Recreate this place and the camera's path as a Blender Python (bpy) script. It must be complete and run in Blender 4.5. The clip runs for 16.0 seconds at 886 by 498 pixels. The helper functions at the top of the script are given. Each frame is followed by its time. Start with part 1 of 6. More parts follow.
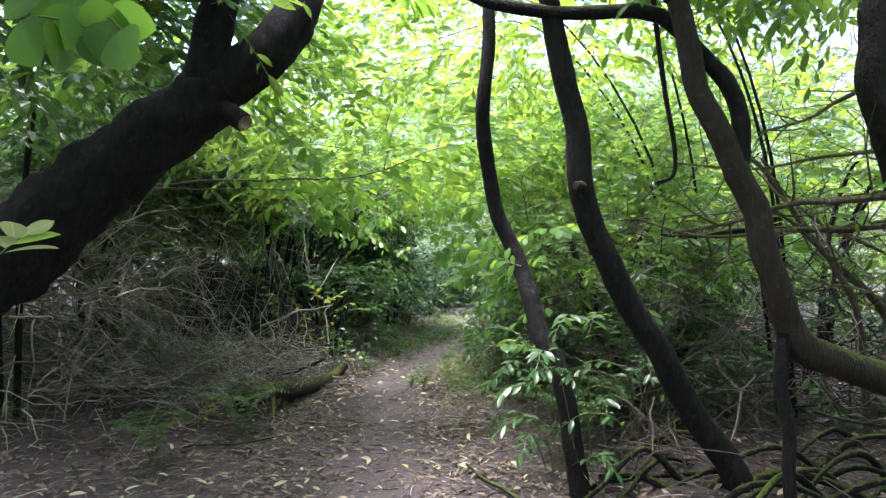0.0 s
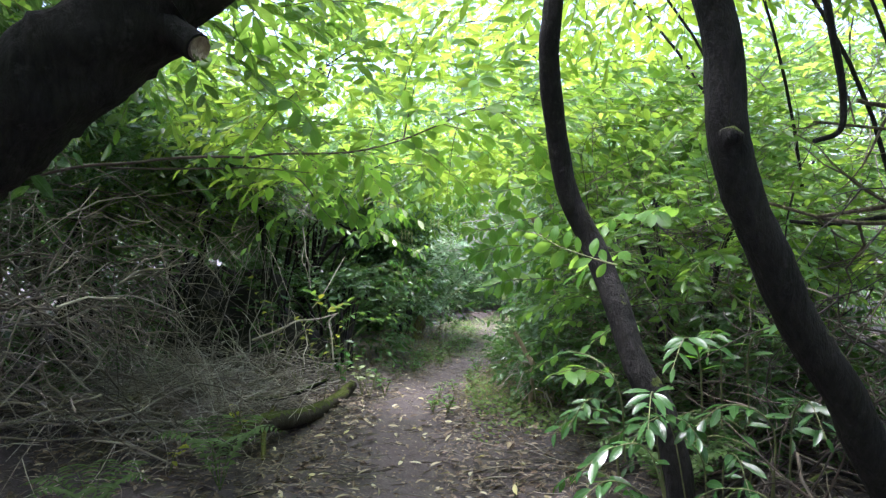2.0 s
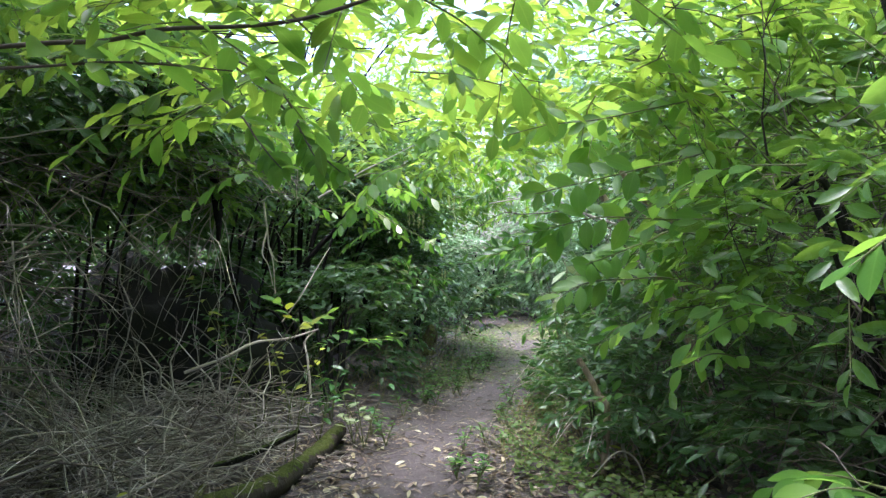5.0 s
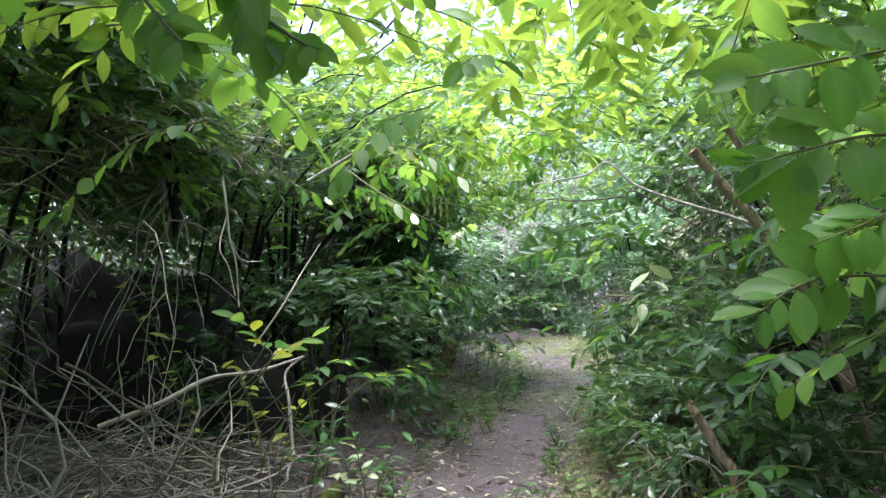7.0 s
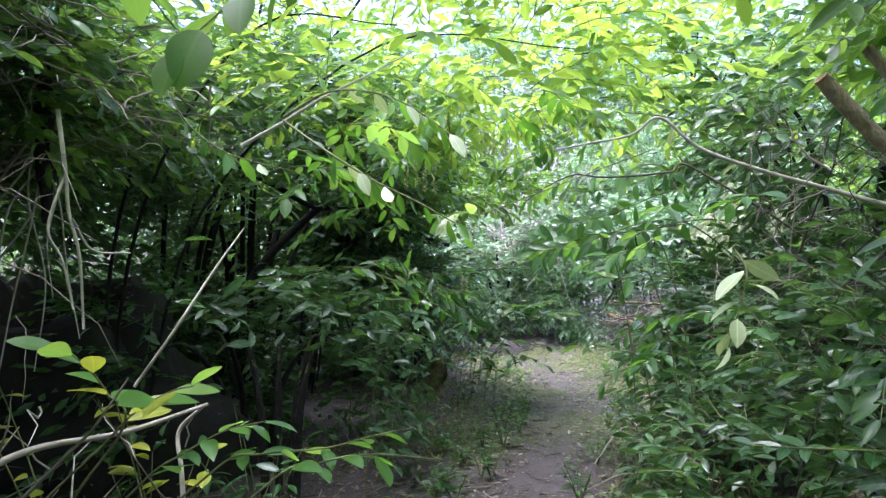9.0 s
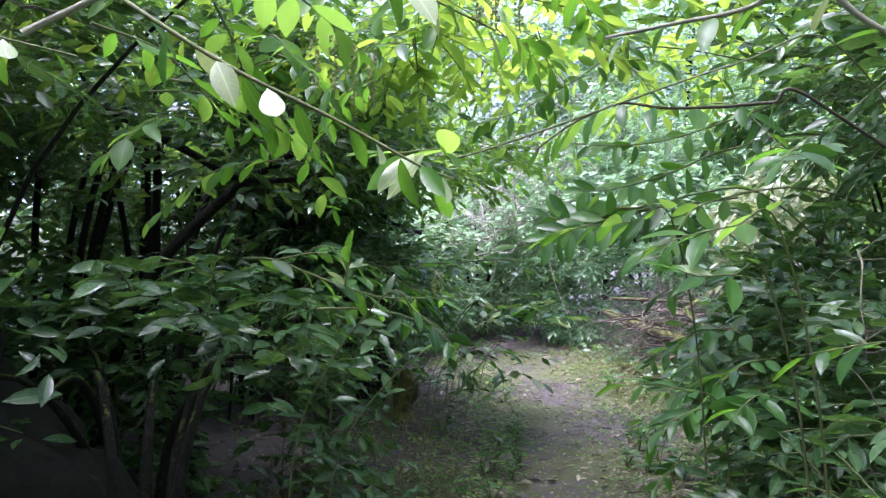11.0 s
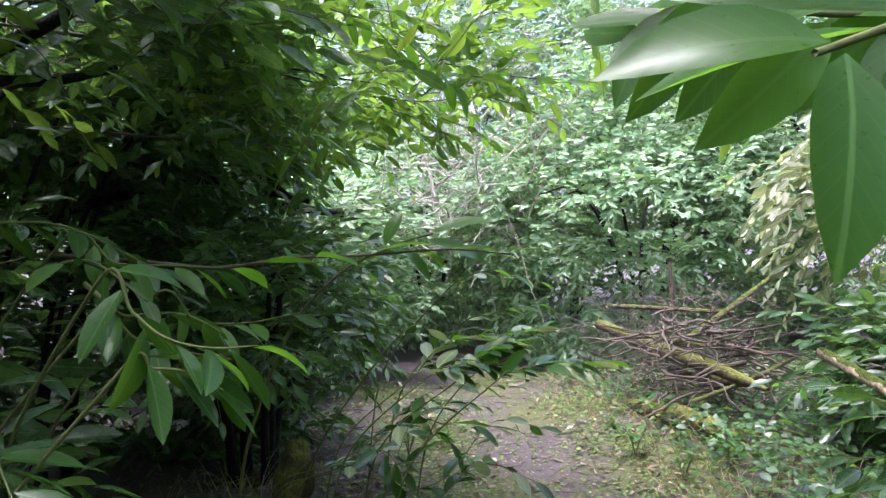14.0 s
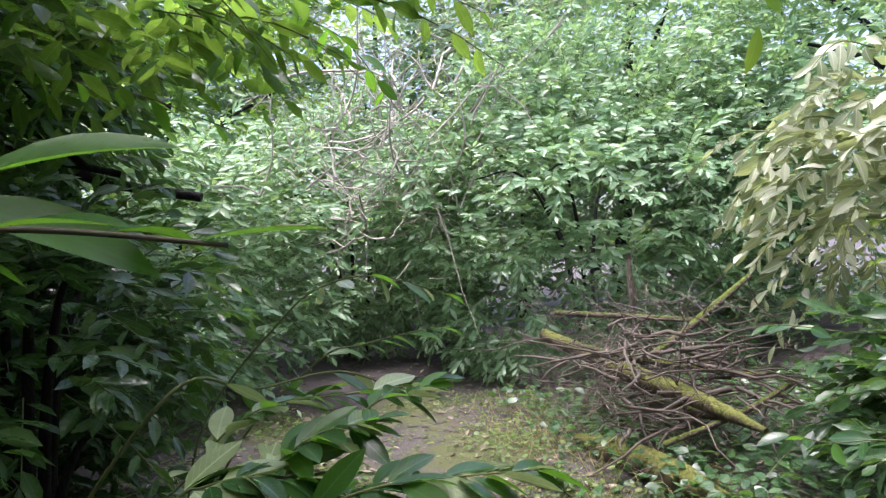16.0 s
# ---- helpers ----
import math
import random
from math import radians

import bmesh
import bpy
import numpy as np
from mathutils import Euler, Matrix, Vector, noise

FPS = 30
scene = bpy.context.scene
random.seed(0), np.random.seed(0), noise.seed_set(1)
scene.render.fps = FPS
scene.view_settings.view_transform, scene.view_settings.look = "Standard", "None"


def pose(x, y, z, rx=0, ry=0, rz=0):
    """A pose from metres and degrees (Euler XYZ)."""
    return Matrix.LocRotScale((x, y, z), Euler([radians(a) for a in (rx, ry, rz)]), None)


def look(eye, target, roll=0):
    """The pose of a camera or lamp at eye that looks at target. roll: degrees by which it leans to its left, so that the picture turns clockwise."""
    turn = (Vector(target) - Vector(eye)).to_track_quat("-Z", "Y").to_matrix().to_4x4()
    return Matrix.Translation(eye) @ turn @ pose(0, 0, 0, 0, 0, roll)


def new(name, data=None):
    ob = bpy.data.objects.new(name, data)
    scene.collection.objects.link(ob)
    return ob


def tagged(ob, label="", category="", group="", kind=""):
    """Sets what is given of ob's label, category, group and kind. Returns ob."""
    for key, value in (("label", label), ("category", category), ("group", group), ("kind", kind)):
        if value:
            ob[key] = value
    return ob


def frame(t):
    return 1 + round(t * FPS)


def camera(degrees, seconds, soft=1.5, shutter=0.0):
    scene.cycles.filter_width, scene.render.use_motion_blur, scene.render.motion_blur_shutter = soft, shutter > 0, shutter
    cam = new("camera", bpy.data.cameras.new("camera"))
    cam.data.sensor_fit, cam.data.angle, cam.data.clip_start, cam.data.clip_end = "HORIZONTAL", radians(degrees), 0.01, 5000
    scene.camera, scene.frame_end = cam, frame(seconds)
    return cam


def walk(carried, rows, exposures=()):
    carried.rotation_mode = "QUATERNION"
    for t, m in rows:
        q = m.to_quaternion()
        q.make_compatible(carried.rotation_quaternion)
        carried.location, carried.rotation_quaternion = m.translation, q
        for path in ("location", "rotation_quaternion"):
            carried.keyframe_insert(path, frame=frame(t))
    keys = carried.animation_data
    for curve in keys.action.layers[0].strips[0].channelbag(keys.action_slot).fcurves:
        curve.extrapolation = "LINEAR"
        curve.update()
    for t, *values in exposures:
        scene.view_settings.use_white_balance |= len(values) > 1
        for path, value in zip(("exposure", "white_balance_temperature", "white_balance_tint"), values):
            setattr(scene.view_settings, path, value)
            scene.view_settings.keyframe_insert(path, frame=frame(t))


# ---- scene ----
cam = camera(68.0, 16.0, soft=1.35)
PATH = [
    (0, (-0.028, 0.622, 1.596), (-0.044, 2.622, 1.607), -0.6),
    (0.5, (-0.048, 0.942, 1.589), (-0.071, 2.942, 1.6), -0.6),
    (1, (-0.148, 1.282, 1.59), (-0.185, 3.282, 1.606), -0.6),
    (1.5, (-0.215, 1.572, 1.579), (-0.253, 3.572, 1.596), -0.6),
    (2, (-0.24, 1.943, 1.563), (-0.277, 3.942, 1.58), -0.9),
    (2.5, (-0.279, 2.265, 1.544), (-0.321, 4.264, 1.562), -0.9),
    (3, (-0.375, 2.648, 1.551), (-0.422, 4.648, 1.569), -0.8),
    (3.5, (-0.393, 2.996, 1.527), (-0.439, 4.995, 1.544), -0.8),
    (4, (-0.375, 3.409, 1.518), (-0.423, 5.408, 1.532), -0.9),
    (4.2, (-0.38, 3.546, 1.519), (-0.433, 5.545, 1.532), -0.9),
    (6.3, (-0.524, 5.022, 1.382), (-0.586, 7.02, 1.43), -1.7),
    (6.5, (-0.54, 5.161, 1.382), (-0.61, 7.159, 1.429), -1.8),
    (7, (-0.617, 5.512, 1.405), (-0.693, 7.51, 1.461), -1.6),
    (7.5, (-0.608, 5.842, 1.372), (-0.68, 7.84, 1.432), -1.8),
    (8, (-0.584, 6.195, 1.38), (-0.651, 8.193, 1.439), -1.9),
    (8.5, (-0.604, 6.481, 1.363), (-0.667, 8.478, 1.43), -1.7),
    (9, (-0.645, 6.779, 1.373), (-0.692, 8.777, 1.444), -1.7),
    (9.2, (-0.628, 6.892, 1.361), (-0.672, 8.89, 1.433), -1.9),
    (11.3, (-0.62, 8.468, 1.377), (-0.579, 10.467, 1.42), -1.9),
    (11.5, (-0.587, 8.618, 1.351), (-0.536, 10.617, 1.396), -2.0),
    (12, (-0.521, 9.036, 1.366), (-0.453, 11.034, 1.406), -2.1),
    (12.5, (-0.506, 9.444, 1.332), (-0.425, 11.442, 1.377), -2.1),
    (13, (-0.479, 9.836, 1.359), (-0.37, 11.833, 1.395), -1.9),
    (13.5, (-0.417, 10.22, 1.334), (-0.274, 12.215, 1.366), -1.9),
    (14, (-0.373, 10.639, 1.364), (-0.221, 12.634, 1.393), -2.0),
    (14.5, (-0.354, 10.963, 1.366), (-0.201, 12.957, 1.397), -2.0),
    (15, (-0.27, 11.312, 1.375), (-0.102, 13.305, 1.398), -1.9),
    (15.5, (-0.141, 11.619, 1.364), (0.1, 13.604, 1.386), -1.9),
    (16, (0.094, 11.929, 1.353), (0.388, 13.907, 1.366), -2.4),
]
walk(cam, [(t, look(eye, target, roll)) for t, eye, target, roll in PATH], exposures=[(0, 2.65, 5750, 20), (4, 2.6, 5500, 17), (6.5, 2.6, 5600, 20), (9, 2.5, 5400, 22), (12, 2.4, 5450, 25), (14.5, 2.35, 5850, 21), (16, 2.0, 5950, 20)])

# ---- light ----
SUN_AZ, SUN_EL = -110.0, 80.0          # degrees east of straight ahead, and above the horizon
world = bpy.data.worlds.new("sky")
scene.world = world
world.use_nodes = True
wn, wl = world.node_tree.nodes, world.node_tree.links
wn.clear()
w_sky = wn.new("ShaderNodeTexSky")
w_sky.sky_type = "NISHITA"
w_sky.sun_disc = False
w_sky.sun_elevation, w_sky.sun_rotation = radians(SUN_EL), radians(SUN_AZ)
w_sky.air_density, w_sky.dust_density, w_sky.ozone_density = 1.0, 6.0, 0.6
w_bg = wn.new("ShaderNodeBackground")
w_bg.inputs["Strength"].default_value = 0.15
w_out = wn.new("ShaderNodeOutputWorld")
wl.new(w_sky.outputs[0], w_bg.inputs[0])
wl.new(w_bg.outputs[0], w_out.inputs[0])
sun = new("sun", bpy.data.lights.new("sun", "SUN"))
sun.data.energy, sun.data.angle, sun.data.color = 1.6, radians(28), (1.0, 0.97, 0.92)
az, el = radians(SUN_AZ), radians(SUN_EL)
sun.matrix_world = look((0, 0, 30), (-math.sin(az) * math.cos(el), -math.cos(az) * math.cos(el), 30 - math.sin(el)))


# ---- materials ----
def node_material(name):
    m = bpy.data.materials.new(name)
    m.use_nodes = True
    nt = m.node_tree
    nt.nodes.clear()
    out = nt.nodes.new("ShaderNodeOutputMaterial")
    bsdf = nt.nodes.new("ShaderNodeBsdfPrincipled")
    nt.links.new(bsdf.outputs[0], out.inputs[0])
    return m, nt, bsdf, out


def ramp(nt, source, stops):
    r = nt.nodes.new("ShaderNodeValToRGB")
    while len(r.color_ramp.elements) < len(stops):
        r.color_ramp.elements.new(0.5)
    for e, (p, c) in zip(r.color_ramp.elements, stops):
        e.position, e.color = p, (*c, 1)
    nt.links.new(source, r.inputs[0])
    return r.outputs[0]


def noise_tex(nt, scale, detail=4.0, rough=0.55, stretch=None):
    co = nt.nodes.new("ShaderNodeTexCoord")
    src = co.outputs["Object"]
    if stretch:
        mp = nt.nodes.new("ShaderNodeMapping")
        mp.inputs["Scale"].default_value = stretch
        nt.links.new(src, mp.inputs[0])
        src = mp.outputs[0]
    n = nt.nodes.new("ShaderNodeTexNoise")
    n.inputs["Scale"].default_value, n.inputs["Detail"].default_value, n.inputs["Roughness"].default_value = scale, detail, rough
    nt.links.new(src, n.inputs["Vector"])
    return n.outputs["Fac"]


def mixed(nt, fac, a, b, blend="MIX"):
    m = nt.nodes.new("ShaderNodeMix")
    m.data_type, m.blend_type = "RGBA", blend
    for sock, v in ((m.inputs[0], fac), (m.inputs[6], a), (m.inputs[7], b)):
        if isinstance(v, (int, float)):
            sock.default_value = v
        elif isinstance(v, tuple):
            sock.default_value = (*v, 1)
        else:
            nt.links.new(v, sock)
    return m.outputs[2]


def bump(nt, bsdf, height, strength=0.4, dist=0.01):
    b = nt.nodes.new("ShaderNodeBump")
    b.inputs["Strength"].default_value, b.inputs["Distance"].default_value = strength, dist
    nt.links.new(height, b.inputs["Height"])
    nt.links.new(b.outputs[0], bsdf.inputs["Normal"])


def math_node(nt, op, a, b=None):
    m = nt.nodes.new("ShaderNodeMath")
    m.operation = op
    for sock, v in ((m.inputs[0], a), (m.inputs[1], b)):
        if v is None:
            continue
        if isinstance(v, (int, float)):
            sock.default_value = v
        else:
            nt.links.new(v, sock)
    return m.outputs[0]


def leaf_material(name, stops, through_col, share=0.4, rough=0.32, single=False, vein=0.5):
    """Waxy leaf: per-leaf colour, pale midrib and side veins, light shining through the blade."""
    m, nt, bsdf, out = node_material(name)
    if single:
        rnd = nt.nodes.new("ShaderNodeObjectInfo").outputs["Random"]
    else:
        rnd = nt.nodes.new("ShaderNodeNewGeometry").outputs["Random Per Island"]
    col = ramp(nt, rnd, stops)
    patch = noise_tex(nt, 9.0, 3)
    col = mixed(nt, 0.35, col, ramp(nt, patch, [(0.3, (0.45, 0.45, 0.45)), (0.7, (1.0, 1.0, 1.0))]), "MULTIPLY")
    uv = nt.nodes.new("ShaderNodeUVMap")
    uv.uv_map = "UVMap"
    sep = nt.nodes.new("ShaderNodeSeparateXYZ")
    nt.links.new(uv.outputs[0], sep.inputs[0])
    across = math_node(nt, "ABSOLUTE", math_node(nt, "SUBTRACT", sep.outputs[1], 0.5))
    rib = math_node(nt, "LESS_THAN", across, 0.035)
    skew = math_node(nt, "SUBTRACT", math_node(nt, "MULTIPLY", sep.outputs[0], 9.0), math_node(nt, "MULTIPLY", across, 5.0))
    side = math_node(nt, "GREATER_THAN", math_node(nt, "SINE", math_node(nt, "MULTIPLY", skew, 6.283)), 0.93)
    ribs = math_node(nt, "MULTIPLY", math_node(nt, "MAXIMUM", rib, math_node(nt, "MULTIPLY", side, 0.45)), vein)
    pale = tuple(min(1.0, c * 1.6 + 0.05) for c in stops[-1][1])
    col = mixed(nt, ribs, col, pale)
    nt.links.new(col, bsdf.inputs["Base Color"])
    bsdf.inputs["Specular IOR Level"].default_value = 0.5
    rgh = ramp(nt, noise_tex(nt, 25.0, 2), [(0.2, (rough * 0.75,) * 3), (0.8, (rough * 1.3,) * 3)])
    nt.links.new(rgh, bsdf.inputs["Roughness"])
    bump(nt, bsdf, ribs, 0.25, 0.002)
    tr = nt.nodes.new("ShaderNodeBsdfTranslucent")
    tcol = mixed(nt, 1.0, ramp(nt, rnd, [(0.0, tuple(0.6 * c for c in through_col)), (1.0, through_col)]),
                 mixed(nt, ribs, (1.0, 1.0, 1.0), (0.75, 0.75, 0.6)), "MULTIPLY")
    nt.links.new(tcol, tr.inputs[0])
    mx = nt.nodes.new("ShaderNodeMixShader")
    mx.inputs[0].default_value = share
    nt.links.new(bsdf.outputs[0], mx.inputs[1])
    nt.links.new(tr.outputs[0], mx.inputs[2])
    nt.links.new(mx.outputs[0], out.inputs[0])
    return m


def bark_material(name, dark, light, moss=0.0, scale=1.0, rough=0.85, moss_col=(0.10, 0.13, 0.02)):
    """Bark with long ridges, pale lichen patches and, where asked, moss on the upper side."""
    m, nt, bsdf, out = node_material(name)
    ridge = noise_tex(nt, 38 * scale, 6, 0.65, (1, 1, 0.28))
    blotch = noise_tex(nt, 5 * scale, 4)
    col = ramp(nt, ridge, [(0.3, dark), (0.72, light)])
    lichen = ramp(nt, noise_tex(nt, 14 * scale, 5, 0.7), [(0.58, (0, 0, 0)), (0.66, (1, 1, 1))])
    col = mixed(nt, math_node(nt, "MULTIPLY", lichen, 0.35), col, tuple(min(1, c * 1.9 + 0.012) for c in light))
    col = mixed(nt, 0.5, col, ramp(nt, blotch, [(0.3, (0.5, 0.47, 0.45)), (0.7, (1, 1, 1))]), "MULTIPLY")
    if moss > 0:
        nrm = nt.nodes.new("ShaderNodeNewGeometry")
        sp = nt.nodes.new("ShaderNodeSeparateXYZ")
        nt.links.new(nrm.outputs["Normal"], sp.inputs[0])
        up = math_node(nt, "ADD", math_node(nt, "MULTIPLY", sp.outputs[2], 0.55), math_node(nt, "MULTIPLY", noise_tex(nt, 11, 5, 0.7), 1.3))
        f = ramp(nt, up, [(min(0.97, 1.45 - moss * 0.9), (0, 0, 0)), (min(1.0, 1.62 - moss * 0.9), (1, 1, 1))])
        mcol = ramp(nt, noise_tex(nt, 60, 4), [(0.3, tuple(c * 0.45 for c in moss_col)), (0.7, moss_col)])
        col = mixed(nt, f, col, mcol)
    nt.links.new(col, bsdf.inputs["Base Color"])
    bsdf.inputs["Roughness"].default_value, bsdf.inputs["Specular IOR Level"].default_value = rough, 0.22
    coarse = noise_tex(nt, 9 * scale, 5, 0.7, (1, 1, 0.5))
    bump(nt, bsdf, math_node(nt, "ADD", math_node(nt, "MULTIPLY", coarse, 2.5), ridge), 0.9, 0.016)
    return m


def twig_material(name, stops, rough=0.8):
    m, nt, bsdf, out = node_material(name)
    rnd = nt.nodes.new("ShaderNodeNewGeometry").outputs["Random Per Island"]
    col = ramp(nt, rnd, stops)
    col = mixed(nt, 0.6, col, ramp(nt, noise_tex(nt, 30, 4), [(0.3, (0.4, 0.38, 0.35)), (0.7, (1, 1, 1))]), "MULTIPLY")
    nt.links.new(col, bsdf.inputs["Base Color"])
    bsdf.inputs["Roughness"].default_value = rough
    bump(nt, bsdf, noise_tex(nt, 120, 3), 0.3, 0.002)
    return m


LAUREL = leaf_material("laurel_leaf", [(0.0, (0.034, 0.095, 0.022)), (0.6, (0.065, 0.155, 0.034)), (1.0, (0.11, 0.22, 0.05))], (0.35, 0.57, 0.07), 0.44, 0.27)
LAUREL_ONE = leaf_material("laurel_leaf_single", [(0.0, (0.02, 0.075, 0.014)), (0.6, (0.035, 0.115, 0.02)), (1.0, (0.07, 0.17, 0.03))], (0.23, 0.50, 0.035), 0.44, 0.32, True)
# same laurel leaf twice more: darkened for shaded places, brightened for backlit canopy
LAUREL_SHADED = leaf_material("laurel_leaf_shaded", [(0.0, (0.024, 0.06, 0.025)), (0.7, (0.048, 0.108, 0.042)), (1.0, (0.09, 0.165, 0.065))], (0.18, 0.35, 0.06), 0.33, 0.27)
LAUREL_BACKLIT = leaf_material("laurel_leaf_backlit", [(0.0, (0.04, 0.14, 0.018)), (0.6, (0.07, 0.21, 0.025)), (1.0, (0.12, 0.29, 0.035))], (0.50, 0.70, 0.08), 0.54, 0.38)
# far foliage: sky sheen and haze lightened into the waxy leaf colour
LEAF_HAZE = leaf_material("laurel_leaf_haze_pale", [(0.0, (0.07, 0.17, 0.065)), (0.6, (0.18, 0.31, 0.16)), (1.0, (0.33, 0.45, 0.28))], (0.36, 0.56, 0.18), 0.38, 0.27)
LEAF_OLIVE = leaf_material("olive_leaf", [(0.0, (0.15, 0.19, 0.08)), (0.6, (0.28, 0.31, 0.18)), (1.0, (0.46, 0.47, 0.34))], (0.36, 0.42, 0.15), 0.4, 0.4)
# green laurel whose sky reflection is painted in as a pale base colour
LEAF_PALE_SHEEN = leaf_material("pale_leaf", [(0.0, (0.25, 0.32, 0.16)), (1.0, (0.42, 0.48, 0.30))], (0.45, 0.55, 0.2), 0.35, 0.22, True)
WEED = leaf_material("weed_leaf", [(0.0, (0.035, 0.085, 0.02)), (0.6, (0.075, 0.14, 0.03)), (1.0, (0.17, 0.20, 0.05))], (0.22, 0.36, 0.06), 0.4, 0.5)
YELLOW = leaf_material("yellow_green_leaf", [(0.0, (0.20, 0.26, 0.02)), (1.0, (0.34, 0.36, 0.03))], (0.5, 0.55, 0.04), 0.45, 0.4)
FERN = leaf_material("fern_leaf", [(0.0, (0.045, 0.09, 0.025)), (1.0, (0.085, 0.14, 0.04))], (0.2, 0.35, 0.06), 0.35, 0.6, vein=0.2)
LITTER = leaf_material("dead_leaf", [(0.0, (0.035, 0.022, 0.016)), (0.35, (0.09, 0.055, 0.035)), (0.75, (0.16, 0.115, 0.08)), (0.93, (0.25, 0.20, 0.14)), (1.0, (0.40, 0.35, 0.26))],
                       (0.25, 0.16, 0.06), 0.12, 0.5, vein=0.3)
LITTER_PALE = leaf_material("pale_dead_leaf", [(0.0, (0.30, 0.24, 0.15)), (0.6, (0.50, 0.44, 0.30)), (0.85, (0.62, 0.58, 0.42)), (1.0, (0.45, 0.42, 0.05))], (0.3, 0.25, 0.1), 0.12, 0.42, vein=0.3)
# dark and grey bark lowered to near black to stand for backlit shade
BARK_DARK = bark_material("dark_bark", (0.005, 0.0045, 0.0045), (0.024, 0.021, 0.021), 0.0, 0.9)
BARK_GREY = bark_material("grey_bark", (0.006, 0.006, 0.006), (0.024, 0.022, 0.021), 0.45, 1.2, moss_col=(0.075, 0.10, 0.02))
BARK_MOSSY = bark_material("mossy_bark", (0.035, 0.028, 0.02), (0.055, 0.048, 0.040), 0.42, 1.2, moss_col=(0.085, 0.105, 0.02))
BARK_YELLOW = bark_material("yellow_moss_bark", (0.05, 0.04, 0.025), (0.14, 0.11, 0.07), 0.78, 1.2, moss_col=(0.14, 0.15, 0.035))
BARK_TAN = bark_material("tan_bark", (0.24, 0.185, 0.13), (0.44, 0.36, 0.27), 0.1, 1.6)
BARK_PALE = bark_material("pale_green_bark", (0.24, 0.26, 0.15), (0.42, 0.42, 0.28), 0.0, 2.0)
BARK_BROWN = bark_material("brown_bark", (0.07, 0.052, 0.04), (0.19, 0.155, 0.12), 0.15, 1.6)
CUT_WOOD = bark_material("cut_wood", (0.30, 0.20, 0.11), (0.50, 0.36, 0.22), 0.0, 2.0)
TWIG_GREY = twig_material("grey_twig", [(0.0, (0.07, 0.057, 0.045)), (0.5, (0.21, 0.18, 0.145)), (0.85, (0.36, 0.32, 0.26)), (1.0, (0.52, 0.48, 0.40))])
TWIG_LIGHT = twig_material("light_grey_twig", [(0.0, (0.11, 0.093, 0.078)), (0.5, (0.29, 0.255, 0.215)), (1.0, (0.56, 0.52, 0.45))])
TWIG_BROWN = twig_material("brown_twig", [(0.0, (0.028, 0.022, 0.018)), (0.5, (0.085, 0.065, 0.052)), (0.85, (0.15, 0.122, 0.10)), (1.0, (0.27, 0.235, 0.19))])
TWIG_GREEN = twig_material("green_twig", [(0.0, (0.06, 0.07, 0.03)), (0.6, (0.14, 0.16, 0.06)), (1.0, (0.22, 0.24, 0.12))])
TWIG_PALE = twig_material("bleached_twig", [(0.0, (0.30, 0.27, 0.22)), (1.0, (0.48, 0.45, 0.38))])
FLOWER = twig_material("flower_bud", [(0.0, (0.25, 0.30, 0.10)), (1.0, (0.42, 0.46, 0.20))])


def soil_material(name="forest_soil", humus_stops=None):
    m, nt, bsdf, out = node_material(name)
    fine = noise_tex(nt, 55, 6, 0.7)
    mid = noise_tex(nt, 7, 5, 0.6)
    humus = ramp(nt, fine, humus_stops or [(0.3, (0.026, 0.021, 0.022)), (0.6, (0.085, 0.068, 0.068)), (0.75, (0.20, 0.165, 0.16))])
    bare = ramp(nt, fine, [(0.28, (0.028, 0.022, 0.024)), (0.55, (0.105, 0.084, 0.087)), (0.8, (0.22, 0.185, 0.18))])
    bare = mixed(nt, 0.5, bare, ramp(nt, mid, [(0.3, (0.55, 0.5, 0.5)), (0.7, (1, 1, 1))]), "MULTIPLY")
    at = nt.nodes.new("ShaderNodeAttribute")
    at.attribute_name = "worn"
    f = math_node(nt, "ADD", at.outputs["Fac"], math_node(nt, "MULTIPLY", math_node(nt, "SUBTRACT", mid, 0.5), 0.9))
    fr = ramp(nt, f, [(0.35, (0, 0, 0)), (0.65, (1, 1, 1))])
    col = mixed(nt, fr, humus, bare)
    mo = nt.nodes.new("ShaderNodeAttribute")
    mo.attribute_name = "mossy"
    g = math_node(nt, "ADD", mo.outputs["Fac"], math_node(nt, "MULTIPLY", math_node(nt, "SUBTRACT", noise_tex(nt, 12, 6, 0.7), 0.5), 1.6))
    gr = ramp(nt, g, [(0.45, (0, 0, 0)), (0.7, (1, 1, 1))])
    col = mixed(nt, gr, col, ramp(nt, noise_tex(nt, 90, 3), [(0.3, (0.035, 0.045, 0.012)), (0.7, (0.095, 0.10, 0.028))]))
    nt.links.new(col, bsdf.inputs["Base Color"])
    bsdf.inputs["Roughness"].default_value = 0.8
    bump(nt, bsdf, fine, 0.8, 0.02)
    return m


SOIL = soil_material()
# soil darkened to near black: the hollow's deep shade put into its colour
SHADE_SOIL = soil_material("shade_dark_soil", [(0.3, (0.004, 0.0035, 0.0035)), (0.6, (0.012, 0.010, 0.009)), (0.75, (0.03, 0.024, 0.021))])

# ---- mesh tools ----
rng = np.random.default_rng(11)


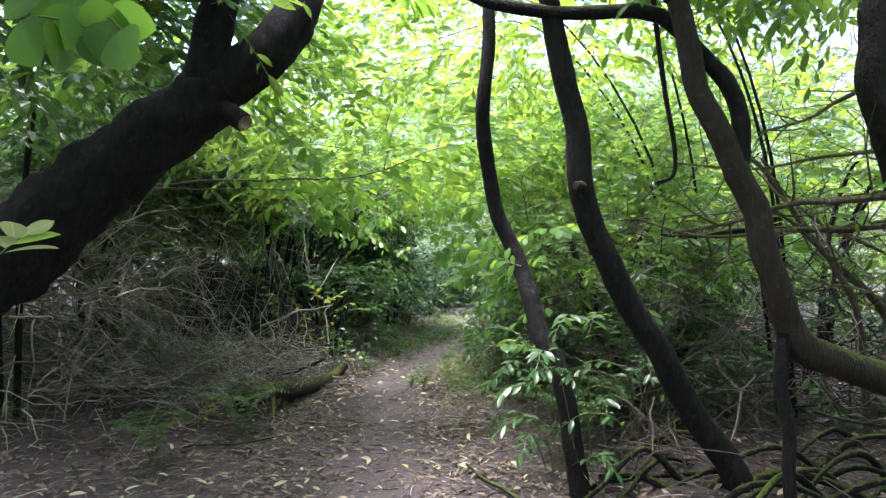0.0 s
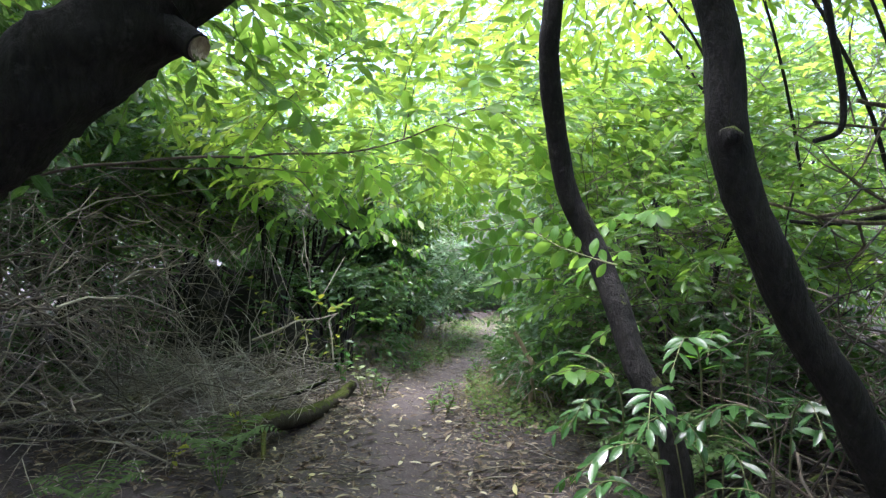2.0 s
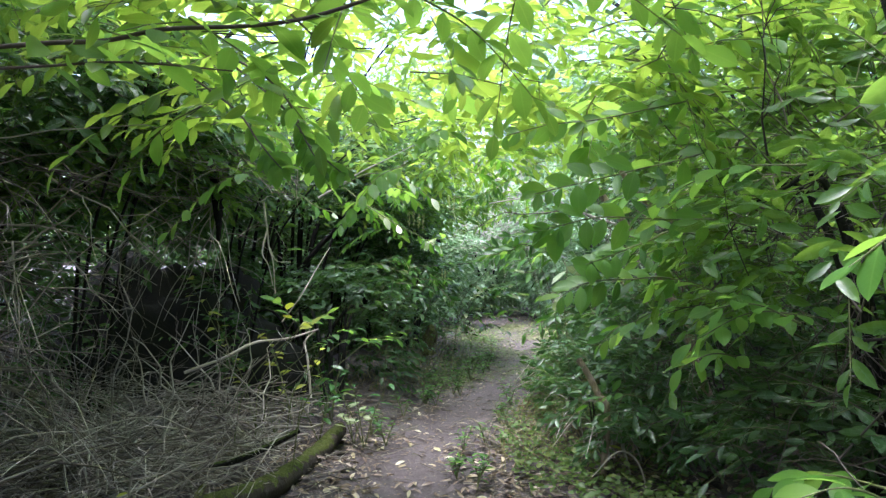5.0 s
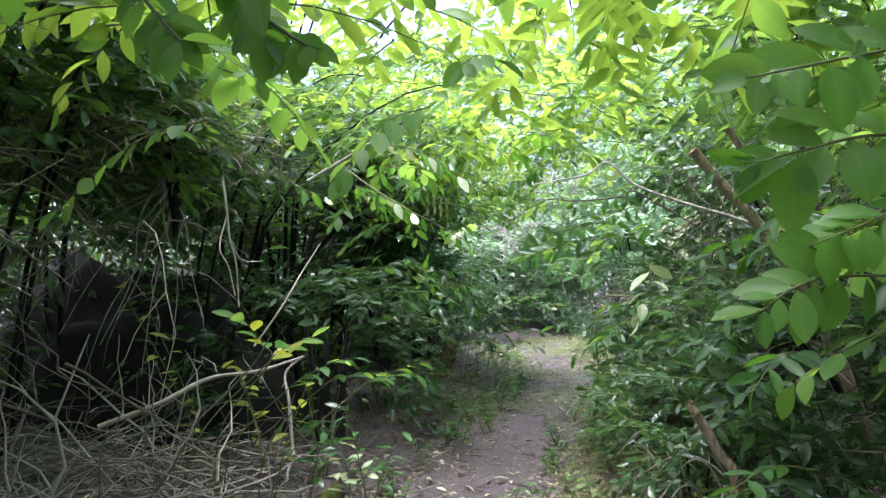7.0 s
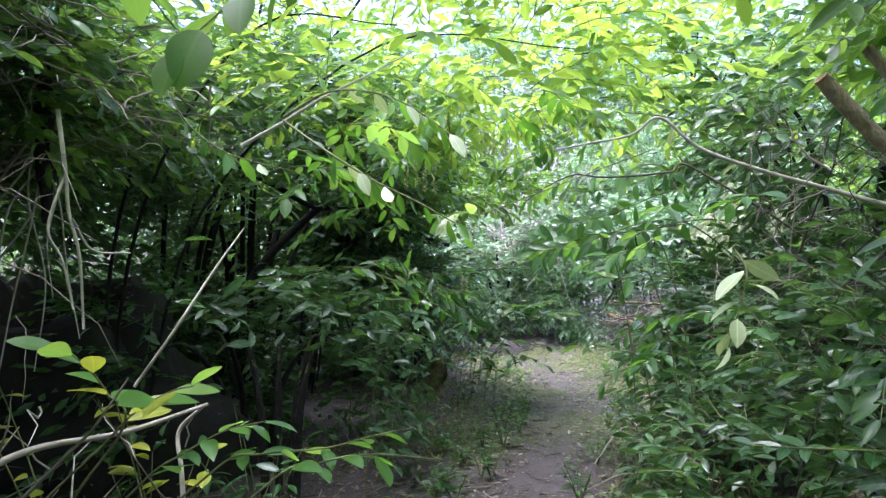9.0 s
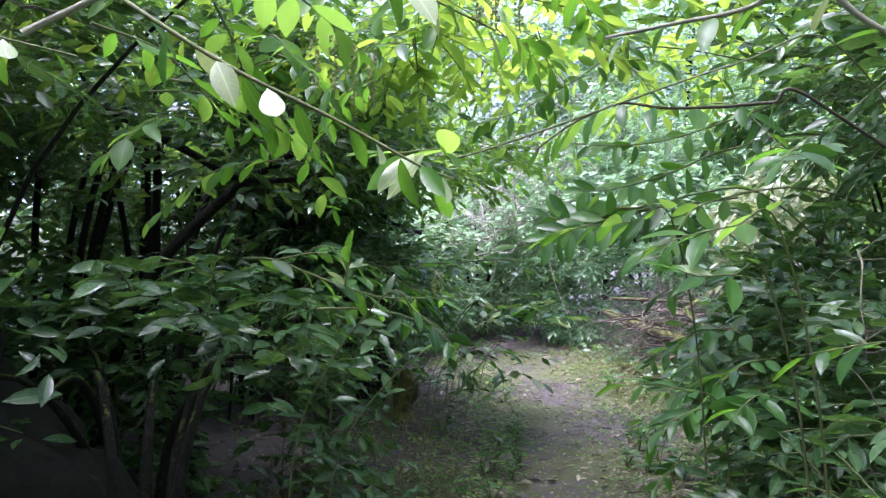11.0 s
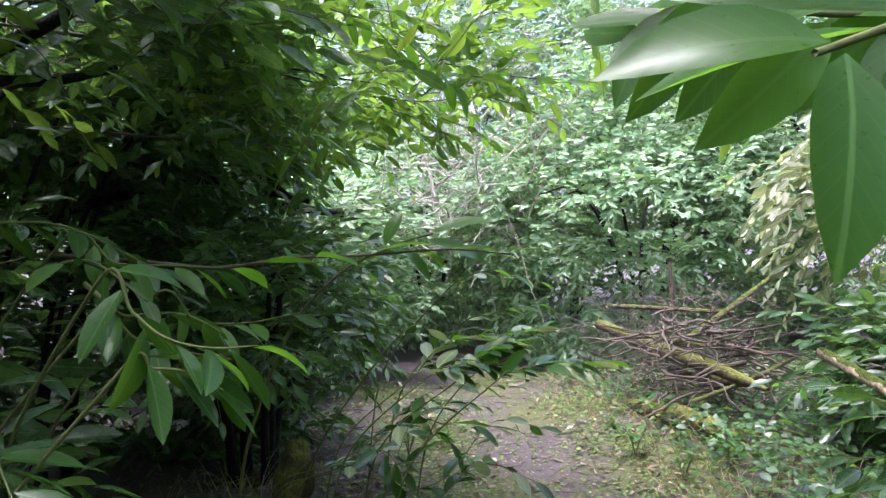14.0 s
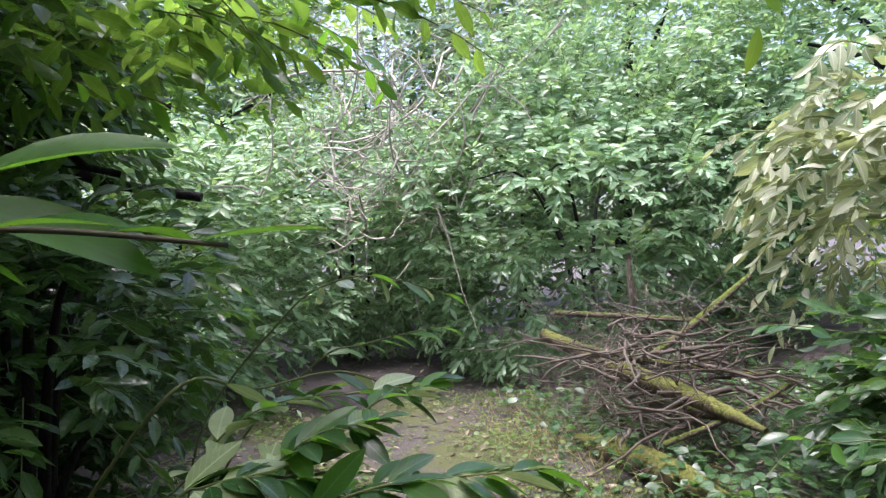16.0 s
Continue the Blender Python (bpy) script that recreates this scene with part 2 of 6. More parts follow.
def mesh_np(name, V, T, mat, uv=None, smooth=True, marks=None):
    me = bpy.data.meshes.new(name)
    V, T = np.asarray(V, np.float32), np.asarray(T, np.int32)
    me.vertices.add(len(V))
    me.vertices.foreach_set("co", V.ravel())
    me.loops.add(T.size)
    me.loops.foreach_set("vertex_index", T.ravel())
    me.polygons.add(len(T))
    me.polygons.foreach_set("loop_start", np.arange(0, T.size, T.shape[1], dtype=np.int32))
    me.polygons.foreach_set("use_smooth", np.full(len(T), smooth, bool))
    if uv is not None:
        lay = me.uv_layers.new(name="UVMap")
        lay.data.foreach_set("uv", np.asarray(uv, np.float32)[T.ravel()].ravel())
    for key, values in (marks or {}).items():
        a = me.attributes.new(key, "FLOAT", "POINT")
        a.data.foreach_set("value", np.asarray(values, np.float32))
    me.update(calc_edges=True)
    if mat:
        me.materials.append(mat)
    return me


def thing(name, base, label, category, group="", kind=""):
    ob = new(name)
    ob.location = base
    ob.empty_display_size = 0.2
    return tagged(ob, label, category, group, kind)


def part(name, me, parent, label="", kind=""):
    """One mesh, given in world coordinates, as a part of parent."""
    ob = new(name, me)
    ob.parent = parent
    base = Vector(parent.location)
    if parent.parent:
        base = base + Vector(parent.parent.location)
    ob.matrix_basis = Matrix.Translation(-base)
    return tagged(ob, label, kind=kind)


def unit(a):
    return a / np.maximum(np.linalg.norm(a, axis=-1, keepdims=True), 1e-9)


def smooth_line(pts, per=6):
    """A smooth curve through the points (Catmull-Rom)."""
    p = np.asarray(pts, float)
    p = np.vstack([2 * p[0] - p[1], p, 2 * p[-1] - p[-2]])
    out = []
    for i in range(1, len(p) - 2):
        for s in np.linspace(0, 1, per, endpoint=False):
            a, b, c, d = p[i - 1], p[i], p[i + 1], p[i + 2]
            out.append(0.5 * (2 * b + (c - a) * s + (2 * a - 5 * b + 4 * c - d) * s * s + (3 * b - a - 3 * c + d) * s ** 3))
    out.append(p[-2])
    return np.array(out)


def tubes(P, R, sides=3, caps=False):
    """Tubes along N lines of K points: P (N, K, 3), R (N, K)."""
    P, R = np.asarray(P, float), np.asarray(R, float)
    n, k = R.shape
    tan = unit(np.gradient(P, axis=1))
    ref = np.array([0.31, 0.52, 0.795])
    u = unit(np.cross(tan, ref))
    v = np.cross(tan, u)
    a = np.linspace(0, 2 * np.pi, sides, endpoint=False)
    ring = u[:, :, None, :] * np.cos(a)[None, None, :, None] + v[:, :, None, :] * np.sin(a)[None, None, :, None]
    V = (P[:, :, None, :] + ring * R[:, :, None, None]).reshape(-1, 3)
    i, j = np.meshgrid(np.arange(k - 1), np.arange(sides), indexing="ij")
    q0, q1 = i * sides + j, i * sides + (j + 1) % sides
    one = np.concatenate([np.stack([q0, q0 + sides, q1], -1).reshape(-1, 3), np.stack([q1, q0 + sides, q1 + sides], -1).reshape(-1, 3)])
    if caps:
        for start in (0, (k - 1) * sides):
            fan = np.array([[start, start + s, start + s + 1] for s in range(1, sides - 1)])
            one = np.concatenate([one, fan if start else fan[:, ::-1]])
    T = (one[None] + (np.arange(n) * k * sides)[:, None, None]).reshape(-1, 3)
    return V, T


def limb(pts, radii, mat, name="limb", sides=14, per=6, lump=0.06, seed=0):
    """A trunk or branch: a tapering tube with lumps and slight bends, closed at both ends."""
    line = smooth_line(pts, per)
    r = np.interp(np.linspace(0, 1, len(line)), np.linspace(0, 1, len(radii)), radii)
    V, T = tubes(line[None], r[None], sides, True)
    mids = np.repeat(line, sides, 0)
    rr = np.repeat(r, sides)
    f = np.array([noise.noise(Vector((*(v * 6.0 + seed * 7.3),))) + 0.5 * noise.noise(Vector((*(v * 17.0 + seed),))) for v in V])
    V = mids + (V - mids) * (1 + lump * 2.2 * f)[:, None]
    return mesh_np(name, V, T, mat)


def merged(parts):
    V, T, U, base = [], [], [], 0
    for p in parts:
        V.append(p[0]), T.append(p[1] + base)
        if len(p) > 2:
            U.append(p[2])
        base += len(p[0])
    return (np.vstack(V), np.vstack(T)) + ((np.vstack(U),) if U else ())


def leaf_shape(steps=4, width=0.19, fold=0.05, arch=0.16, stem=0.06, peak=0.5):
    """A pointed oval blade of unit length along x, folded along its midrib and arched."""
    xs = np.linspace(0, 1, steps + 1)
    V, U, T = [], [], []
    rows = []
    for x in xs:
        s = np.sin(np.pi * x ** (math.log(0.5) / math.log(peak))) ** 0.75 if 0 < x < 1 else 0
        z = -arch * x * x + 0.3 * arch * x
        px = stem + x * (1 - stem)
        if s < 1e-6:
            rows.append([len(V)])
            V.append((px, 0, z)), U.append((x, 0.5))
        else:
            rows.append([len(V), len(V) + 1, len(V) + 2])
            w = width * s
            V += [(px, -w, z + fold * s), (px, 0, z), (px, w, z + fold * s)]
            U += [(x, 0.5 - 0.5 * s), (x, 0.5), (x, 0.5 + 0.5 * s)]
    for a, b in zip(rows, rows[1:]):
        if len(a) == 1:
            T += [(a[0], b[1], b[0]), (a[0], b[2], b[1])]
        elif len(b) == 1:
            T += [(a[0], a[1], b[0]), (a[1], a[2], b[0])]
        else:
            T += [(a[0], a[1], b[1]), (a[0], b[1], b[0]), (a[1], a[2], b[2]), (a[1], b[2], b[1])]
    return np.array(V, float), np.array(T), np.array(U, float)


LEAF_LOW = leaf_shape(3, 0.168, 0.05, 0.14)
LEAF_MID = leaf_shape(5, 0.158, 0.05, 0.18, peak=0.53)
LEAF_ROUND = leaf_shape(4, 0.30, 0.04, 0.12, peak=0.5)
LEAF_SLIM = leaf_shape(3, 0.13, 0.04, 0.25)


def leaves(pos, along, normal, size, shape):
    """N leaves of one shape, as one set of triangles."""
    V0, T0, U0 = shape
    x = unit(along)
    y = unit(np.cross(normal, x))
    z = np.cross(x, y)
    M = np.stack([x, y, z], 1) * size[:, None, None]
    V = np.einsum("vk,nkj->nvj", V0, M) + pos[:, None, :]
    T = T0[None] + (np.arange(len(pos)) * len(V0))[:, None, None]
    return V.reshape(-1, 3), T.reshape(-1, 3), np.tile(U0, (len(pos), 1))


EYES = np.array([(x, y, z) for t, (x, y, z), target, roll in PATH])
EYE_LINE = smooth_line(EYES, 5)


def clear_of_walk(p, room=0.36):
    """True where a point leaves the walker room to pass."""
    d = np.full(len(p), 9.0)
    for e in EYE_LINE:
        d = np.minimum(d, np.linalg.norm((p - e) * np.array([1, 1, 0.9]), axis=1))
    return d > room


TUN_Y = [0, 2, 5, 6.5, 8.3, 9.3, 10.2, 10.6, 12.2, 12.7, 14.3, 15, 16.5, 17.8, 18]
TUN_L = [-2.0, -1.9, -1.7, -1.6, -1.6, -1.5, -1.4, -0.95, -1.0, -1.8, -1.8, -0.9, -0.6, -0.6, 9]
TUN_R = [1.2, 1.1, 0.65, 0.5, 0.5, 0.55, 0.5, 0.4, 0.7, 1.0, 1.7, 2.0, 2.2, 1.0, -9]
TUN_Z = [2.8, 2.6, 2.3, 1.9, 2.0, 2.4, 2.3, 1.9, 1.85, 1.75, 1.9, 2.3, 2.3, 2.0, 2.0]


def outside_tunnel(p, soft=0.14):
    """True outside the hollow way that the path keeps open through the thicket."""
    j = rng.normal(0, soft, (3, len(p)))
    inside = (p[:, 0] > np.interp(p[:, 1], TUN_Y, TUN_L) + j[0]) & (p[:, 0] < np.interp(p[:, 1], TUN_Y, TUN_R) + j[1]) \
        & (p[:, 2] < np.interp(p[:, 1], TUN_Y, TUN_Z) + j[2])
    cave = (p[:, 0] > -3.7) & (p[:, 0] < -1.78 + j[0]) & (p[:, 1] > 8.75) & (p[:, 1] < 10.6 + j[1]) & (p[:, 2] > 0.6 + j[2]) & (p[:, 2] < 1.85 + j[2])
    cave |= (p[:, 0] > -3.0) & (p[:, 0] < -0.95 + j[0]) & (p[:, 1] > 10.5) & (p[:, 1] < 13.8 + j[1]) & (p[:, 2] > 1.22 + j[2]) & (p[:, 2] < 2.05 + j[2])
    cave |= (p[:, 0] > -2.5) & (p[:, 0] < -0.8 + j[0]) & (p[:, 1] > 12.7) & (p[:, 1] < 15.1 + j[1]) & (p[:, 2] < 1.15 + j[2])
    cave |= (p[:, 0] > -2.6) & (p[:, 0] < -1.2 + j[0]) & (p[:, 1] > 9.6) & (p[:, 1] < 11.9 + j[1]) & (p[:, 2] < 0.95 + j[2])
    cave |= (p[:, 0] > -2.6) & (p[:, 0] < -1.0 + j[0]) & (p[:, 1] > 9.6) & (p[:, 1] < 10.9 + j[1]) & (p[:, 2] < 1.15 + 0.5 * j[2])
    return ~inside & ~cave


def sprays(P, D, L, n, size, droop=0.25, twist=0.5, up=0.7, angle=58, tip_to=(0, 0, 0)):
    """Leafy shoots from P along D: leaves left and right of each, and the shoot itself. Returns leaf pos, along, normal, size, and shoot lines."""
    N = len(P)
    zz = np.array([0, 0, 1.0])
    K = 4
    s = np.linspace(0, 1, K)
    line = P[:, None, :] + D[:, None, :] * (L[:, None] * s)[:, :, None] - zz * (droop * L[:, None] * s ** 2)[:, :, None]
    pos, along, nor, siz = [], [], [], []
    side0 = unit(np.cross(D, zz) + 1e-4)
    for k in range(n):
        f = (k + 0.6) / n
        c = P + D * (L * f)[:, None] - zz * (droop * L * f * f)[:, None]
        tang = unit(D - zz * (2 * droop * f))
        sg = 0.0 if k == n - 1 else (1.0 if k % 2 else -1.0)
        a = np.radians(angle + rng.normal(0, 12, N)) * (1 - 0.35 * f)
        d = tang * np.cos(a)[:, None] + side0 * (sg * np.sin(a))[:, None] + rng.normal(0, 0.18, (N, 3))
        d[:, 2] -= 0.15
        nn = zz * up + np.array(tip_to) + rng.normal(0, twist, (N, 3)) + tang * 0.2
        pos.append(c), along.append(d), nor.append(nn)
        siz.append(size * rng.uniform(0.7, 1.15, N) * (1.0 if k < n - 2 else 0.75))
    return np.vstack(pos), np.vstack(along), np.vstack(nor), np.concatenate(siz), line


# ---- ground ----
WAY_Y = [-6, 0, 3, 6.2, 7.5, 9.0, 9.9, 11.5, 13, 14.5, 17, 19.6, 23]
WAY_X = [-0.3, -0.3, -0.45, -0.62, -0.72, -0.8, -0.55, -0.1, 0.35, 0.6, 0.5, -0.3, -1.2]


def way_x(y):
    return np.interp(y, WAY_Y, WAY_X)


def step(a, b, x):
    s = np.clip((x - a) / (b - a), 0, 1)
    return s * s * (3 - 2 * s)


def ripple(x, y):
    return 0.022 * np.sin(2.3 * x + 1.7 * y) * np.sin(1.1 * y - 0.6 * x + 1) + 0.012 * np.sin(6.1 * x - 2) * np.sin(5.3 * y) + 0.006 * np.sin(17 * x + 3 * y) * np.sin(13 * y - 4 * x)


def ground_z(x, y):
    x, y = np.asarray(x, float), np.asarray(y, float)
    bank = 0.75 * step(-2.6, -6.0, x) + 0.2 * step(0.75, 1.7, x) * step(10.5, 8.5, y) + 0.35 * step(3.0, 6.0, x)
    dip = -0.04 * np.exp(-((x - way_x(y)) / 0.45) ** 2)
    return bank + dip + ripple(x, y) * (1 - step(25, 40, np.hypot(x, y - 9)))


def ground():
    far = np.array([3, 7, 15, 30, 60, 120, 240, 420.0])
    xs = np.concatenate([-6 - far[::-1], np.arange(-6, 6.01, 0.07), 6 + far])
    ys = np.concatenate([-4 - far[::-1], np.arange(-4, 24.01, 0.08), 24 + far])
    X, Y = np.meshgrid(xs, ys)
    x, y = X.ravel(), Y.ravel()
    z = ground_z(x, y) + np.where((np.abs(x) < 6.1) & (y < 24.1) & (y > -4.1), rng.normal(0, 0.004, len(x)), 0)
    nx = len(xs)
    i, j = np.meshgrid(np.arange(len(ys) - 1), np.arange(nx - 1), indexing="ij")
    a = (i * nx + j).ravel()
    Q = np.stack([a, a + 1, a + nx + 1, a + nx], 1)
    d = np.abs(x - way_x(y))
    worn = (1 - step(0.05, 0.75, d + 0.12 * np.sin(3 * y) + 0.07 * np.sin(8.1 * y + x))) * (1 - 0.35 * step(6.0, 8.5, y) - 0.4 * step(9.0, 11.5, y))
    patch = 0.5 + 0.5 * np.sin(1.7 * x + 2.3 * y) * np.sin(3.1 * x - 1.3 * y + 1)
    mossy = step(11.0, 13.2, y) * (1 - step(17.5, 19.5, y)) * (1 - step(1.0, 1.7, d)) * (0.3 + 0.55 * patch) \
        + 0.42 * step(8.6, 10.2, y) * (1 - step(12, 13, y)) * (0.45 + 0.55 * step(0.1, 0.45, d)) * (1 - step(0.9, 1.3, d))
    ob = new("ground", mesh_np("ground", np.stack([x, y, z], 1), Q, SOIL, marks={"worn": worn, "mossy": mossy}))
    return tagged(ob, "dark woodland soil with a trodden reddish-brown footpath", "ground", kind="structure")


ground()



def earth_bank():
    """An added bank of crumbled humus, its near-black colour standing for the hollow's shade."""
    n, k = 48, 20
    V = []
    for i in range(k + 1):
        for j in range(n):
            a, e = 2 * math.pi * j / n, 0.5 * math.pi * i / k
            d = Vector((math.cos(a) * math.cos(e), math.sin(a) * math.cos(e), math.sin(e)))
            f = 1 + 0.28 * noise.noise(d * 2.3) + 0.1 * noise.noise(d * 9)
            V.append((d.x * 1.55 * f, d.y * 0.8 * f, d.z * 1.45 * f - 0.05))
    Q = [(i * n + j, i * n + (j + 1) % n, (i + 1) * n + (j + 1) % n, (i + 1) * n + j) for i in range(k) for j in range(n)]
    ob = new("earth_bank", mesh_np("earth_bank", np.array(V), np.array(Q), SHADE_SOIL, marks={"worn": np.zeros(len(V)), "mossy": np.zeros(len(V))}))
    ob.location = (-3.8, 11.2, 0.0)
    return tagged(ob, "added humus bank, coloured near black for the hollow's shade", "ground", kind="structure")


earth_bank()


# ---- trees beside the path ----
def tree(name, label, pts, radii, mat, branches=(), sides=18, group="", seed=0, lump=0.05):
    """A leaning trunk with its branches: each branch is (part name, points, radii, material, label)."""
    foot = float(ground_z(pts[0][0], pts[0][1]))
    pts = [(pts[0][0] * 1.3 - pts[1][0] * 0.3, pts[0][1], foot - 0.1)] + [p for p in pts if p[2] > foot]
    base = (pts[0][0], pts[0][1], foot)
    t = thing(name, base, label, "tree", group)
    part("trunk", limb(pts, radii, mat, "trunk", sides, 8, lump, seed), t)
    for i, (pn, bp, br, bm, bl) in enumerate(branches):
        part(pn, limb(bp, br, bm, pn, 10, 7, 0.06, seed + i + 1), t, bl)
    return t


def knot(parent, at, r, seed):
    bm = bmesh.new()
    bmesh.ops.create_icosphere(bm, subdivisions=3, radius=r)
    for v in bm.verts:
        v.co *= 1 + 0.35 * noise.noise(v.co * 28 + Vector((seed, 0, 0)))
        v.co.y *= 0.8
    for f in bm.faces:
        f.smooth = True
    bm.transform(Matrix.Translation(at))
    me = bpy.data.meshes.new("knot")
    bm.to_mesh(me)
    bm.free()
    me.materials.append(BARK_GREY)
    part("knot", me, parent)


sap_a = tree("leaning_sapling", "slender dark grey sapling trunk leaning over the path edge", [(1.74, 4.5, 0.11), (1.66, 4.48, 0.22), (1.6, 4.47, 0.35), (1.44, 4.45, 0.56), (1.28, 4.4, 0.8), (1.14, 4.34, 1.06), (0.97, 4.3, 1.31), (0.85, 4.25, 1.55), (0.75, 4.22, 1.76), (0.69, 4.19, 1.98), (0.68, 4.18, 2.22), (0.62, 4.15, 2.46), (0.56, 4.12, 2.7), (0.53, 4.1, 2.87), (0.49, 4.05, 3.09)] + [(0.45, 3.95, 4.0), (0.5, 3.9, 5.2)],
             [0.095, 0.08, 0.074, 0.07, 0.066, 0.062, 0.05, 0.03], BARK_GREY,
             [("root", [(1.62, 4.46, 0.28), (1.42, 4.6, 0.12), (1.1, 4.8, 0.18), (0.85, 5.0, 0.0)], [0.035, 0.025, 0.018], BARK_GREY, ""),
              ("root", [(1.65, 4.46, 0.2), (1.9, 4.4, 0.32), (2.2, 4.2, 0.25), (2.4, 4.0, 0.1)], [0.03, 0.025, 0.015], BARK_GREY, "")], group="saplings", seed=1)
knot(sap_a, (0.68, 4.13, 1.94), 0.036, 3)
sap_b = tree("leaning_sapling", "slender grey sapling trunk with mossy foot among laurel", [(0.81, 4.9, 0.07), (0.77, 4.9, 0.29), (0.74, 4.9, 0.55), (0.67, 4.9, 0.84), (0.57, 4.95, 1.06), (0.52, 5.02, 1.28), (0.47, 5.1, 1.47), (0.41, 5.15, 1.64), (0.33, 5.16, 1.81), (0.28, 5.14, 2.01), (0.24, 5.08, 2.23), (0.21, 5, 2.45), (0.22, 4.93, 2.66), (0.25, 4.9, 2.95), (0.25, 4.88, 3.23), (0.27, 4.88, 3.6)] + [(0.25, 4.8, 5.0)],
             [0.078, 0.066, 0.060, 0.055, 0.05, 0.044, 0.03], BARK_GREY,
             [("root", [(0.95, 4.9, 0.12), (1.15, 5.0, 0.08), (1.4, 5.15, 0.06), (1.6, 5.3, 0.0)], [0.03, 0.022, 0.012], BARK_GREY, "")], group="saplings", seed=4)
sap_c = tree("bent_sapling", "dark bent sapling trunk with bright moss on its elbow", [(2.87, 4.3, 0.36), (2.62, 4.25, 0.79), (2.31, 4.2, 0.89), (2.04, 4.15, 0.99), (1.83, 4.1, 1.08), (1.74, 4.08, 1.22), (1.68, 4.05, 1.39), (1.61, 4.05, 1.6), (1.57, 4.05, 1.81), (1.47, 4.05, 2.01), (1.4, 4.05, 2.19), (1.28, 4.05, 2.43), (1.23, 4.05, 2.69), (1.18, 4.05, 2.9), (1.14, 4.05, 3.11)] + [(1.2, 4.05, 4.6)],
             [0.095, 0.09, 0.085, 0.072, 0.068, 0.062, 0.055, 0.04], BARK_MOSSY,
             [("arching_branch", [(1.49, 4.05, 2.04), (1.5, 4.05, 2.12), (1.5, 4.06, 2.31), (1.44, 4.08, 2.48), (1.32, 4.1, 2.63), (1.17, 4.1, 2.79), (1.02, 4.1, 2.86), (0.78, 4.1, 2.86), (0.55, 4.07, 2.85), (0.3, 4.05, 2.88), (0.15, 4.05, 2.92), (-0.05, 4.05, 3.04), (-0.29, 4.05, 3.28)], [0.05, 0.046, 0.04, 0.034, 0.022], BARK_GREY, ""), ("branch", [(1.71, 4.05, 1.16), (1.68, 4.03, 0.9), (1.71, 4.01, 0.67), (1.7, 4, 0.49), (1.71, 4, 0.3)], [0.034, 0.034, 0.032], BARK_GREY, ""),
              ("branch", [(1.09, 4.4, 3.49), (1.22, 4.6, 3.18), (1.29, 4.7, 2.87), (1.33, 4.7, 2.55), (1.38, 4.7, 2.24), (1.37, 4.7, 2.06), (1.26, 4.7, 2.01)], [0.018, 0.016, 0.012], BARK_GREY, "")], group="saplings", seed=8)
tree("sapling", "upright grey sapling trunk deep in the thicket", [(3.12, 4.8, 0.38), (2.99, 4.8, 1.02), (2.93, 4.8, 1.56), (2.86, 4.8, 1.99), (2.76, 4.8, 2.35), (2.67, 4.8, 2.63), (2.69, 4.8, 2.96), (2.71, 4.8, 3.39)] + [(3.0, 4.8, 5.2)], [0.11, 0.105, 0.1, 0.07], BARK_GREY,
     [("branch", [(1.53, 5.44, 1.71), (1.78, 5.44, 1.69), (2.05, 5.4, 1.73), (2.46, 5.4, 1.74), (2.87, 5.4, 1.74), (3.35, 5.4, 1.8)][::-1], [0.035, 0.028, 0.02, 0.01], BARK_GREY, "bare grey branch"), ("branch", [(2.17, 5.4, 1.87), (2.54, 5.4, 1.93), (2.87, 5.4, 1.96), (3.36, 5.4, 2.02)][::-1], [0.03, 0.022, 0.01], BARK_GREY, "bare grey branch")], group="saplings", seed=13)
old = tree("old_leaning_tree", "massive leaning trunk, forked, with rough bark coloured almost black as backlit", [(-4.9, 3.7, 0.2)] + [(-3.65, 3.8, 0.88), (-3.22, 3.9, 1.08), (-2.83, 4.05, 1.29), (-2.63, 4.15, 1.46), (-2.42, 4.25, 1.64), (-2.18, 4.32, 1.88), (-1.96, 4.4, 2.1), (-1.72, 4.45, 2.3), (-1.5, 4.5, 2.49), (-1.34, 4.52, 2.59)],
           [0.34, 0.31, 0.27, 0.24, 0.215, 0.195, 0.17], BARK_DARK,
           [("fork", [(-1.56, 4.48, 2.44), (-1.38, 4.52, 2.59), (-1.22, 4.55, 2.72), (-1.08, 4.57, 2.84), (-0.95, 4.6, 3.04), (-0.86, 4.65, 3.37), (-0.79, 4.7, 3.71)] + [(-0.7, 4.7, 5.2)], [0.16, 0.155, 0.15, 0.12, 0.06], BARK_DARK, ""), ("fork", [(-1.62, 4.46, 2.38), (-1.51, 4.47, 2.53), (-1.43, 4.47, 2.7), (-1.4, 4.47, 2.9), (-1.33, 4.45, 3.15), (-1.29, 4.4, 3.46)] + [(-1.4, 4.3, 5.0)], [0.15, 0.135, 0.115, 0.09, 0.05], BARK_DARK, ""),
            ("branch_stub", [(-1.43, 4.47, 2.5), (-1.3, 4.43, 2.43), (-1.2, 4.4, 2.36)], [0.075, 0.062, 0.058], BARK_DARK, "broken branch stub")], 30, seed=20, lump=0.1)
STUB = [(-1.43, 4.47, 2.5), (-1.3, 4.43, 2.43), (-1.2, 4.4, 2.36)][-1]
part("cut_face", limb([STUB, (STUB[0] + 0.012, STUB[1] - 0.006, STUB[2] - 0.006)], [0.05, 0.047], BARK_TAN, "cut_face", 12, 2, 0.05), old, "pale cut wood")


# ---- leafy shrubs ----
def near_walk(p, far):
    keep = np.zeros(len(p), bool)
    for e in EYE_LINE[::3]:
        keep |= np.linalg.norm(p - e, axis=1) < far
    return keep


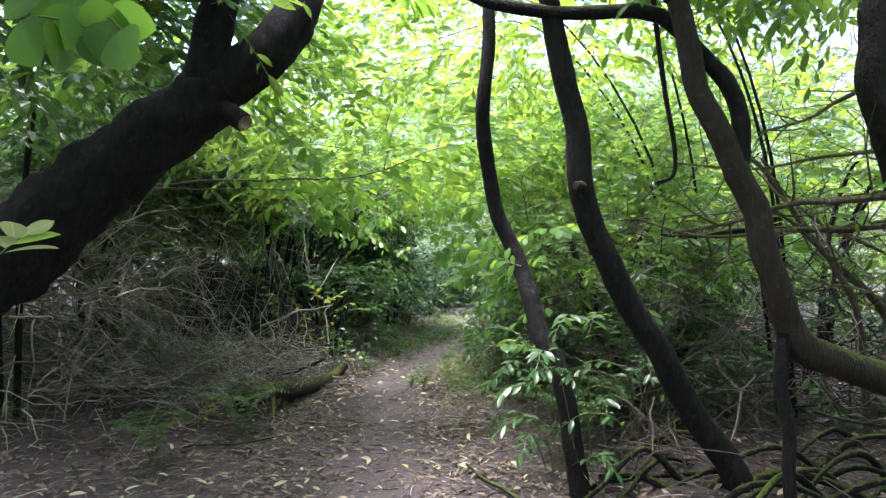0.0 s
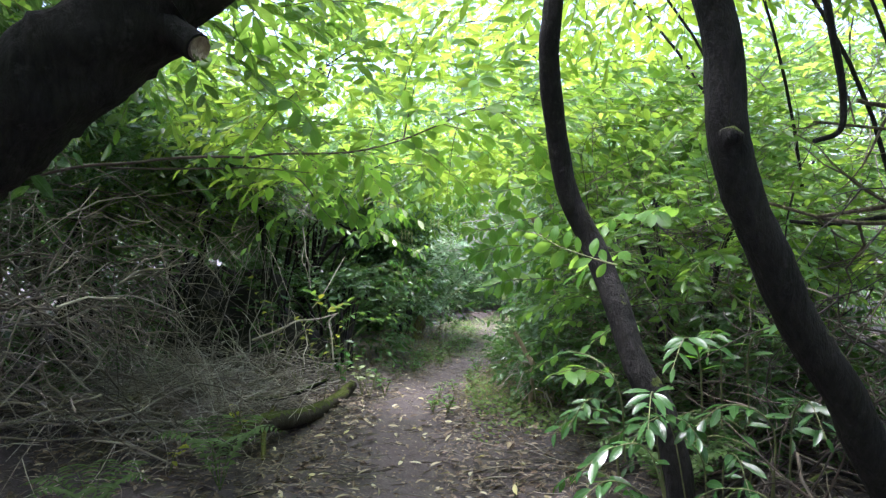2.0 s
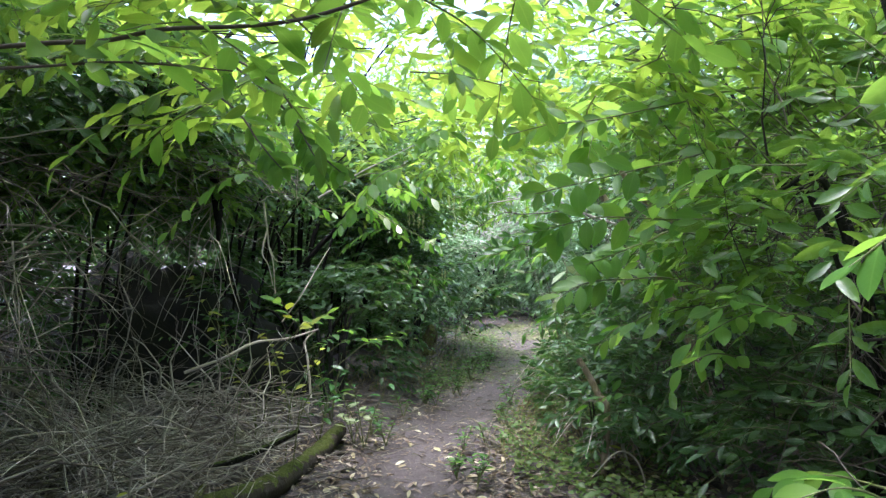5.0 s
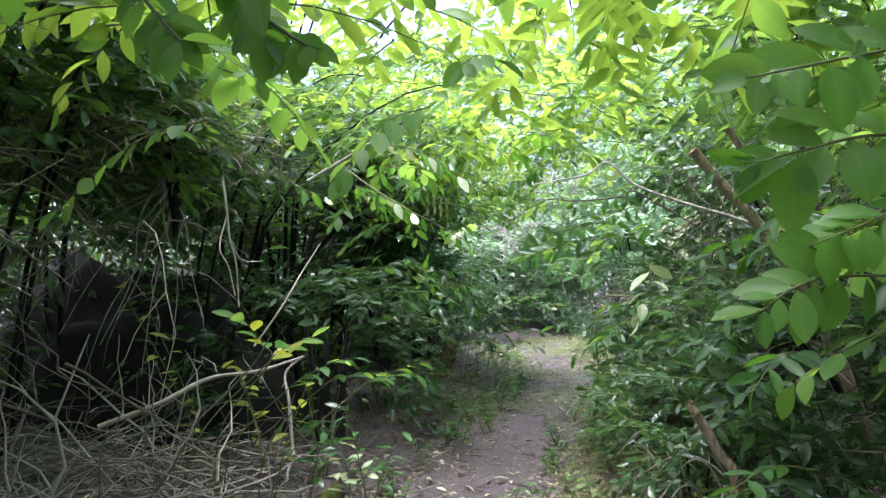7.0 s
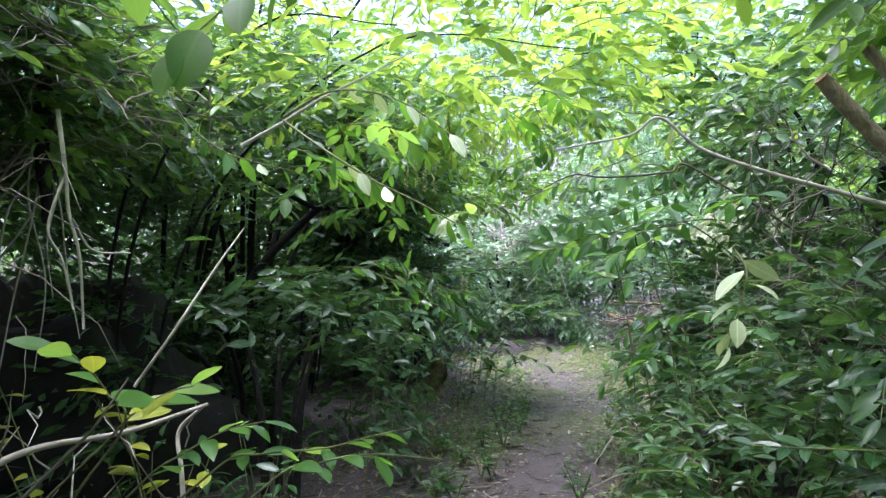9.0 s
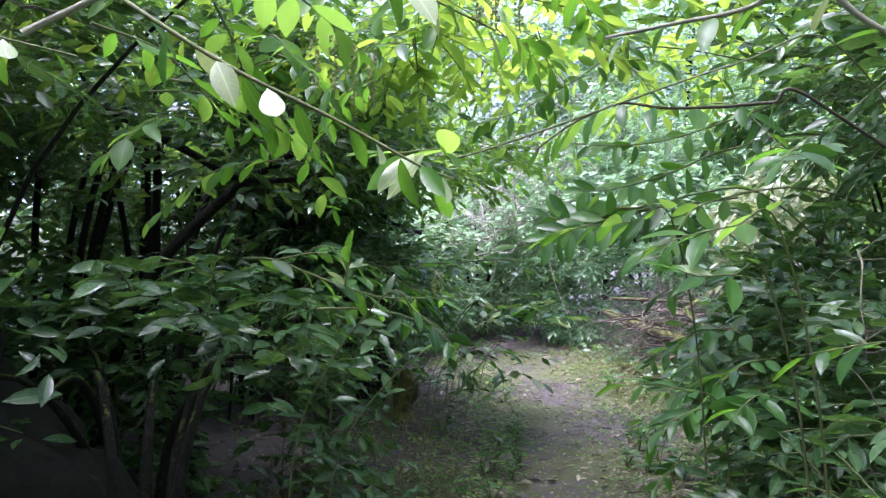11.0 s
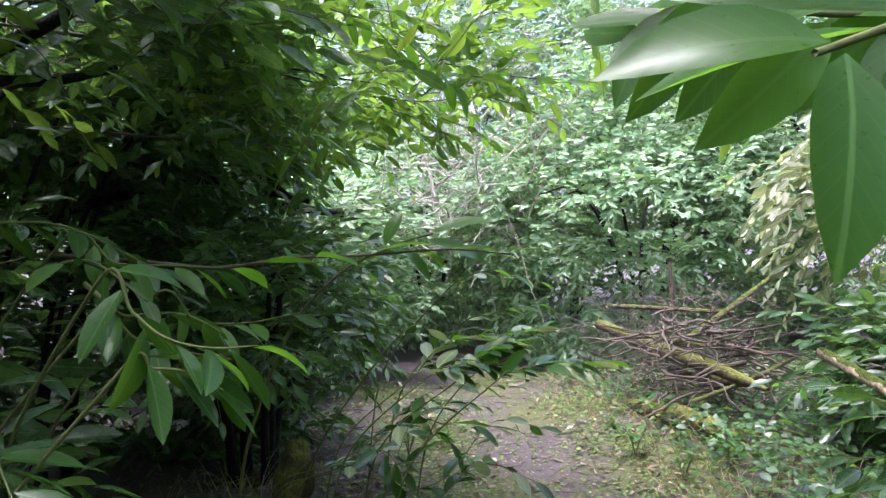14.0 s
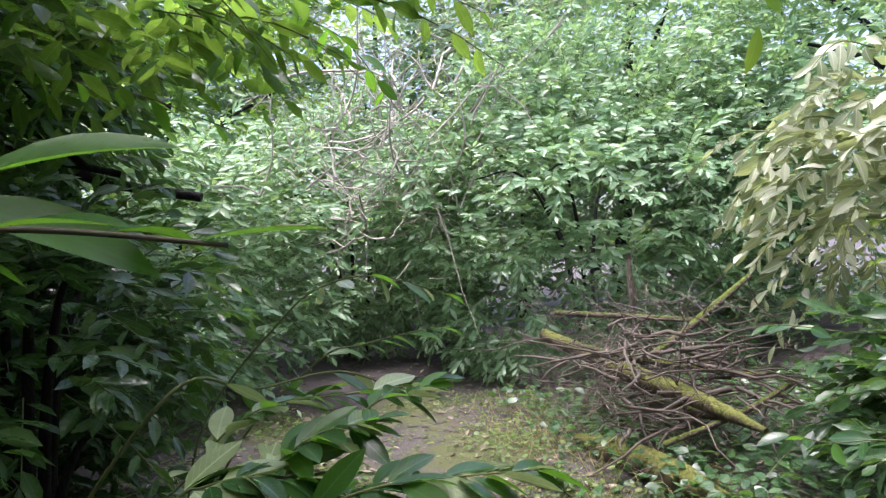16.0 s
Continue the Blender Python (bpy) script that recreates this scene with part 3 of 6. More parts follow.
def ball_points(n, low=-0.5):
    d = rng.normal(0, 1, (n * 3, 3))
    d = unit(d)
    return d[d[:, 2] > low][:n]


def bush(label, c, r, n, mat, size=0.115, length=0.5, per=11, droop=0.25, stems=4, inner=0.45, low=-0.6, name="cherry_laurel", stem_mat=None, hollow=True, up=0.7, twist=0.5, category="shrub", foot=None, shape=None, room=0.40, thick=0.03, tip_to=(0, 0, 0)):
    c, r = np.array(c, float), np.array(r, float)
    base = (c[0], c[1], float(ground_z(c[0], c[1]))) if foot is None else foot
    t = thing(name, base, label, category, "laurel thicket" if name == "cherry_laurel" else "")
    d = ball_points(n, low)
    n = len(d)
    lump = 1 + 0.16 * np.sin(d[:, 0] * 5 + c[0] * 3) * np.sin(d[:, 1] * 4 + c[1]) + 0.12 * np.sin(d[:, 2] * 7 + c[1] * 2)
    f = rng.uniform(inner, 1, n) ** 0.6 * lump
    P = c + d * r * f[:, None]
    D = unit(d * np.array([1, 1, 0.5]) + np.array([0, 0, 0.25]) + rng.normal(0, 0.4, (n, 3)))
    L = length * rng.uniform(0.6, 1.25, n)
    pos, al, no, sz, line = sprays(P, D, L, per, size, droop, up=up, twist=twist, tip_to=tip_to)
    tip = pos + unit(al) * (sz * 0.5)[:, None]
    ok = (pos[:, 2] > ground_z(pos[:, 0], pos[:, 1]) + 0.05) & clear_of_walk(tip, room)
    okl = (line[:, :, 2].min(1) > 0.05) & clear_of_walk(line[:, 1], room) & clear_of_walk(line[:, 3], room)
    if hollow:
        ok &= outside_tunnel(tip)
        okl &= outside_tunnel(line[:, 3]) & outside_tunnel(line[:, 1])
    pos, al, no, sz = pos[ok], al[ok], no[ok], sz[ok]
    if shape is None:
        close = near_walk(pos, 2.2)
        sets = [leaves(pos[m], al[m], no[m], sz[m], s) for m, s in ((close, LEAF_MID), (~close, LEAF_LOW)) if m.any()]
    else:
        sets = [leaves(pos, al, no, sz, shape)]
    V, T, U = merged(sets)
    part("crown", mesh_np("crown", V, T, mat, U), t, kind="stuff")
    line = line[okl]
    R = np.linspace(0.0042, 0.0016, 4)[None] * np.ones((len(line), 1))
    if len(line):
        part("shoot_tangle", mesh_np("shoot_tangle", *tubes(line, R, 3), TWIG_GREEN), t, "green leafy shoots", "stuff")
    for i in range(stems):
        a = rng.uniform(0, 6.28)
        e = c + np.array([math.cos(a), math.sin(a), 0.35]) * r * 0.62
        b = np.array(base) + np.array([math.cos(a), math.sin(a), 0]) * 0.12
        b[2] = float(ground_z(b[0], b[1])) - 0.03 if foot is None else base[2]
        m1 = b * 0.85 + e * 0.15
        m1[2] = b[2] + 0.62 * (e[2] - b[2])
        m2 = b * 0.45 + e * 0.55
        m2[2] = b[2] + 1.02 * (e[2] - b[2])
        part("stem", limb([b, m1, m2, e], [thick, thick * 0.8, thick * 0.5, thick * 0.25], stem_mat or BARK_GREY, "stem", 7, 5, 0.05, i), t)
    return t


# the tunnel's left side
bush("old dark laurel shrub overhanging the dead brush", (-4.6, 10.1, 2.6), (2.3, 3.2, 1.3), 1950, LAUREL_SHADED, 0.156, 0.63, low=-0.8, foot=(-4.6, 9.3, 0.35))
bush("dense dark laurel shrub beside the path", (-2.2, 11.6, 0.72), (1.3, 1.3, 0.85), 800, LAUREL_SHADED, 0.145, 0.48, low=-0.9)
bush("tall laurel shrub arching above the path's end", (-2.5, 13.6, 2.55), (1.75, 2.4, 0.9), 600, LAUREL_SHADED, 0.150, 0.63, foot=(-2.9, 13.6, 0.0), low=-0.9)
bush("laurel shrub with glossy leaves at the path edge", (-1.75, 10.7, 0.8), (0.75, 1.1, 0.6), 90, LAUREL_SHADED, 0.145, 0.46, low=-0.8, room=0.34)
bush("low laurel shrub with shining leaves beside the path", (-1.3, 14.9, 0.5), (0.6, 0.8, 0.5), 220, LAUREL_SHADED, 0.169, 0.48, low=-0.7)
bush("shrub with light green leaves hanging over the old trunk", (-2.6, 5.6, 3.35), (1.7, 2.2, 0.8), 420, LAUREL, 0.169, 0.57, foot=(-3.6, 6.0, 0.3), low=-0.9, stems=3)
bush("dark shrub closing the thicket", (-5.6, 5.5, 1.5), (1.8, 3.2, 1.5), 720, LAUREL_SHADED, 0.156, 0.57)
bush("dark shrub closing the thicket", (-5.4, 13.8, 1.7), (2.0, 3.2, 1.7), 720, LAUREL_SHADED, 0.169, 0.57)
# added backing shrub: its dark leaves close a hollow that is only shade
bush("laurel shrub added to darken the back of the hollow", (-4.7, 9.0, 0.9), (1.2, 1.6, 1.0), 420, LAUREL_SHADED, 0.14, 0.45, low=-0.8)
# bough added over the hollow to keep sky light out of it
bush("laurel bough added to roof and shade the hollow", (-3.5, 9.6, 2.4), (1.2, 1.3, 0.35), 560, LAUREL, 0.15, 0.5, low=-1.0, foot=(-4.0, 10.6, 0.3), stems=3, thick=0.02)
bush("dark laurel bough shading the path side", (-1.95, 13.2, 2.0), (1.0, 1.5, 0.7), 330, LAUREL_SHADED, 0.16, 0.5, low=-1.0, foot=(-2.6, 13.2, 0.0), stems=3)
# unseen crown, added to hold sky light off the old trunk
bush("unseen dark crown added to shade the old trunk", (-3.4, 1.2, 3.6), (1.8, 1.8, 1.3), 400, LAUREL_SHADED, 0.17, 0.6, low=-1.0, foot=(-3.9, 1.0, 0.3))
# two more added fills, dark-leaved where there is just black shade
bush("laurel shrub added as dark fill in the shade", (-2.9, 13.6, 0.9), (0.9, 1.3, 0.9), 500, LAUREL_SHADED, 0.15, 0.45, low=-0.9)
bush("laurel shrub added as dark fill in the shade", (-1.95, 15.5, 0.85), (0.85, 0.6, 1.0), 480, LAUREL_SHADED, 0.14, 0.42, low=-1.0)
bush("dark laurel bough shading the path side", (-2.0, 15.3, 2.35), (1.1, 1.1, 0.55), 550, LAUREL_SHADED, 0.16, 0.5, low=-1.0, foot=(-2.7, 15.2, 0.0), stems=3)
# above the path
bush("young laurel boughs with backlit leaves above the path", (-0.5, 7.4, 2.65), (1.9, 1.2, 0.5), 230, LAUREL_BACKLIT, 0.163, 0.57, foot=(-3.1, 8.6, 0.1), stems=2, thick=0.014, low=-0.9)
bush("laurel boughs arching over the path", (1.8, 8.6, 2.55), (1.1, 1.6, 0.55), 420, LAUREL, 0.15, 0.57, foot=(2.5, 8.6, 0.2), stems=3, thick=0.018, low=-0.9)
bush("light canopy of backlit laurel leaves", (-0.8, 11.2, 2.75), (1.7, 0.9, 0.5), 160, LAUREL_BACKLIT, 0.16, 0.55, foot=(-2.9, 11.0, 0.1), stems=3, thick=0.014, low=-0.9)
bush("light canopy of backlit laurel leaves", (0.9, 12.6, 3.0), (1.6, 1.0, 0.5), 190, LAUREL_BACKLIT, 0.16, 0.55, foot=(2.6, 12.6, 0.1), stems=3, thick=0.014, low=-0.9)
bush("loose light canopy above the saplings", (0.6, 7.0, 3.7), (1.9, 1.2, 0.5), 170, LAUREL_BACKLIT, 0.16, 0.6, foot=(2.4, 7.0, 0.2), stems=3, thick=0.016, low=-0.9)
bush("high canopy of backlit young laurel leaves", (0.2, 10.6, 4.1), (2.8, 1.2, 0.9), 210, LAUREL_BACKLIT, 0.15, 0.6, foot=(2.9, 10.4, 0.1), stems=4, thick=0.02, low=-0.9, up=0.4, twist=0.8)
bush("high canopy of backlit young laurel leaves", (-0.2, 14.2, 5.4), (3.4, 1.0, 1.1), 170, LAUREL_BACKLIT, 0.16, 0.6, foot=(-3.2, 14.2, 0.1), stems=4, thick=0.022, low=-0.9, up=0.4, twist=0.8)
# added cover, mostly out of view, that dims the brush below
bush("dark leafy crown added to shade the dead brush", (-3.6, 8.7, 2.75), (1.2, 1.7, 0.4), 720, LAUREL_SHADED, 0.15, 0.5, foot=(-4.3, 8.4, 0.3), stems=4, low=-0.9)
bush("young laurel boughs high over the path", (-0.9, 8.9, 3.5), (2.0, 1.0, 0.45), 110, LAUREL_BACKLIT, 0.15, 0.55, foot=(-3.3, 9.0, 0.1), stems=3, thick=0.016, low=-0.9, up=0.4, twist=0.8)
# the tunnel's right side
bush("light green laurel shrub around a sapling", (1.45, 6.9, 1.55), (0.9, 1.2, 0.8), 420, LAUREL, 0.12, 0.5, low=-0.55, twist=0.8, up=0.45)
bush("laurel shrub at the path edge", (1.6, 9.2, 0.75), (1.0, 1.5, 0.72), 520, LAUREL_SHADED, 0.130, 0.52, low=-0.85, twist=0.7, up=0.55)
bush("laurel shrub at the path edge", (1.95, 11.4, 0.78), (1.1, 1.15, 0.74), 560, LAUREL_SHADED, 0.140, 0.52, low=-0.85, twist=0.65, up=0.6)
bush("laurel shrub with drooping boughs", (2.3, 11.3, 2.25), (1.2, 1.2, 0.65), 330, LAUREL_SHADED, 0.156, 0.57, foot=(2.4, 11.8, 0.05), low=-0.9)
bush("light green thicket shrub", (3.7, 7.4, 1.9), (1.6, 2.4, 1.8), 380, LAUREL_BACKLIT, 0.156, 0.57)
bush("thicket shrub with waxy leaves", (4.4, 11.5, 2.4), (1.6, 2.4, 2.5), 1300, LAUREL, 0.156, 0.57)
bush("light green shrub closing the thicket", (4.0, 3.2, 1.6), (1.4, 2.0, 1.5), 504, LAUREL, 0.156, 0.57)
bush("low laurel shrub at the path's foot", (0.72, 9.4, 0.35), (0.42, 1.4, 0.42), 200, LAUREL_SHADED, 0.105, 0.32, low=-0.4, hollow=False, room=0.5, twist=0.7, stems=5, thick=0.008)
bush("laurel shrub low under the light boughs in shade-dark leaf colour", (1.7, 6.9, 0.6), (0.8, 1.1, 0.6), 400, LAUREL_SHADED, 0.12, 0.45, low=-0.8, twist=0.75, up=0.5, inner=0.2)
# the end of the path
bush("broad laurel shrub with waxy leaves, sky sheen coloured in grey-green", (2.9, 19.3, 1.75), (2.2, 1.6, 1.9), 2600, LEAF_HAZE, 0.14, 0.42, low=-1.0, inner=0.75, up=0.45, tip_to=(-0.1, -0.75, 0.1))
bush("laurel shrub with waxy leaves behind the path's end", (0.2, 21.0, 1.7), (1.7, 1.3, 1.9), 1700, LEAF_HAZE, 0.14, 0.45, low=-1.0, tip_to=(-0.1, -0.75, 0.1))
bush("dark laurel shrub behind the path's end", (-2.0, 18.2, 1.35), (1.7, 1.4, 1.5), 1700, LEAF_HAZE, 0.14, 0.45, low=-1.0, tip_to=(-0.1, -0.75, 0.1))
bush("tall shrub in haze-pale leaf colour at the clearing's end", (1.0, 24.5, 4.4), (4.4, 1.6, 4.5), 3000, LEAF_HAZE, 0.19, 0.6, low=-1.0, tip_to=(-0.1, -0.75, 0.1))
bush("tall shrub with waxy foliage at the clearing's end", (6.0, 19.5, 2.6), (2.0, 2.6, 2.7), 1900, LEAF_HAZE, 0.16, 0.55, low=-1.0, tip_to=(-0.1, -0.75, 0.1))
bush("tall light green shrub behind the branch heap", (5.4, 14.6, 1.6), (1.5, 2.0, 1.7), 1100, LAUREL, 0.16, 0.55, low=-1.0)
bush("tall laurel shrub darkening the hollow", (-3.6, 16.2, 2.4), (1.6, 1.8, 2.4), 680, LAUREL_SHADED, 0.16, 0.55, low=-1.0)
bush("dense dark crown of an old laurel", (-2.3, 13.4, 2.95), (1.5, 1.7, 0.8), 420, LAUREL, 0.16, 0.6, low=-1.0, foot=(-3.3, 12.8, 0.0), stems=5)
bush("laurel with pale olive leaves hanging in bunches", (3.4, 15.4, 1.75), (0.7, 0.6, 0.7), 120, LEAF_OLIVE, 0.17, 0.4, 10, 0.7, low=-0.9, up=0.2, twist=0.7, stems=2, inner=0.6)
bush("low laurel with large shining leaves", (3.2, 14.5, 0.5), (0.7, 0.7, 0.6), 280, LAUREL_SHADED, 0.17, 0.4, low=-0.6)
bush("laurel bough arching at the clearing's mouth", (-0.75, 14.0, 2.3), (0.9, 0.6, 0.28), 170, LAUREL, 0.14, 0.45, low=-1.0, foot=(-2.4, 14.2, 0.0), stems=3, thick=0.016)
bush("dark laurel shrub overhanging the path's side", (-1.3, 14.9, 1.15), (0.65, 1.0, 0.5), 260, LAUREL_SHADED, 0.14, 0.4, low=-0.6, hollow=False, room=0.55)
# over the start of the walk
bush("leafy crown between the saplings and the path", (1.1, 5.9, 3.6), (1.5, 1.0, 0.5), 130, LAUREL_BACKLIT, 0.15, 0.55, low=-1.0, foot=(2.7, 5.9, 0.2), stems=3, thick=0.018)
# out-of-view crown, there only to shade the saplings and ground
bush("unseen leafy crown added to shade the saplings", (2.6, 4.2, 4.0), (1.9, 1.6, 0.7), 900, LAUREL, 0.16, 0.6, low=-1.0, foot=(3.4, 3.4, 0.2), stems=3)
bush("dark leafy crown above the old trunk", (-3.4, 4.6, 3.6), (2.1, 2.2, 1.1), 850, LAUREL_SHADED, 0.17, 0.6, low=-1.0, foot=(-4.6, 5.2, 0.3), stems=4)
# unseen roof of leaves overhead, added to darken the start
bush("unseen leafy crown added to shade the walk's start", (0.6, 0.6, 4.4), (3.8, 2.6, 1.0), 1500, LAUREL, 0.17, 0.6, low=-1.0, foot=(3.4, 0.6, 0.3), stems=5)


# ---- woods all round ----
def wood_tree(x, y, h, r, mat, n):
    t = thing("tree", (x, y, float(ground_z(x, y))), "leafy tree standing behind the thicket", "tree", "woodland trees")
    lean = rng.uniform(-0.5, 0.5, 2)
    top = np.array([x + lean[0], y + lean[1], h * 0.9])
    b = np.array([x, y, float(ground_z(x, y)) - 0.1])
    part("trunk", limb([b, b * 0.6 + top * 0.4 + [0.1, 0, 0], top], [0.16, 0.11, 0.04], BARK_GREY, "trunk", 9, 8), t)
    c = np.array([x + lean[0] * 0.7, y + lean[1] * 0.7, h * 0.6])
    for i in range(5):
        a = rng.uniform(0, 6.28)
        e = c + np.array([math.cos(a) * r * 0.7, math.sin(a) * r * 0.7, rng.uniform(-0.1, 0.35) * h])
        s = b * 0.55 + top * 0.45
        part("limb", limb([s, (s + e) / 2 + [0, 0, 0.2], e], [0.06, 0.04, 0.015], BARK_GREY, "limb", 6, 5), t)
    d = ball_points(n, -0.9)
    P = c + d * np.array([r, r, h * 0.42]) * (rng.uniform(0.3, 1, len(d)) ** 0.6)[:, None]
    D = unit(d + rng.normal(0, 0.5, (len(d), 3)))
    pos, al, no, sz, line = sprays(P, D, rng.uniform(0.5, 1.0, len(d)), 9, 0.2, 0.2)
    V, T, U = leaves(pos, al, no, sz, LEAF_LOW)
    part("crown", mesh_np("crown", V, T, mat, U), t)


# trees below y = -2 are unseen, added to block sky light from behind
for x, y, h, r, m, n in ((-8, 3, 6, 2.4, LAUREL_SHADED, 500), (-8.5, 9, 7, 2.6, LAUREL_SHADED, 600), (-8, 15, 6.5, 2.6, LAUREL_SHADED, 600), (-5.5, 19, 5.5, 2.4, LAUREL_SHADED, 600),
                         (-5, -1, 6, 2.4, LAUREL_SHADED, 450), (0.5, -4.5, 6, 2.6, LAUREL_SHADED, 900), (2.6, -3.0, 5, 2.0, LAUREL_SHADED, 700), (-2.2, -3.0, 5, 2.0, LAUREL_SHADED, 700), (5.5, -1.5, 6, 2.4, LAUREL, 450), (8, 4.5, 5, 2.4, LAUREL, 450),
                         (8.5, 10, 4.5, 2.4, LAUREL_BACKLIT, 450), (9, 15.5, 5, 2.5, LAUREL, 450), (-4.5, 25, 6, 2.8, LAUREL, 500), (6, 27, 5.5, 2.8, LAUREL, 500), (1, 30, 9, 3.6, LAUREL_BACKLIT, 700), (-2.5, 22.5, 6.5, 2.6, LAUREL, 700), (3.5, 24.5, 7, 2.8, LEAF_HAZE, 800), (7.5, 18.5, 6.5, 2.6, LEAF_HAZE, 600), (4.8, 23.0, 7.5, 2.8, LEAF_HAZE, 1600), (-1.5, 26, 7, 2.4, LAUREL_BACKLIT, 700),
                         (11, 23, 6, 3, LAUREL, 450), (-11, 23, 7, 3, LAUREL, 450)):
    wood_tree(x, y, h, r, m, n)


# ---- dead brush ----
def twig_lines(P, D, L, bend, k=6, grav=0.0):
    n = len(P)
    s = np.linspace(0, 1, k)
    side = unit(rng.normal(0, 1, (n, 3)))
    kink = np.cumsum(rng.normal(0, 0.034, (n, k, 3)), axis=1) * L[:, None, None]
    kink -= kink[:, :1]
    return P[:, None] + D[:, None] * (L[:, None] * s)[:, :, None] + side[:, None] * (bend * L[:, None] * s ** 2)[:, :, None] + kink - np.array([0, 0, 1.0]) * (grav * L[:, None] * s ** 2)[:, :, None]


def twigs(n, lo, hi, flat, length, r, bend=0.25, grav=0.1, lean=(0, 0, 0), forks=2):
    """Forked dead twigs scattered through a box."""
    P = rng.uniform(lo, hi, (n, 3))
    D = unit(rng.normal(0, 1, (n, 3)) * np.array([1, 1, flat]) + np.array(lean))
    L = length * rng.uniform(0.4, 1.3, n)
    lines = twig_lines(P, D, L, bend, 6, grav)
    R = (r * rng.uniform(0.6, 1.5, n))[:, None] * np.linspace(1, 0.3, 6)[None]
    sets, rad = [lines], [R]
    for i in range(forks):
        k = rng.integers(1, 5, n)
        p = lines[np.arange(n), k]
        d = unit(D + rng.normal(0, 0.6, (n, 3)) * np.array([1, 1, max(flat, 0.5)]))
        sets.append(twig_lines(p, d, L * rng.uniform(0.3, 0.65, n), bend, 6, grav))
        rad.append(R * 0.6)
    lines, R = np.vstack(sets), np.vstack(rad)
    ok = np.ones(len(lines), bool)
    for q in range(6):
        ok &= clear_of_walk(lines[:, q], 0.4)
    ok &= lines[:, :, 2].min(1) > ground_z(lines[:, -1, 0], lines[:, -1, 1]) - 0.06
    return lines[ok], R[ok]


def brush(name, label, base, boxes, mat, sides=3):
    t = thing(name, base, label, "brushwood")
    for b in boxes:
        lines, R = twigs(*b)
        ok = outside_tunnel(lines[:, -1], 0.1) & outside_tunnel(lines[:, 3], 0.1)
        ob = part("twig_tangle", mesh_np("twig_tangle", *tubes(lines[ok], R[ok], sides), mat), t, kind="stuff")
    return t


brush("brush_pile", "heap of bleached dead twigs under the laurel", (-3.0, 8.4, 0.1),
      [(620, (-4.8, 6.8, 0.05), (-1.7, 9.6, 0.4), 0.5, 1.0, 0.0075, 0.13, 0.12),
       (420, (-3.6, 7.6, 0.1), (-1.5, 9.5, 0.55), 0.55, 0.85, 0.006, 0.14, 0.1, (0.3, -0.4, 0.1)),
       (300, (-3.3, 7.0, 0.15), (-1.5, 9.0, 0.6), 0.3, 1.2, 0.0045, 0.1, 0.1, (-0.5, -0.5, 0.05))], TWIG_LIGHT)
brush("dead_thicket", "tangle of dead grey twigs hanging over a dark hollow", (-3.2, 9.0, 0.2),
      [(430, (-5.2, 6.6, 0.8), (-2.6, 7.9, 2.2), 0.6, 0.95, 0.006, 0.18, 0.2, (0.3, -0.3, -0.2)),
       (170, (-3.4, 8.4, 2.0), (-1.9, 10.2, 2.4), 0.4, 0.42, 0.005, 0.2, 0.2, (0.35, -0.5, -0.1)),
       (45, (-3.0, 8.5, 1.5), (-2.0, 9.3, 1.9), 0.8, 0.7, 0.005, 0.35, 0.5, (0.25, -0.5, -0.5)),
       (260, (-5.5, 5.2, 0.3), (-2.6, 7.2, 1.6), 0.6, 1.1, 0.009, 0.3, 0.2)], TWIG_GREY)
brush("dead_thicket", "tangle of thin bare stems among the shrubs", (3.0, 6.0, 0.2),
      [(420, (1.3, 4.8, 0.2), (4.2, 7.5, 1.9), 0.7, 0.9, 0.006, 0.25, 0.15),
       (160, (0.9, 4.6, 0.05), (2.6, 6.2, 0.4), 0.4, 0.9, 0.008, 0.25, 0.15),
       (280, (1.3, 5.0, 0.25), (4.6, 8.0, 0.8), 0.4, 1.1, 0.009, 0.25, 0.1)], TWIG_BROWN)
bush("low dark laurel shrub behind the saplings", (3.3, 7.0, 0.6), (1.5, 1.4, 0.75), 420, LAUREL_SHADED, 0.14, 0.5, low=-0.8)
brush("dead_thicket", "tangle of bare brown stems inside the laurel", (1.6, 8.6, 0.2),
      [(260, (0.6, 7.6, 0.3), (2.2, 10.4, 1.9), 0.9, 0.8, 0.0048, 0.25, 0.1, (-0.3, -0.2, 0.3)),
       (200, (0.5, 5.6, 0.3), (1.9, 7.6, 2.0), 0.9, 0.7, 0.0042, 0.25, 0.1, (-0.2, -0.3, 0.3))], TWIG_BROWN)
brush("bare_shrub", "pale bare twigs rising above the far shrubs", (0.8, 18.8, 0.1),
      [(85, (0.0, 18.2, 1.4), (1.4, 19.0, 3.2), 1.2, 1.0, 0.013, 0.5, 0.15, (0, 0, 0.8)),
       (60, (-0.6, 16.8, 1.5), (0.6, 18.0, 2.3), 1.0, 0.7, 0.009, 0.45, 0.1, (0, 0, 0.4))], TWIG_PALE)
brush("bare_shrub", "pale bare twigs rising behind the far shrubs", (2.0, 21.6, 0.1),
      [(260, (-1.0, 21.2, 2.8), (5.0, 22.6, 5.5), 1.2, 1.3, 0.009, 0.2, 0.0, (0, 0, 0.6))], TWIG_PALE)
brush("bare_shrub", "hazy bare twigs against the sky", (4.5, 8, 0.2),
      [(260, (2.0, 6.0, 2.2), (6.5, 10, 4.2), 0.8, 1.2, 0.006, 0.25, 0.05, (-0.2, -0.2, 0.3))], TWIG_GREY)


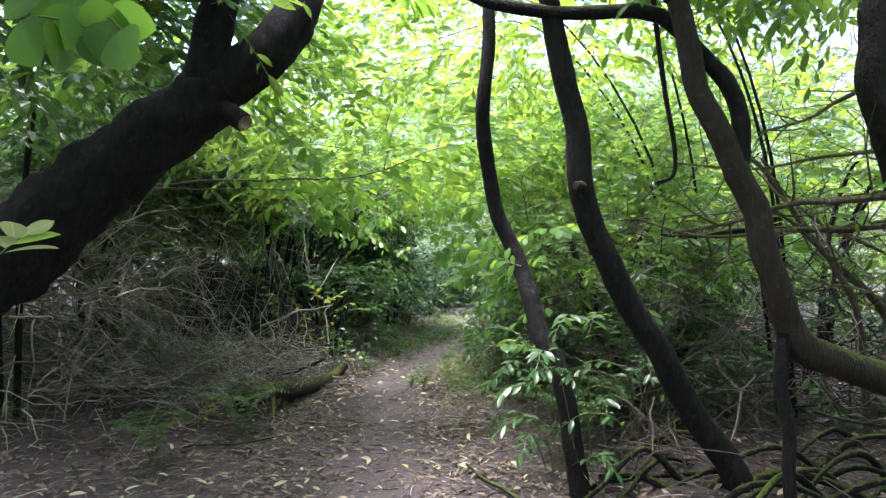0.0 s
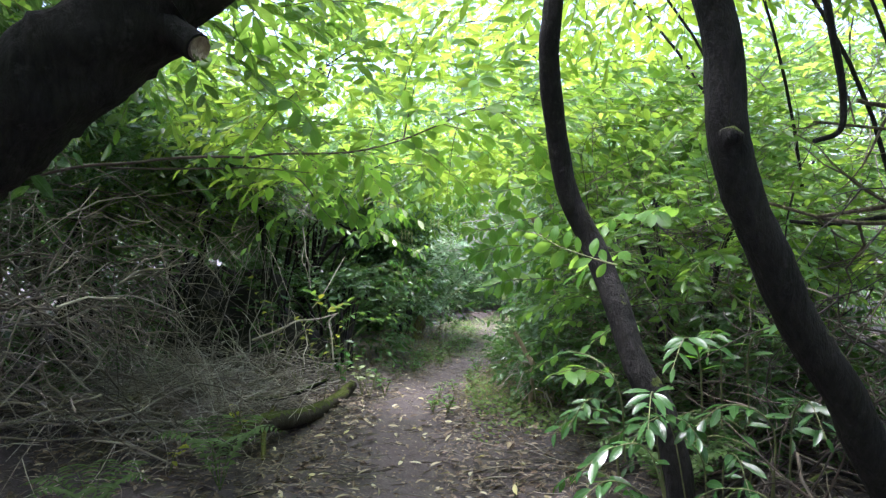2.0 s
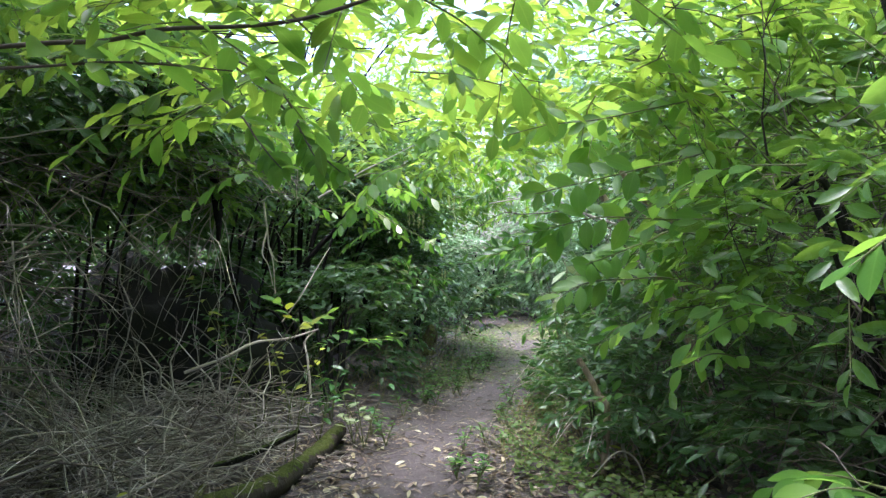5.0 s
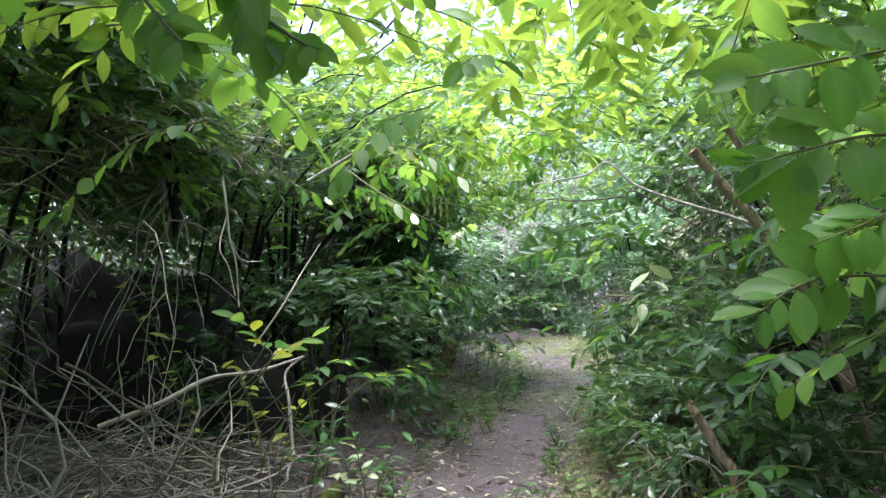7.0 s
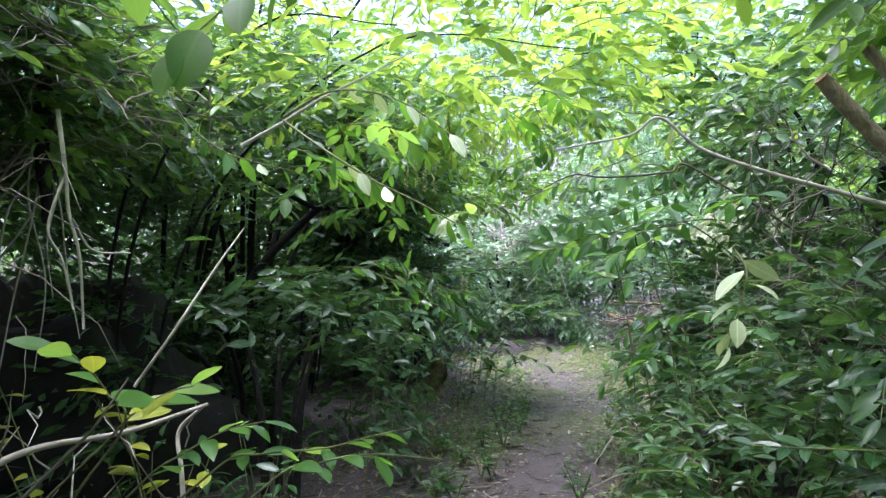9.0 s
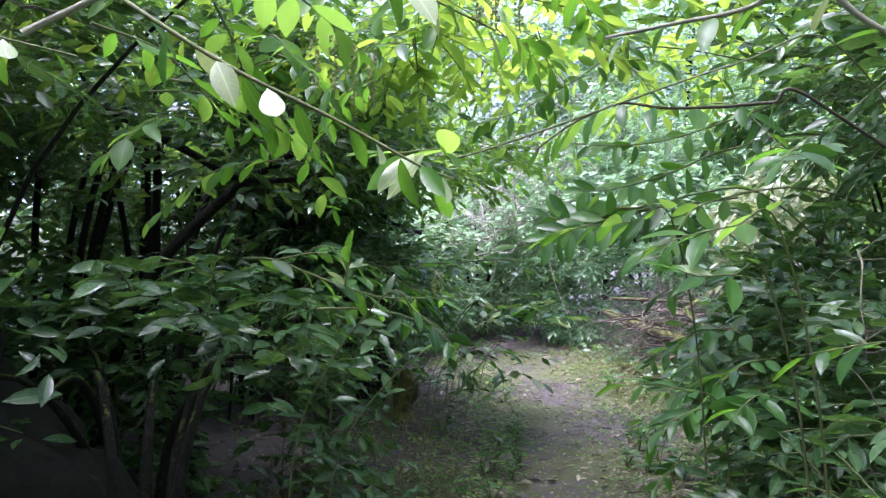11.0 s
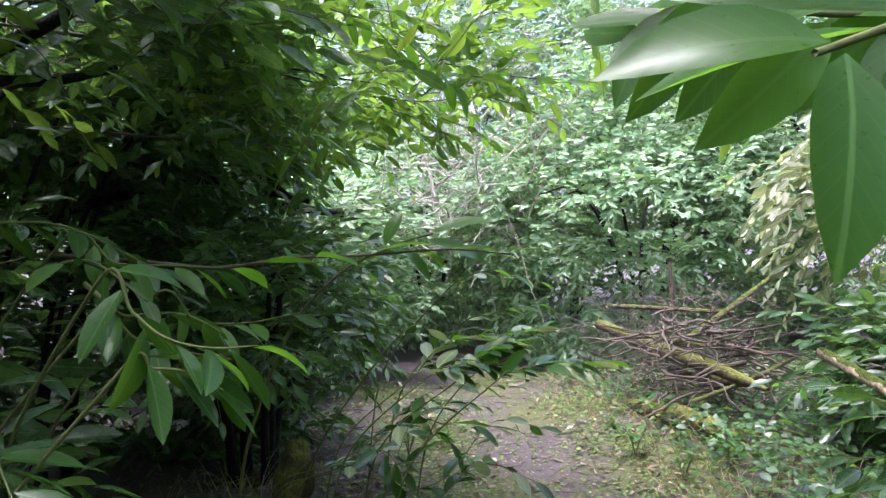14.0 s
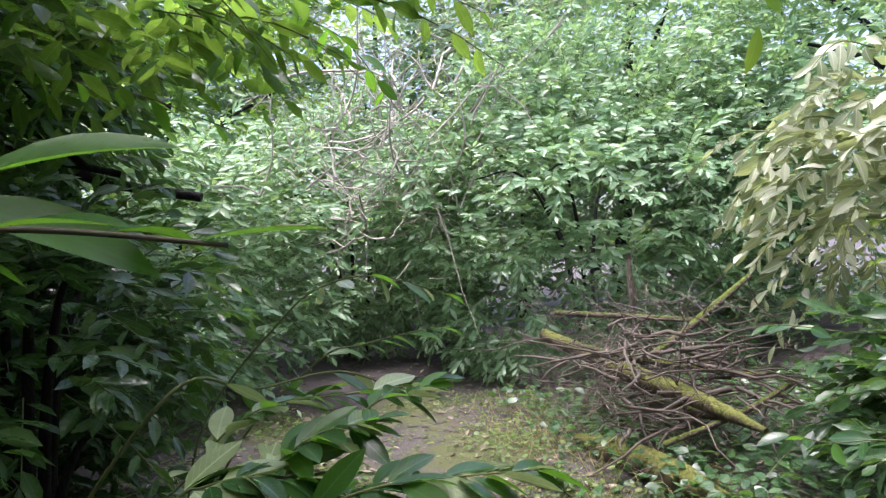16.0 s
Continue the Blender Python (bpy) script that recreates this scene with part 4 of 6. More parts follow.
# ---- single branches and their leaves ----
def leaf_meshes(name, mat, width=0.16, peak=0.5, steps=6):
    out = []
    for i in range(6):
        V, T, U = leaf_shape(steps, width * (0.92 + 0.04 * i), 0.035 + 0.012 * (i % 3), 0.08 + 0.05 * i, peak=peak)
        V[:, 1] += 0.03 * (i - 2.5) * V[:, 0] ** 2
        out.append(mesh_np(name, V, T, mat, U))
    return out


GREEN_LEAVES = leaf_meshes("leaf", LAUREL_ONE)
# single leaves with the sky's sheen in their colour, mixed among green ones
PALE_SHEEN_LEAVES = leaf_meshes("leaf", LEAF_PALE_SHEEN, 0.22)
# single laurel leaf brightened in colour for backlit boughs
BACKLIT_ONE = leaf_material("laurel_leaf_bright", [(0.0, (0.05, 0.17, 0.02)), (0.8, (0.085, 0.24, 0.03)), (1.0, (0.15, 0.28, 0.03))], (0.36, 0.60, 0.08), 0.6, 0.45, True)
BRIGHT_LEAVES = leaf_meshes("leaf", BACKLIT_ONE, 0.23, 0.52)
# single laurel leaf again, darkened for the shaded sides and low places
DARK_ONE = leaf_material("laurel_leaf_shade_dark", [(0.0, (0.018, 0.06, 0.016)), (1.0, (0.045, 0.11, 0.03))], (0.12, 0.28, 0.03), 0.25, 0.22, True)
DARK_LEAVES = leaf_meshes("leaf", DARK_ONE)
OLIVE_ONE = leaf_material("olive_leaf_single", [(0.0, (0.20, 0.25, 0.11)), (0.5, (0.38, 0.41, 0.25)), (1.0, (0.60, 0.62, 0.47))], (0.38, 0.45, 0.18), 0.38, 0.4, True)
OLIVE_LEAVES = leaf_meshes("leaf", OLIVE_ONE, 0.17)
YELLOW_ONE = leaf_material("yellow_leaf_single", [(0.0, (0.22, 0.27, 0.02)), (1.0, (0.36, 0.37, 0.03))], (0.5, 0.55, 0.04), 0.45, 0.4, True)
YELLOW_LEAVES = leaf_meshes("leaf", YELLOW_ONE, 0.22)


def put_leaf(parent, pos, along, normal, size, meshes):
    x = Vector(along).normalized()
    y = Vector(normal).cross(x)
    if y.length < 1e-4:
        y = Vector((0, 1, 0)).cross(x)
    y.normalize()
    z = x.cross(y)
    ob = new("leaf", meshes[int(rng.integers(len(meshes)))])
    ob.parent = parent
    m = Matrix((x * size, y * size, z * size)).transposed().to_4x4()
    m.translation = Vector(pos) - Vector(parent.location)
    ob.matrix_basis = m
    return ob


def leafy_branch(label, pts, n, size, meshes, r=0.006, hang=0.25, spread=60, first=0.1, stem_mat=None, name="laurel_branch", twist=0.3, up=0.8, group="laurel branches", both=False, face=None):
    """A branch with leaves to either side; every leaf is a part of its own."""
    line = smooth_line(pts, 8)
    t = thing(name, tuple(float(v) for v in line[0]), label, "branch", group)
    rad = np.linspace(r, r * 0.35, len(line))
    part("stem", mesh_np("stem", *tubes(line[None], rad[None], 6, True), stem_mat or TWIG_GREEN), t)
    for k in range(n):
        f = first + (1 - first) * (k + 0.5) / n
        q = f * (len(line) - 1)
        i = min(int(q), len(line) - 2)
        p = line[i] + (line[i + 1] - line[i]) * (q - i)
        tan = unit(line[i + 1] - line[i])
        side = unit(np.cross(tan, face or [0, 0, 1.0]) + 1e-4)
        for sg in ((1, -1) if both else ((0,) if k == n - 1 else (1 if k % 2 else -1,))):
            a = radians(spread + rng.normal(0, 14)) * (1 - 0.3 * f)
            d = tan * math.cos(a) + side * sg * math.sin(a) + rng.normal(0, 0.16, 3) + np.array([0, 0, -hang])
            nn = np.array([0, 0, up]) + rng.normal(0, twist, 3) + tan * 0.2
            if face is not None:
                nn = np.array(face) + rng.normal(0, twist, 3)
            q = np.array(p) + unit(d) * size * 0.5
            if ((np.hypot(*(EYE_LINE[:, :2] - q[:2]).T) < 0.2) & (EYE_LINE[:, 2] > q[2])).any():
                continue
            put_leaf(t, p, d, nn, size * rng.uniform(0.72, 1.15) * (0.8 if k > n - 3 else 1), meshes)
    return t


def raceme(parent, at, h):
    """An upright spike of small buds."""
    k = 26
    a = rng.uniform(0, 6.28, k)
    z = np.linspace(0.1, 1, k) * h
    c = np.array(at) + np.stack([np.cos(a) * 0.008, np.sin(a) * 0.008, z], 1)
    lines = np.stack([c - [0, 0, 0.004], c, c + [0, 0, 0.004]], 1)
    R = np.tile([[0.001, 0.0045, 0.001]], (k, 1))
    V, T = tubes(lines, R, 5)
    V2, T2 = tubes(np.array([[at, np.array(at) + [0.004, 0, h]]]), np.array([[0.002, 0.001]]), 4)
    part("flower_spike", mesh_np("flower_spike", *merged([(V, T), (V2, T2)]), FLOWER), parent, "pale green flower spike")


ov = leafy_branch("long thin dark branch with backlit leaves crossing above the path", [(-3.38, 6.55, 2.13), (-2.87, 6.5, 2.22), (-2.5, 6.45, 2.23), (-2.2, 6.4, 2.25), (-1.87, 6.35, 2.25), (-1.61, 6.28, 2.23), (-1.39, 6.22, 2.24), (-1.07, 6.18, 2.23), (-0.84, 6.1, 2.23), (-0.55, 6, 2.28), (-0.33, 5.97, 2.36), (-0.14, 5.93, 2.43), (0.09, 5.9, 2.46)], 34, 0.155, BRIGHT_LEAVES, 0.012, 0.35, first=0.3, stem_mat=TWIG_BROWN)
leafy_branch("thin dark branch beneath the crossing one", [(-2.65, 6.45, 2.2), (-2.2, 6.4, 2.18), (-1.88, 6.35, 2.17), (-1.56, 6.3, 2.16), (-1.19, 6.3, 2.12)], 10, 0.15, BRIGHT_LEAVES, 0.008, 0.35, first=0.5, stem_mat=TWIG_BROWN)
leafy_branch("thin rising side branch with light leaves", [(-0.55, 6, 2.28), (-0.51, 6, 2.46), (-0.46, 6, 2.67)], 9, 0.15, BRIGHT_LEAVES, 0.006, 0.3, stem_mat=TWIG_BROWN)
for (x, y, z), (dx, dy, dz) in (((-0.62, 6.05, 2.3), (0.5, 0.3, -0.35)), ((-0.3, 5.95, 2.36), (0.6, 0.1, -0.3)), ((-0.95, 6.15, 2.25), (0.2, 0.6, -0.25)), ((0.0, 5.9, 2.45), (0.4, 0.5, -0.3)),
                                ((-1.3, 6.2, 2.27), (0.3, 0.5, -0.3)), ((-0.2, 5.95, 2.4), (-0.1, 0.6, -0.5)), ((-0.75, 6.1, 2.3), (-0.1, 0.6, 0.2)), ((-1.7, 6.3, 2.3), (0.1, 0.6, 0.1))):
    leafy_branch("drooping shoot with backlit light green leaves", [(x, y, z), (x + dx * 0.5, y + dy * 0.5, z + dz * 0.3), (x + dx, y + dy, z + dz)], 11, 0.15, BRIGHT_LEAVES, 0.004, 0.2)

leafy_branch("bare pale branch with an upturned tip", [(-1.71, 10, 2.03), (-1.5, 10.05, 2.16), (-1.31, 10.05, 2.27), (-1.1, 10.06, 2.37), (-0.84, 10.07, 2.5)], 3, 0.12, GREEN_LEAVES, 0.011, 0.4, first=0.6, stem_mat=TWIG_PALE)
b1 = leafy_branch("laurel branch with sky shine coloured into pale leaves, and flower spikes", [(-1.44, 9.8, 2.12), (-1.21, 9.7, 2.2), (-0.98, 9.6, 2.16), (-0.81, 9.6, 2.08), (-0.64, 9.6, 1.95), (-0.48, 9.6, 1.86)], 16, 0.125, PALE_SHEEN_LEAVES[:3] + GREEN_LEAVES[:3], 0.006, 0.75, first=0.15, up=0.25, twist=0.5)
b2 = leafy_branch("laurel branch with sky shine coloured into pale leaves, and flower spikes", [(-1.44, 9.8, 2.1), (-1.21, 9.65, 1.92), (-1.02, 9.6, 1.79), (-0.82, 9.58, 1.68), (-0.65, 9.58, 1.58), (-0.58, 9.58, 1.55)], 15, 0.13, PALE_SHEEN_LEAVES[:3] + GREEN_LEAVES[:2], 0.006, 0.8, first=0.15, up=0.25, twist=0.5)
leafy_branch("pale drooping laurel shoot with folded leaves", [(-1.95, 9.7, 2.25), (-1.86, 9.7, 2.09), (-1.72, 9.65, 1.97), (-1.59, 9.6, 1.9), (-1.35, 9.6, 1.83)], 9, 0.13, PALE_SHEEN_LEAVES[:2] + GREEN_LEAVES, 0.005, 0.7, up=0.3)
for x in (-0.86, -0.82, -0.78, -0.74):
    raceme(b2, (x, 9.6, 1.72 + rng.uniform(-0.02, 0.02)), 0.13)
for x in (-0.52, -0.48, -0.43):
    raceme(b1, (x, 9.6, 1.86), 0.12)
leafy_branch("pale bare branch reaching over the path edge", [(-0.17, 9.9, 1.94), (-0.01, 9.87, 1.96), (0.18, 9.85, 1.99), (0.31, 9.83, 2.06), (0.47, 9.8, 1.91), (0.72, 9.75, 1.79), (1.02, 9.7, 1.68), (1.23, 9.6, 1.59), (1.58, 9.5, 1.51)][::-1], 9, 0.13, PALE_SHEEN_LEAVES[:2] + GREEN_LEAVES, 0.013, 0.8, first=0.3, stem_mat=TWIG_PALE, up=0.3)
leafy_branch("laurel shoot with waxy leaves hanging down, sky sheen coloured pale", [(0.36, 9.2, 1.43), (0.38, 9.15, 1.34), (0.32, 9.1, 1.19), (0.28, 9.1, 1.07)], 7, 0.15, PALE_SHEEN_LEAVES, 0.005, 0.1, up=0.6)
leafy_branch("low laurel shoot with paired dark leaves", [(0.54, 8.6, 0.85), (0.39, 8.6, 0.86), (0.24, 8.6, 0.87), (0.12, 8.6, 0.88)], 7, 0.12, DARK_LEAVES, 0.005, 0.1, both=True)
leafy_branch("spray of large backlit leaves before a sapling", [(0.41, 4.6, 1.51), (0.35, 4.65, 1.53), (0.27, 4.7, 1.56), (0.2, 4.74, 1.59), (0.12, 4.78, 1.64), (0.02, 4.8, 1.67)], 7, 0.095, BRIGHT_LEAVES, 0.004, -0.1, first=0.05, spread=70, both=True, twist=0.35, face=(-0.3, -0.8, 0.1))
leafy_branch("bough of large dark green leaves overhead", [(0.26, 10.95, 1.59), (0.25, 11.05, 1.59), (0.18, 11.15, 1.6), (0.1, 11.25, 1.6), (-0.03, 11.3, 1.61), (-0.11, 11.35, 1.6)], 8, 0.17, GREEN_LEAVES, 0.006, 0.3, first=0.1, both=True, face=(0, -0.8, 0.5))
leafy_branch("bough of long green leaves beside the path", [(0.9, 11.5, 1.66), (0.49, 11.3, 1.61), (0.19, 11.15, 1.56), (-0.04, 11, 1.5), (-0.16, 10.95, 1.46)], 9, 0.165, GREEN_LEAVES, 0.006, 0.3, first=0.1, both=True, face=(0, -0.7, 0.6))
l12 = leafy_branch("near laurel branch with large glossy leaves", [(-1.34, 10.7, 1.42), (-1.23, 10.72, 1.41), (-1.09, 10.74, 1.35), (-0.95, 10.76, 1.29), (-0.81, 10.8, 1.25), (-0.63, 10.9, 1.24), (-0.51, 11, 1.23)], 14, 0.14, GREEN_LEAVES, 0.006, 0.3, first=0.05)
raceme(l12, (-0.63, 10.9, 1.25), 0.1)
raceme(l12, (-0.60, 10.92, 1.25), 0.09)
leafy_branch("upright laurel tip with pale undersides showing", [(-0.98, 10.75, 1.25), (-0.96, 10.74, 1.34), (-0.94, 10.72, 1.42)], 7, 0.15, PALE_SHEEN_LEAVES[:2] + GREEN_LEAVES, 0.005, -0.3, spread=75)
leafy_branch("drooping laurel branch with shining leaves", [(-1.11, 10.9, 1.21), (-0.96, 11, 1.2), (-0.78, 11.2, 1.15), (-0.58, 11.4, 1.03), (-0.41, 11.5, 0.92)], 13, 0.15, DARK_LEAVES + GREEN_LEAVES[:2], 0.006, 0.5, first=0.05)
leafy_branch("long bare laurel branch with leaves at its end", [(-1.28, 12.4, 1.41), (-1.17, 12.4, 1.4), (-1, 12.4, 1.38), (-0.83, 12.4, 1.36), (-0.65, 12.45, 1.38), (-0.48, 12.5, 1.38), (-0.21, 12.55, 1.39), (-0.02, 12.6, 1.37)], 10, 0.165, GREEN_LEAVES, 0.007, 0.1, first=0.42, stem_mat=TWIG_BROWN, twist=0.2)
leafy_branch("near laurel shoot with blue-shining leaves", [(-0.99, 12, 1.34), (-0.95, 12, 1.3), (-0.9, 12, 1.23), (-0.82, 12, 1.2), (-0.73, 12.1, 1.16)], 9, 0.14, DARK_LEAVES, 0.006, 0.5, first=0.1)
leafy_branch("low laurel branch with waxy leaves over the path", [(-0.95, 13.95, -0.02), (-0.75, 13.8, 0.5)] + [(-0.34, 13.6, 1.04), (-0.17, 13.8, 1), (0.06, 14, 1), (0.28, 14.2, 0.89), (0.42, 14.3, 0.92)], 12, 0.15, DARK_LEAVES + PALE_SHEEN_LEAVES[:1], 0.006, 0.25, first=0.35)
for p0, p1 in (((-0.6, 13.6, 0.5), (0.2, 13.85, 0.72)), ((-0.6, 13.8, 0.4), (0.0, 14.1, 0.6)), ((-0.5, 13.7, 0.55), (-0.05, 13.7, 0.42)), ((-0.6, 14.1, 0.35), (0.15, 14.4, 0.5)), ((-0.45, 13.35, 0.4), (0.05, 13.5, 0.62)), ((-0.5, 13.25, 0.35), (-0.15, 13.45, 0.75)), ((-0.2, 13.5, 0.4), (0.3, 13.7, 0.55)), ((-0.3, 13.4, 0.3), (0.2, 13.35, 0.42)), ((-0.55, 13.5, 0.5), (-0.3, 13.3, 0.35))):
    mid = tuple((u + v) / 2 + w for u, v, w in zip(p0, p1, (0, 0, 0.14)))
    leafy_branch("low laurel branch with waxy leaves over the path", [(p0[0] - 0.5, p0[1] + 0.2, -0.01), (p0[0] - 0.35, p0[1] + 0.1, p0[2] * 0.7), p0, mid, p1], 14, 0.15, DARK_LEAVES[:4] + GREEN_LEAVES[:2] + PALE_SHEEN_LEAVES[:2], 0.0035, 0.2, first=0.4)
fr = thing("laurel_branch", (-1.0, 13.2, 0.0), "laurel shoot with two very long arching leaves", "branch", "laurel branches")
part("stem", mesh_np("stem", *tubes(smooth_line([(-1.0, 13.2, -0.02), (-0.95, 13.1, 0.6), (-0.75, 12.9, 1.1), (-0.55, 12.7, 1.32), (-0.36, 12.6, 1.41), (-0.25, 12.6, 1.44)], 6)[None], np.linspace(0.007, 0.003, 31)[None], 6, True), TWIG_GREEN), fr)
for p, d, s in (((-0.27, 12.6, 1.435), (1, 0.1, 0.30), 0.21), ((-0.30, 12.6, 1.425), (1, -0.05, -0.25), 0.23), ((-0.36, 12.6, 1.41), (0.8, -0.1, -0.75), 0.15), ((-0.40, 12.6, 1.40), (0.3, 0.2, 0.7), 0.14)):
    put_leaf(fr, p, d, (0, -0.5, 1), s, GREEN_LEAVES)


def rooted(pts, dx=-0.45):
    """The same branch with its stem carried down to the soil."""
    x, y, z = pts[0]
    y1 = y + rng.uniform(0.0, 0.45)
    return [(x + dx, y1, float(ground_z(x + dx, y1)) - 0.02), (x + dx * 0.75, y * 0.4 + y1 * 0.6, z * 0.62)] + list(pts)


def rooted_branch(label, pts, n, size, meshes, dx=-0.45, r=0.0045, hang=0.3, **more):
    whole = rooted(pts, dx)
    return leafy_branch(label, whole, n, size, meshes, r, hang, first=2.0 / (len(whole) - 1), **more)


# long thin suckers before the dark hollow
rooted_branch("yellow-green laurel sucker with a leafy tip", [(-1.54, 8.5, 0.99), (-1.58, 8.5, 1.08), (-1.61, 8.45, 1.16), (-1.65, 8.4, 1.22)], 8, 0.14, YELLOW_LEAVES[:2] + BRIGHT_LEAVES[:3], hang=0.1)
rooted_branch("yellow-green laurel sucker with a leafy tip", [(-1.57, 8.5, 0.97), (-1.49, 8.5, 1.04), (-1.39, 8.45, 1.09), (-1.31, 8.4, 1.11)], 7, 0.15, YELLOW_LEAVES[:2] + BRIGHT_LEAVES[:3], hang=0.2)
for p in ([(-1.28, 8.45, 0.89), (-1.14, 8.4, 0.94), (-0.99, 8.4, 0.95), (-0.86, 8.35, 0.99), (-0.75, 8.3, 1.02)], [(-1.11, 8.3, 0.89), (-0.99, 8.3, 0.94), (-0.86, 8.3, 0.96), (-0.71, 8.25, 0.96)], [(-1.45, 8.4, 0.87), (-1.33, 8.4, 0.95), (-1.23, 8.4, 1), (-1.13, 8.4, 1.02)]):
    rooted_branch("thin laurel sucker with small light leaves", p, 11, 0.105, BRIGHT_LEAVES[:2] + GREEN_LEAVES, hang=0.2, r=0.004)
# boughs reaching in over the middle of the path
rooted_branch("laurel branch with broad shining leaves", [(0.32, 10.1, 1.31), (0.2, 10.05, 1.32), (0.09, 10, 1.32), (0.03, 10, 1.34)], 7, 0.15, PALE_SHEEN_LEAVES[:1] + GREEN_LEAVES, 0.15, hang=0.1, face=(0, -0.3, 0.9))
rooted_branch("laurel branch with long green leaves", [(0.41, 10.2, 1.47), (0.26, 10.15, 1.46), (0.09, 10.1, 1.43), (-0.03, 10.1, 1.39)], 9, 0.15, BRIGHT_LEAVES[:2] + GREEN_LEAVES, 0.15, hang=0.2)
leafy_branch("thin dark branch crossing overhead with hanging leaves", [(2.2, 10.9, 0.05), (1.7, 10.7, 1.2)] + [(0.74, 10.5, 1.89), (0.57, 10.5, 1.9), (0.38, 10.45, 1.88), (0.16, 10.4, 1.87), (0.02, 10.4, 1.89), (-0.08, 10.4, 1.86), (-0.18, 10.4, 1.81), (-0.28, 10.4, 1.74)], 16, 0.14, BRIGHT_LEAVES[:2] + GREEN_LEAVES, 0.008, 0.6, first=0.3, stem_mat=TWIG_BROWN)
rooted_branch("low laurel branch with shining leaves", [(0.38, 10.6, 0.84), (0.25, 10.55, 0.9), (0.1, 10.5, 0.94), (-0.04, 10.5, 0.93)], 9, 0.15, GREEN_LEAVES + DARK_LEAVES[:2], 0.12, hang=0.15)
rooted_branch("laurel branch with long green leaves", [(0.2, 10.5, 1.51), (0.07, 10.5, 1.5), (-0.09, 10.5, 1.49), (-0.24, 10.5, 1.46)], 11, 0.15, BRIGHT_LEAVES[:3] + GREEN_LEAVES, 0.2, hang=0.25)
rooted_branch("drooping laurel branch with shining leaves", [(-0.82, 10.7, 1.26), (-0.7, 10.7, 1.2), (-0.59, 10.65, 1.1), (-0.51, 10.6, 1)], 11, 0.13, GREEN_LEAVES[:3] + DARK_LEAVES, hang=0.3)
rooted_branch("drooping laurel branch with shining leaves", [(-0.69, 10.8, 1.03), (-0.54, 10.8, 1.03), (-0.42, 10.75, 1.02), (-0.31, 10.7, 0.97)][:2], 11, 0.13, GREEN_LEAVES[:3] + DARK_LEAVES, hang=0.3)
leafy_branch("near bough with large backlit leaves overhead", [(1.6, 11.0, 0.1), (1.3, 10.8, 1.6), (0.8, 10.5, 2.1), (0.3, 10.2, 1.95)] + [(-0.5, 9.85, 1.65), (-0.58, 9.8, 1.65), (-0.64, 9.75, 1.64), (-0.69, 9.72, 1.63), (-0.73, 9.7, 1.63)], 8, 0.14, BRIGHT_LEAVES[:4] + PALE_SHEEN_LEAVES[:1], 0.004, 0.35, first=0.52)
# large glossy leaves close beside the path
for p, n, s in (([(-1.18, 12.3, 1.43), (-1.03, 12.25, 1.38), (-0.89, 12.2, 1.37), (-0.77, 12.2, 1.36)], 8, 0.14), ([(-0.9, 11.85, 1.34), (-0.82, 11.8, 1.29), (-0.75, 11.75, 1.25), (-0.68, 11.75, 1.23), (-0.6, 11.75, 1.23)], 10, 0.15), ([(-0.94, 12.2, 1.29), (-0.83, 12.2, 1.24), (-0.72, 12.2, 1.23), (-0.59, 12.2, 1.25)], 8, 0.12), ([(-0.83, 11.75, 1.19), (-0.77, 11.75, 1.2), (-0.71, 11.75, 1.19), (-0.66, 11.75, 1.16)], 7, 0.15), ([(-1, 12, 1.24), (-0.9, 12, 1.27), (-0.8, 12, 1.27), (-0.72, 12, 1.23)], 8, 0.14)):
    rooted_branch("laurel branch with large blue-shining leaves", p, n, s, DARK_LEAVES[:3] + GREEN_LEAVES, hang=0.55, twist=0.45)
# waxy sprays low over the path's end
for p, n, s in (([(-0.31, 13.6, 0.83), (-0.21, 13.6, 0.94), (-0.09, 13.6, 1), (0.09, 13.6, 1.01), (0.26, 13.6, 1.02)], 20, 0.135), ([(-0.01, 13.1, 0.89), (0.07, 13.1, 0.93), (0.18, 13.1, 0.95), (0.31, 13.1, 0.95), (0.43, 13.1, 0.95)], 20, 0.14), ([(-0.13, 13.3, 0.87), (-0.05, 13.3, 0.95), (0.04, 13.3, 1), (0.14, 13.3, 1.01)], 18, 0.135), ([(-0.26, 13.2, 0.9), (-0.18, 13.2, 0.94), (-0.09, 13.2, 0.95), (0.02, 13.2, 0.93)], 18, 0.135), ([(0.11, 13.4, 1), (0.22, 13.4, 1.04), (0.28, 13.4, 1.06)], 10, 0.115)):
    rooted_branch("low laurel branch with waxy leaves over the path", p, n, s, GREEN_LEAVES[:2] + DARK_LEAVES[:4] + PALE_SHEEN_LEAVES[:2], hang=0.1, r=0.004, both=True)
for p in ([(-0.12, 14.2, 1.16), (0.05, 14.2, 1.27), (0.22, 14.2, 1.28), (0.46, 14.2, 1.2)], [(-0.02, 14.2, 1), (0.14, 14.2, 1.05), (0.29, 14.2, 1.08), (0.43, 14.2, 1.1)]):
    rooted_branch("laurel shoot with sky shine coloured into pale leaves", p, 10, 0.13, PALE_SHEEN_LEAVES[:2] + GREEN_LEAVES, hang=0.3, r=0.005)
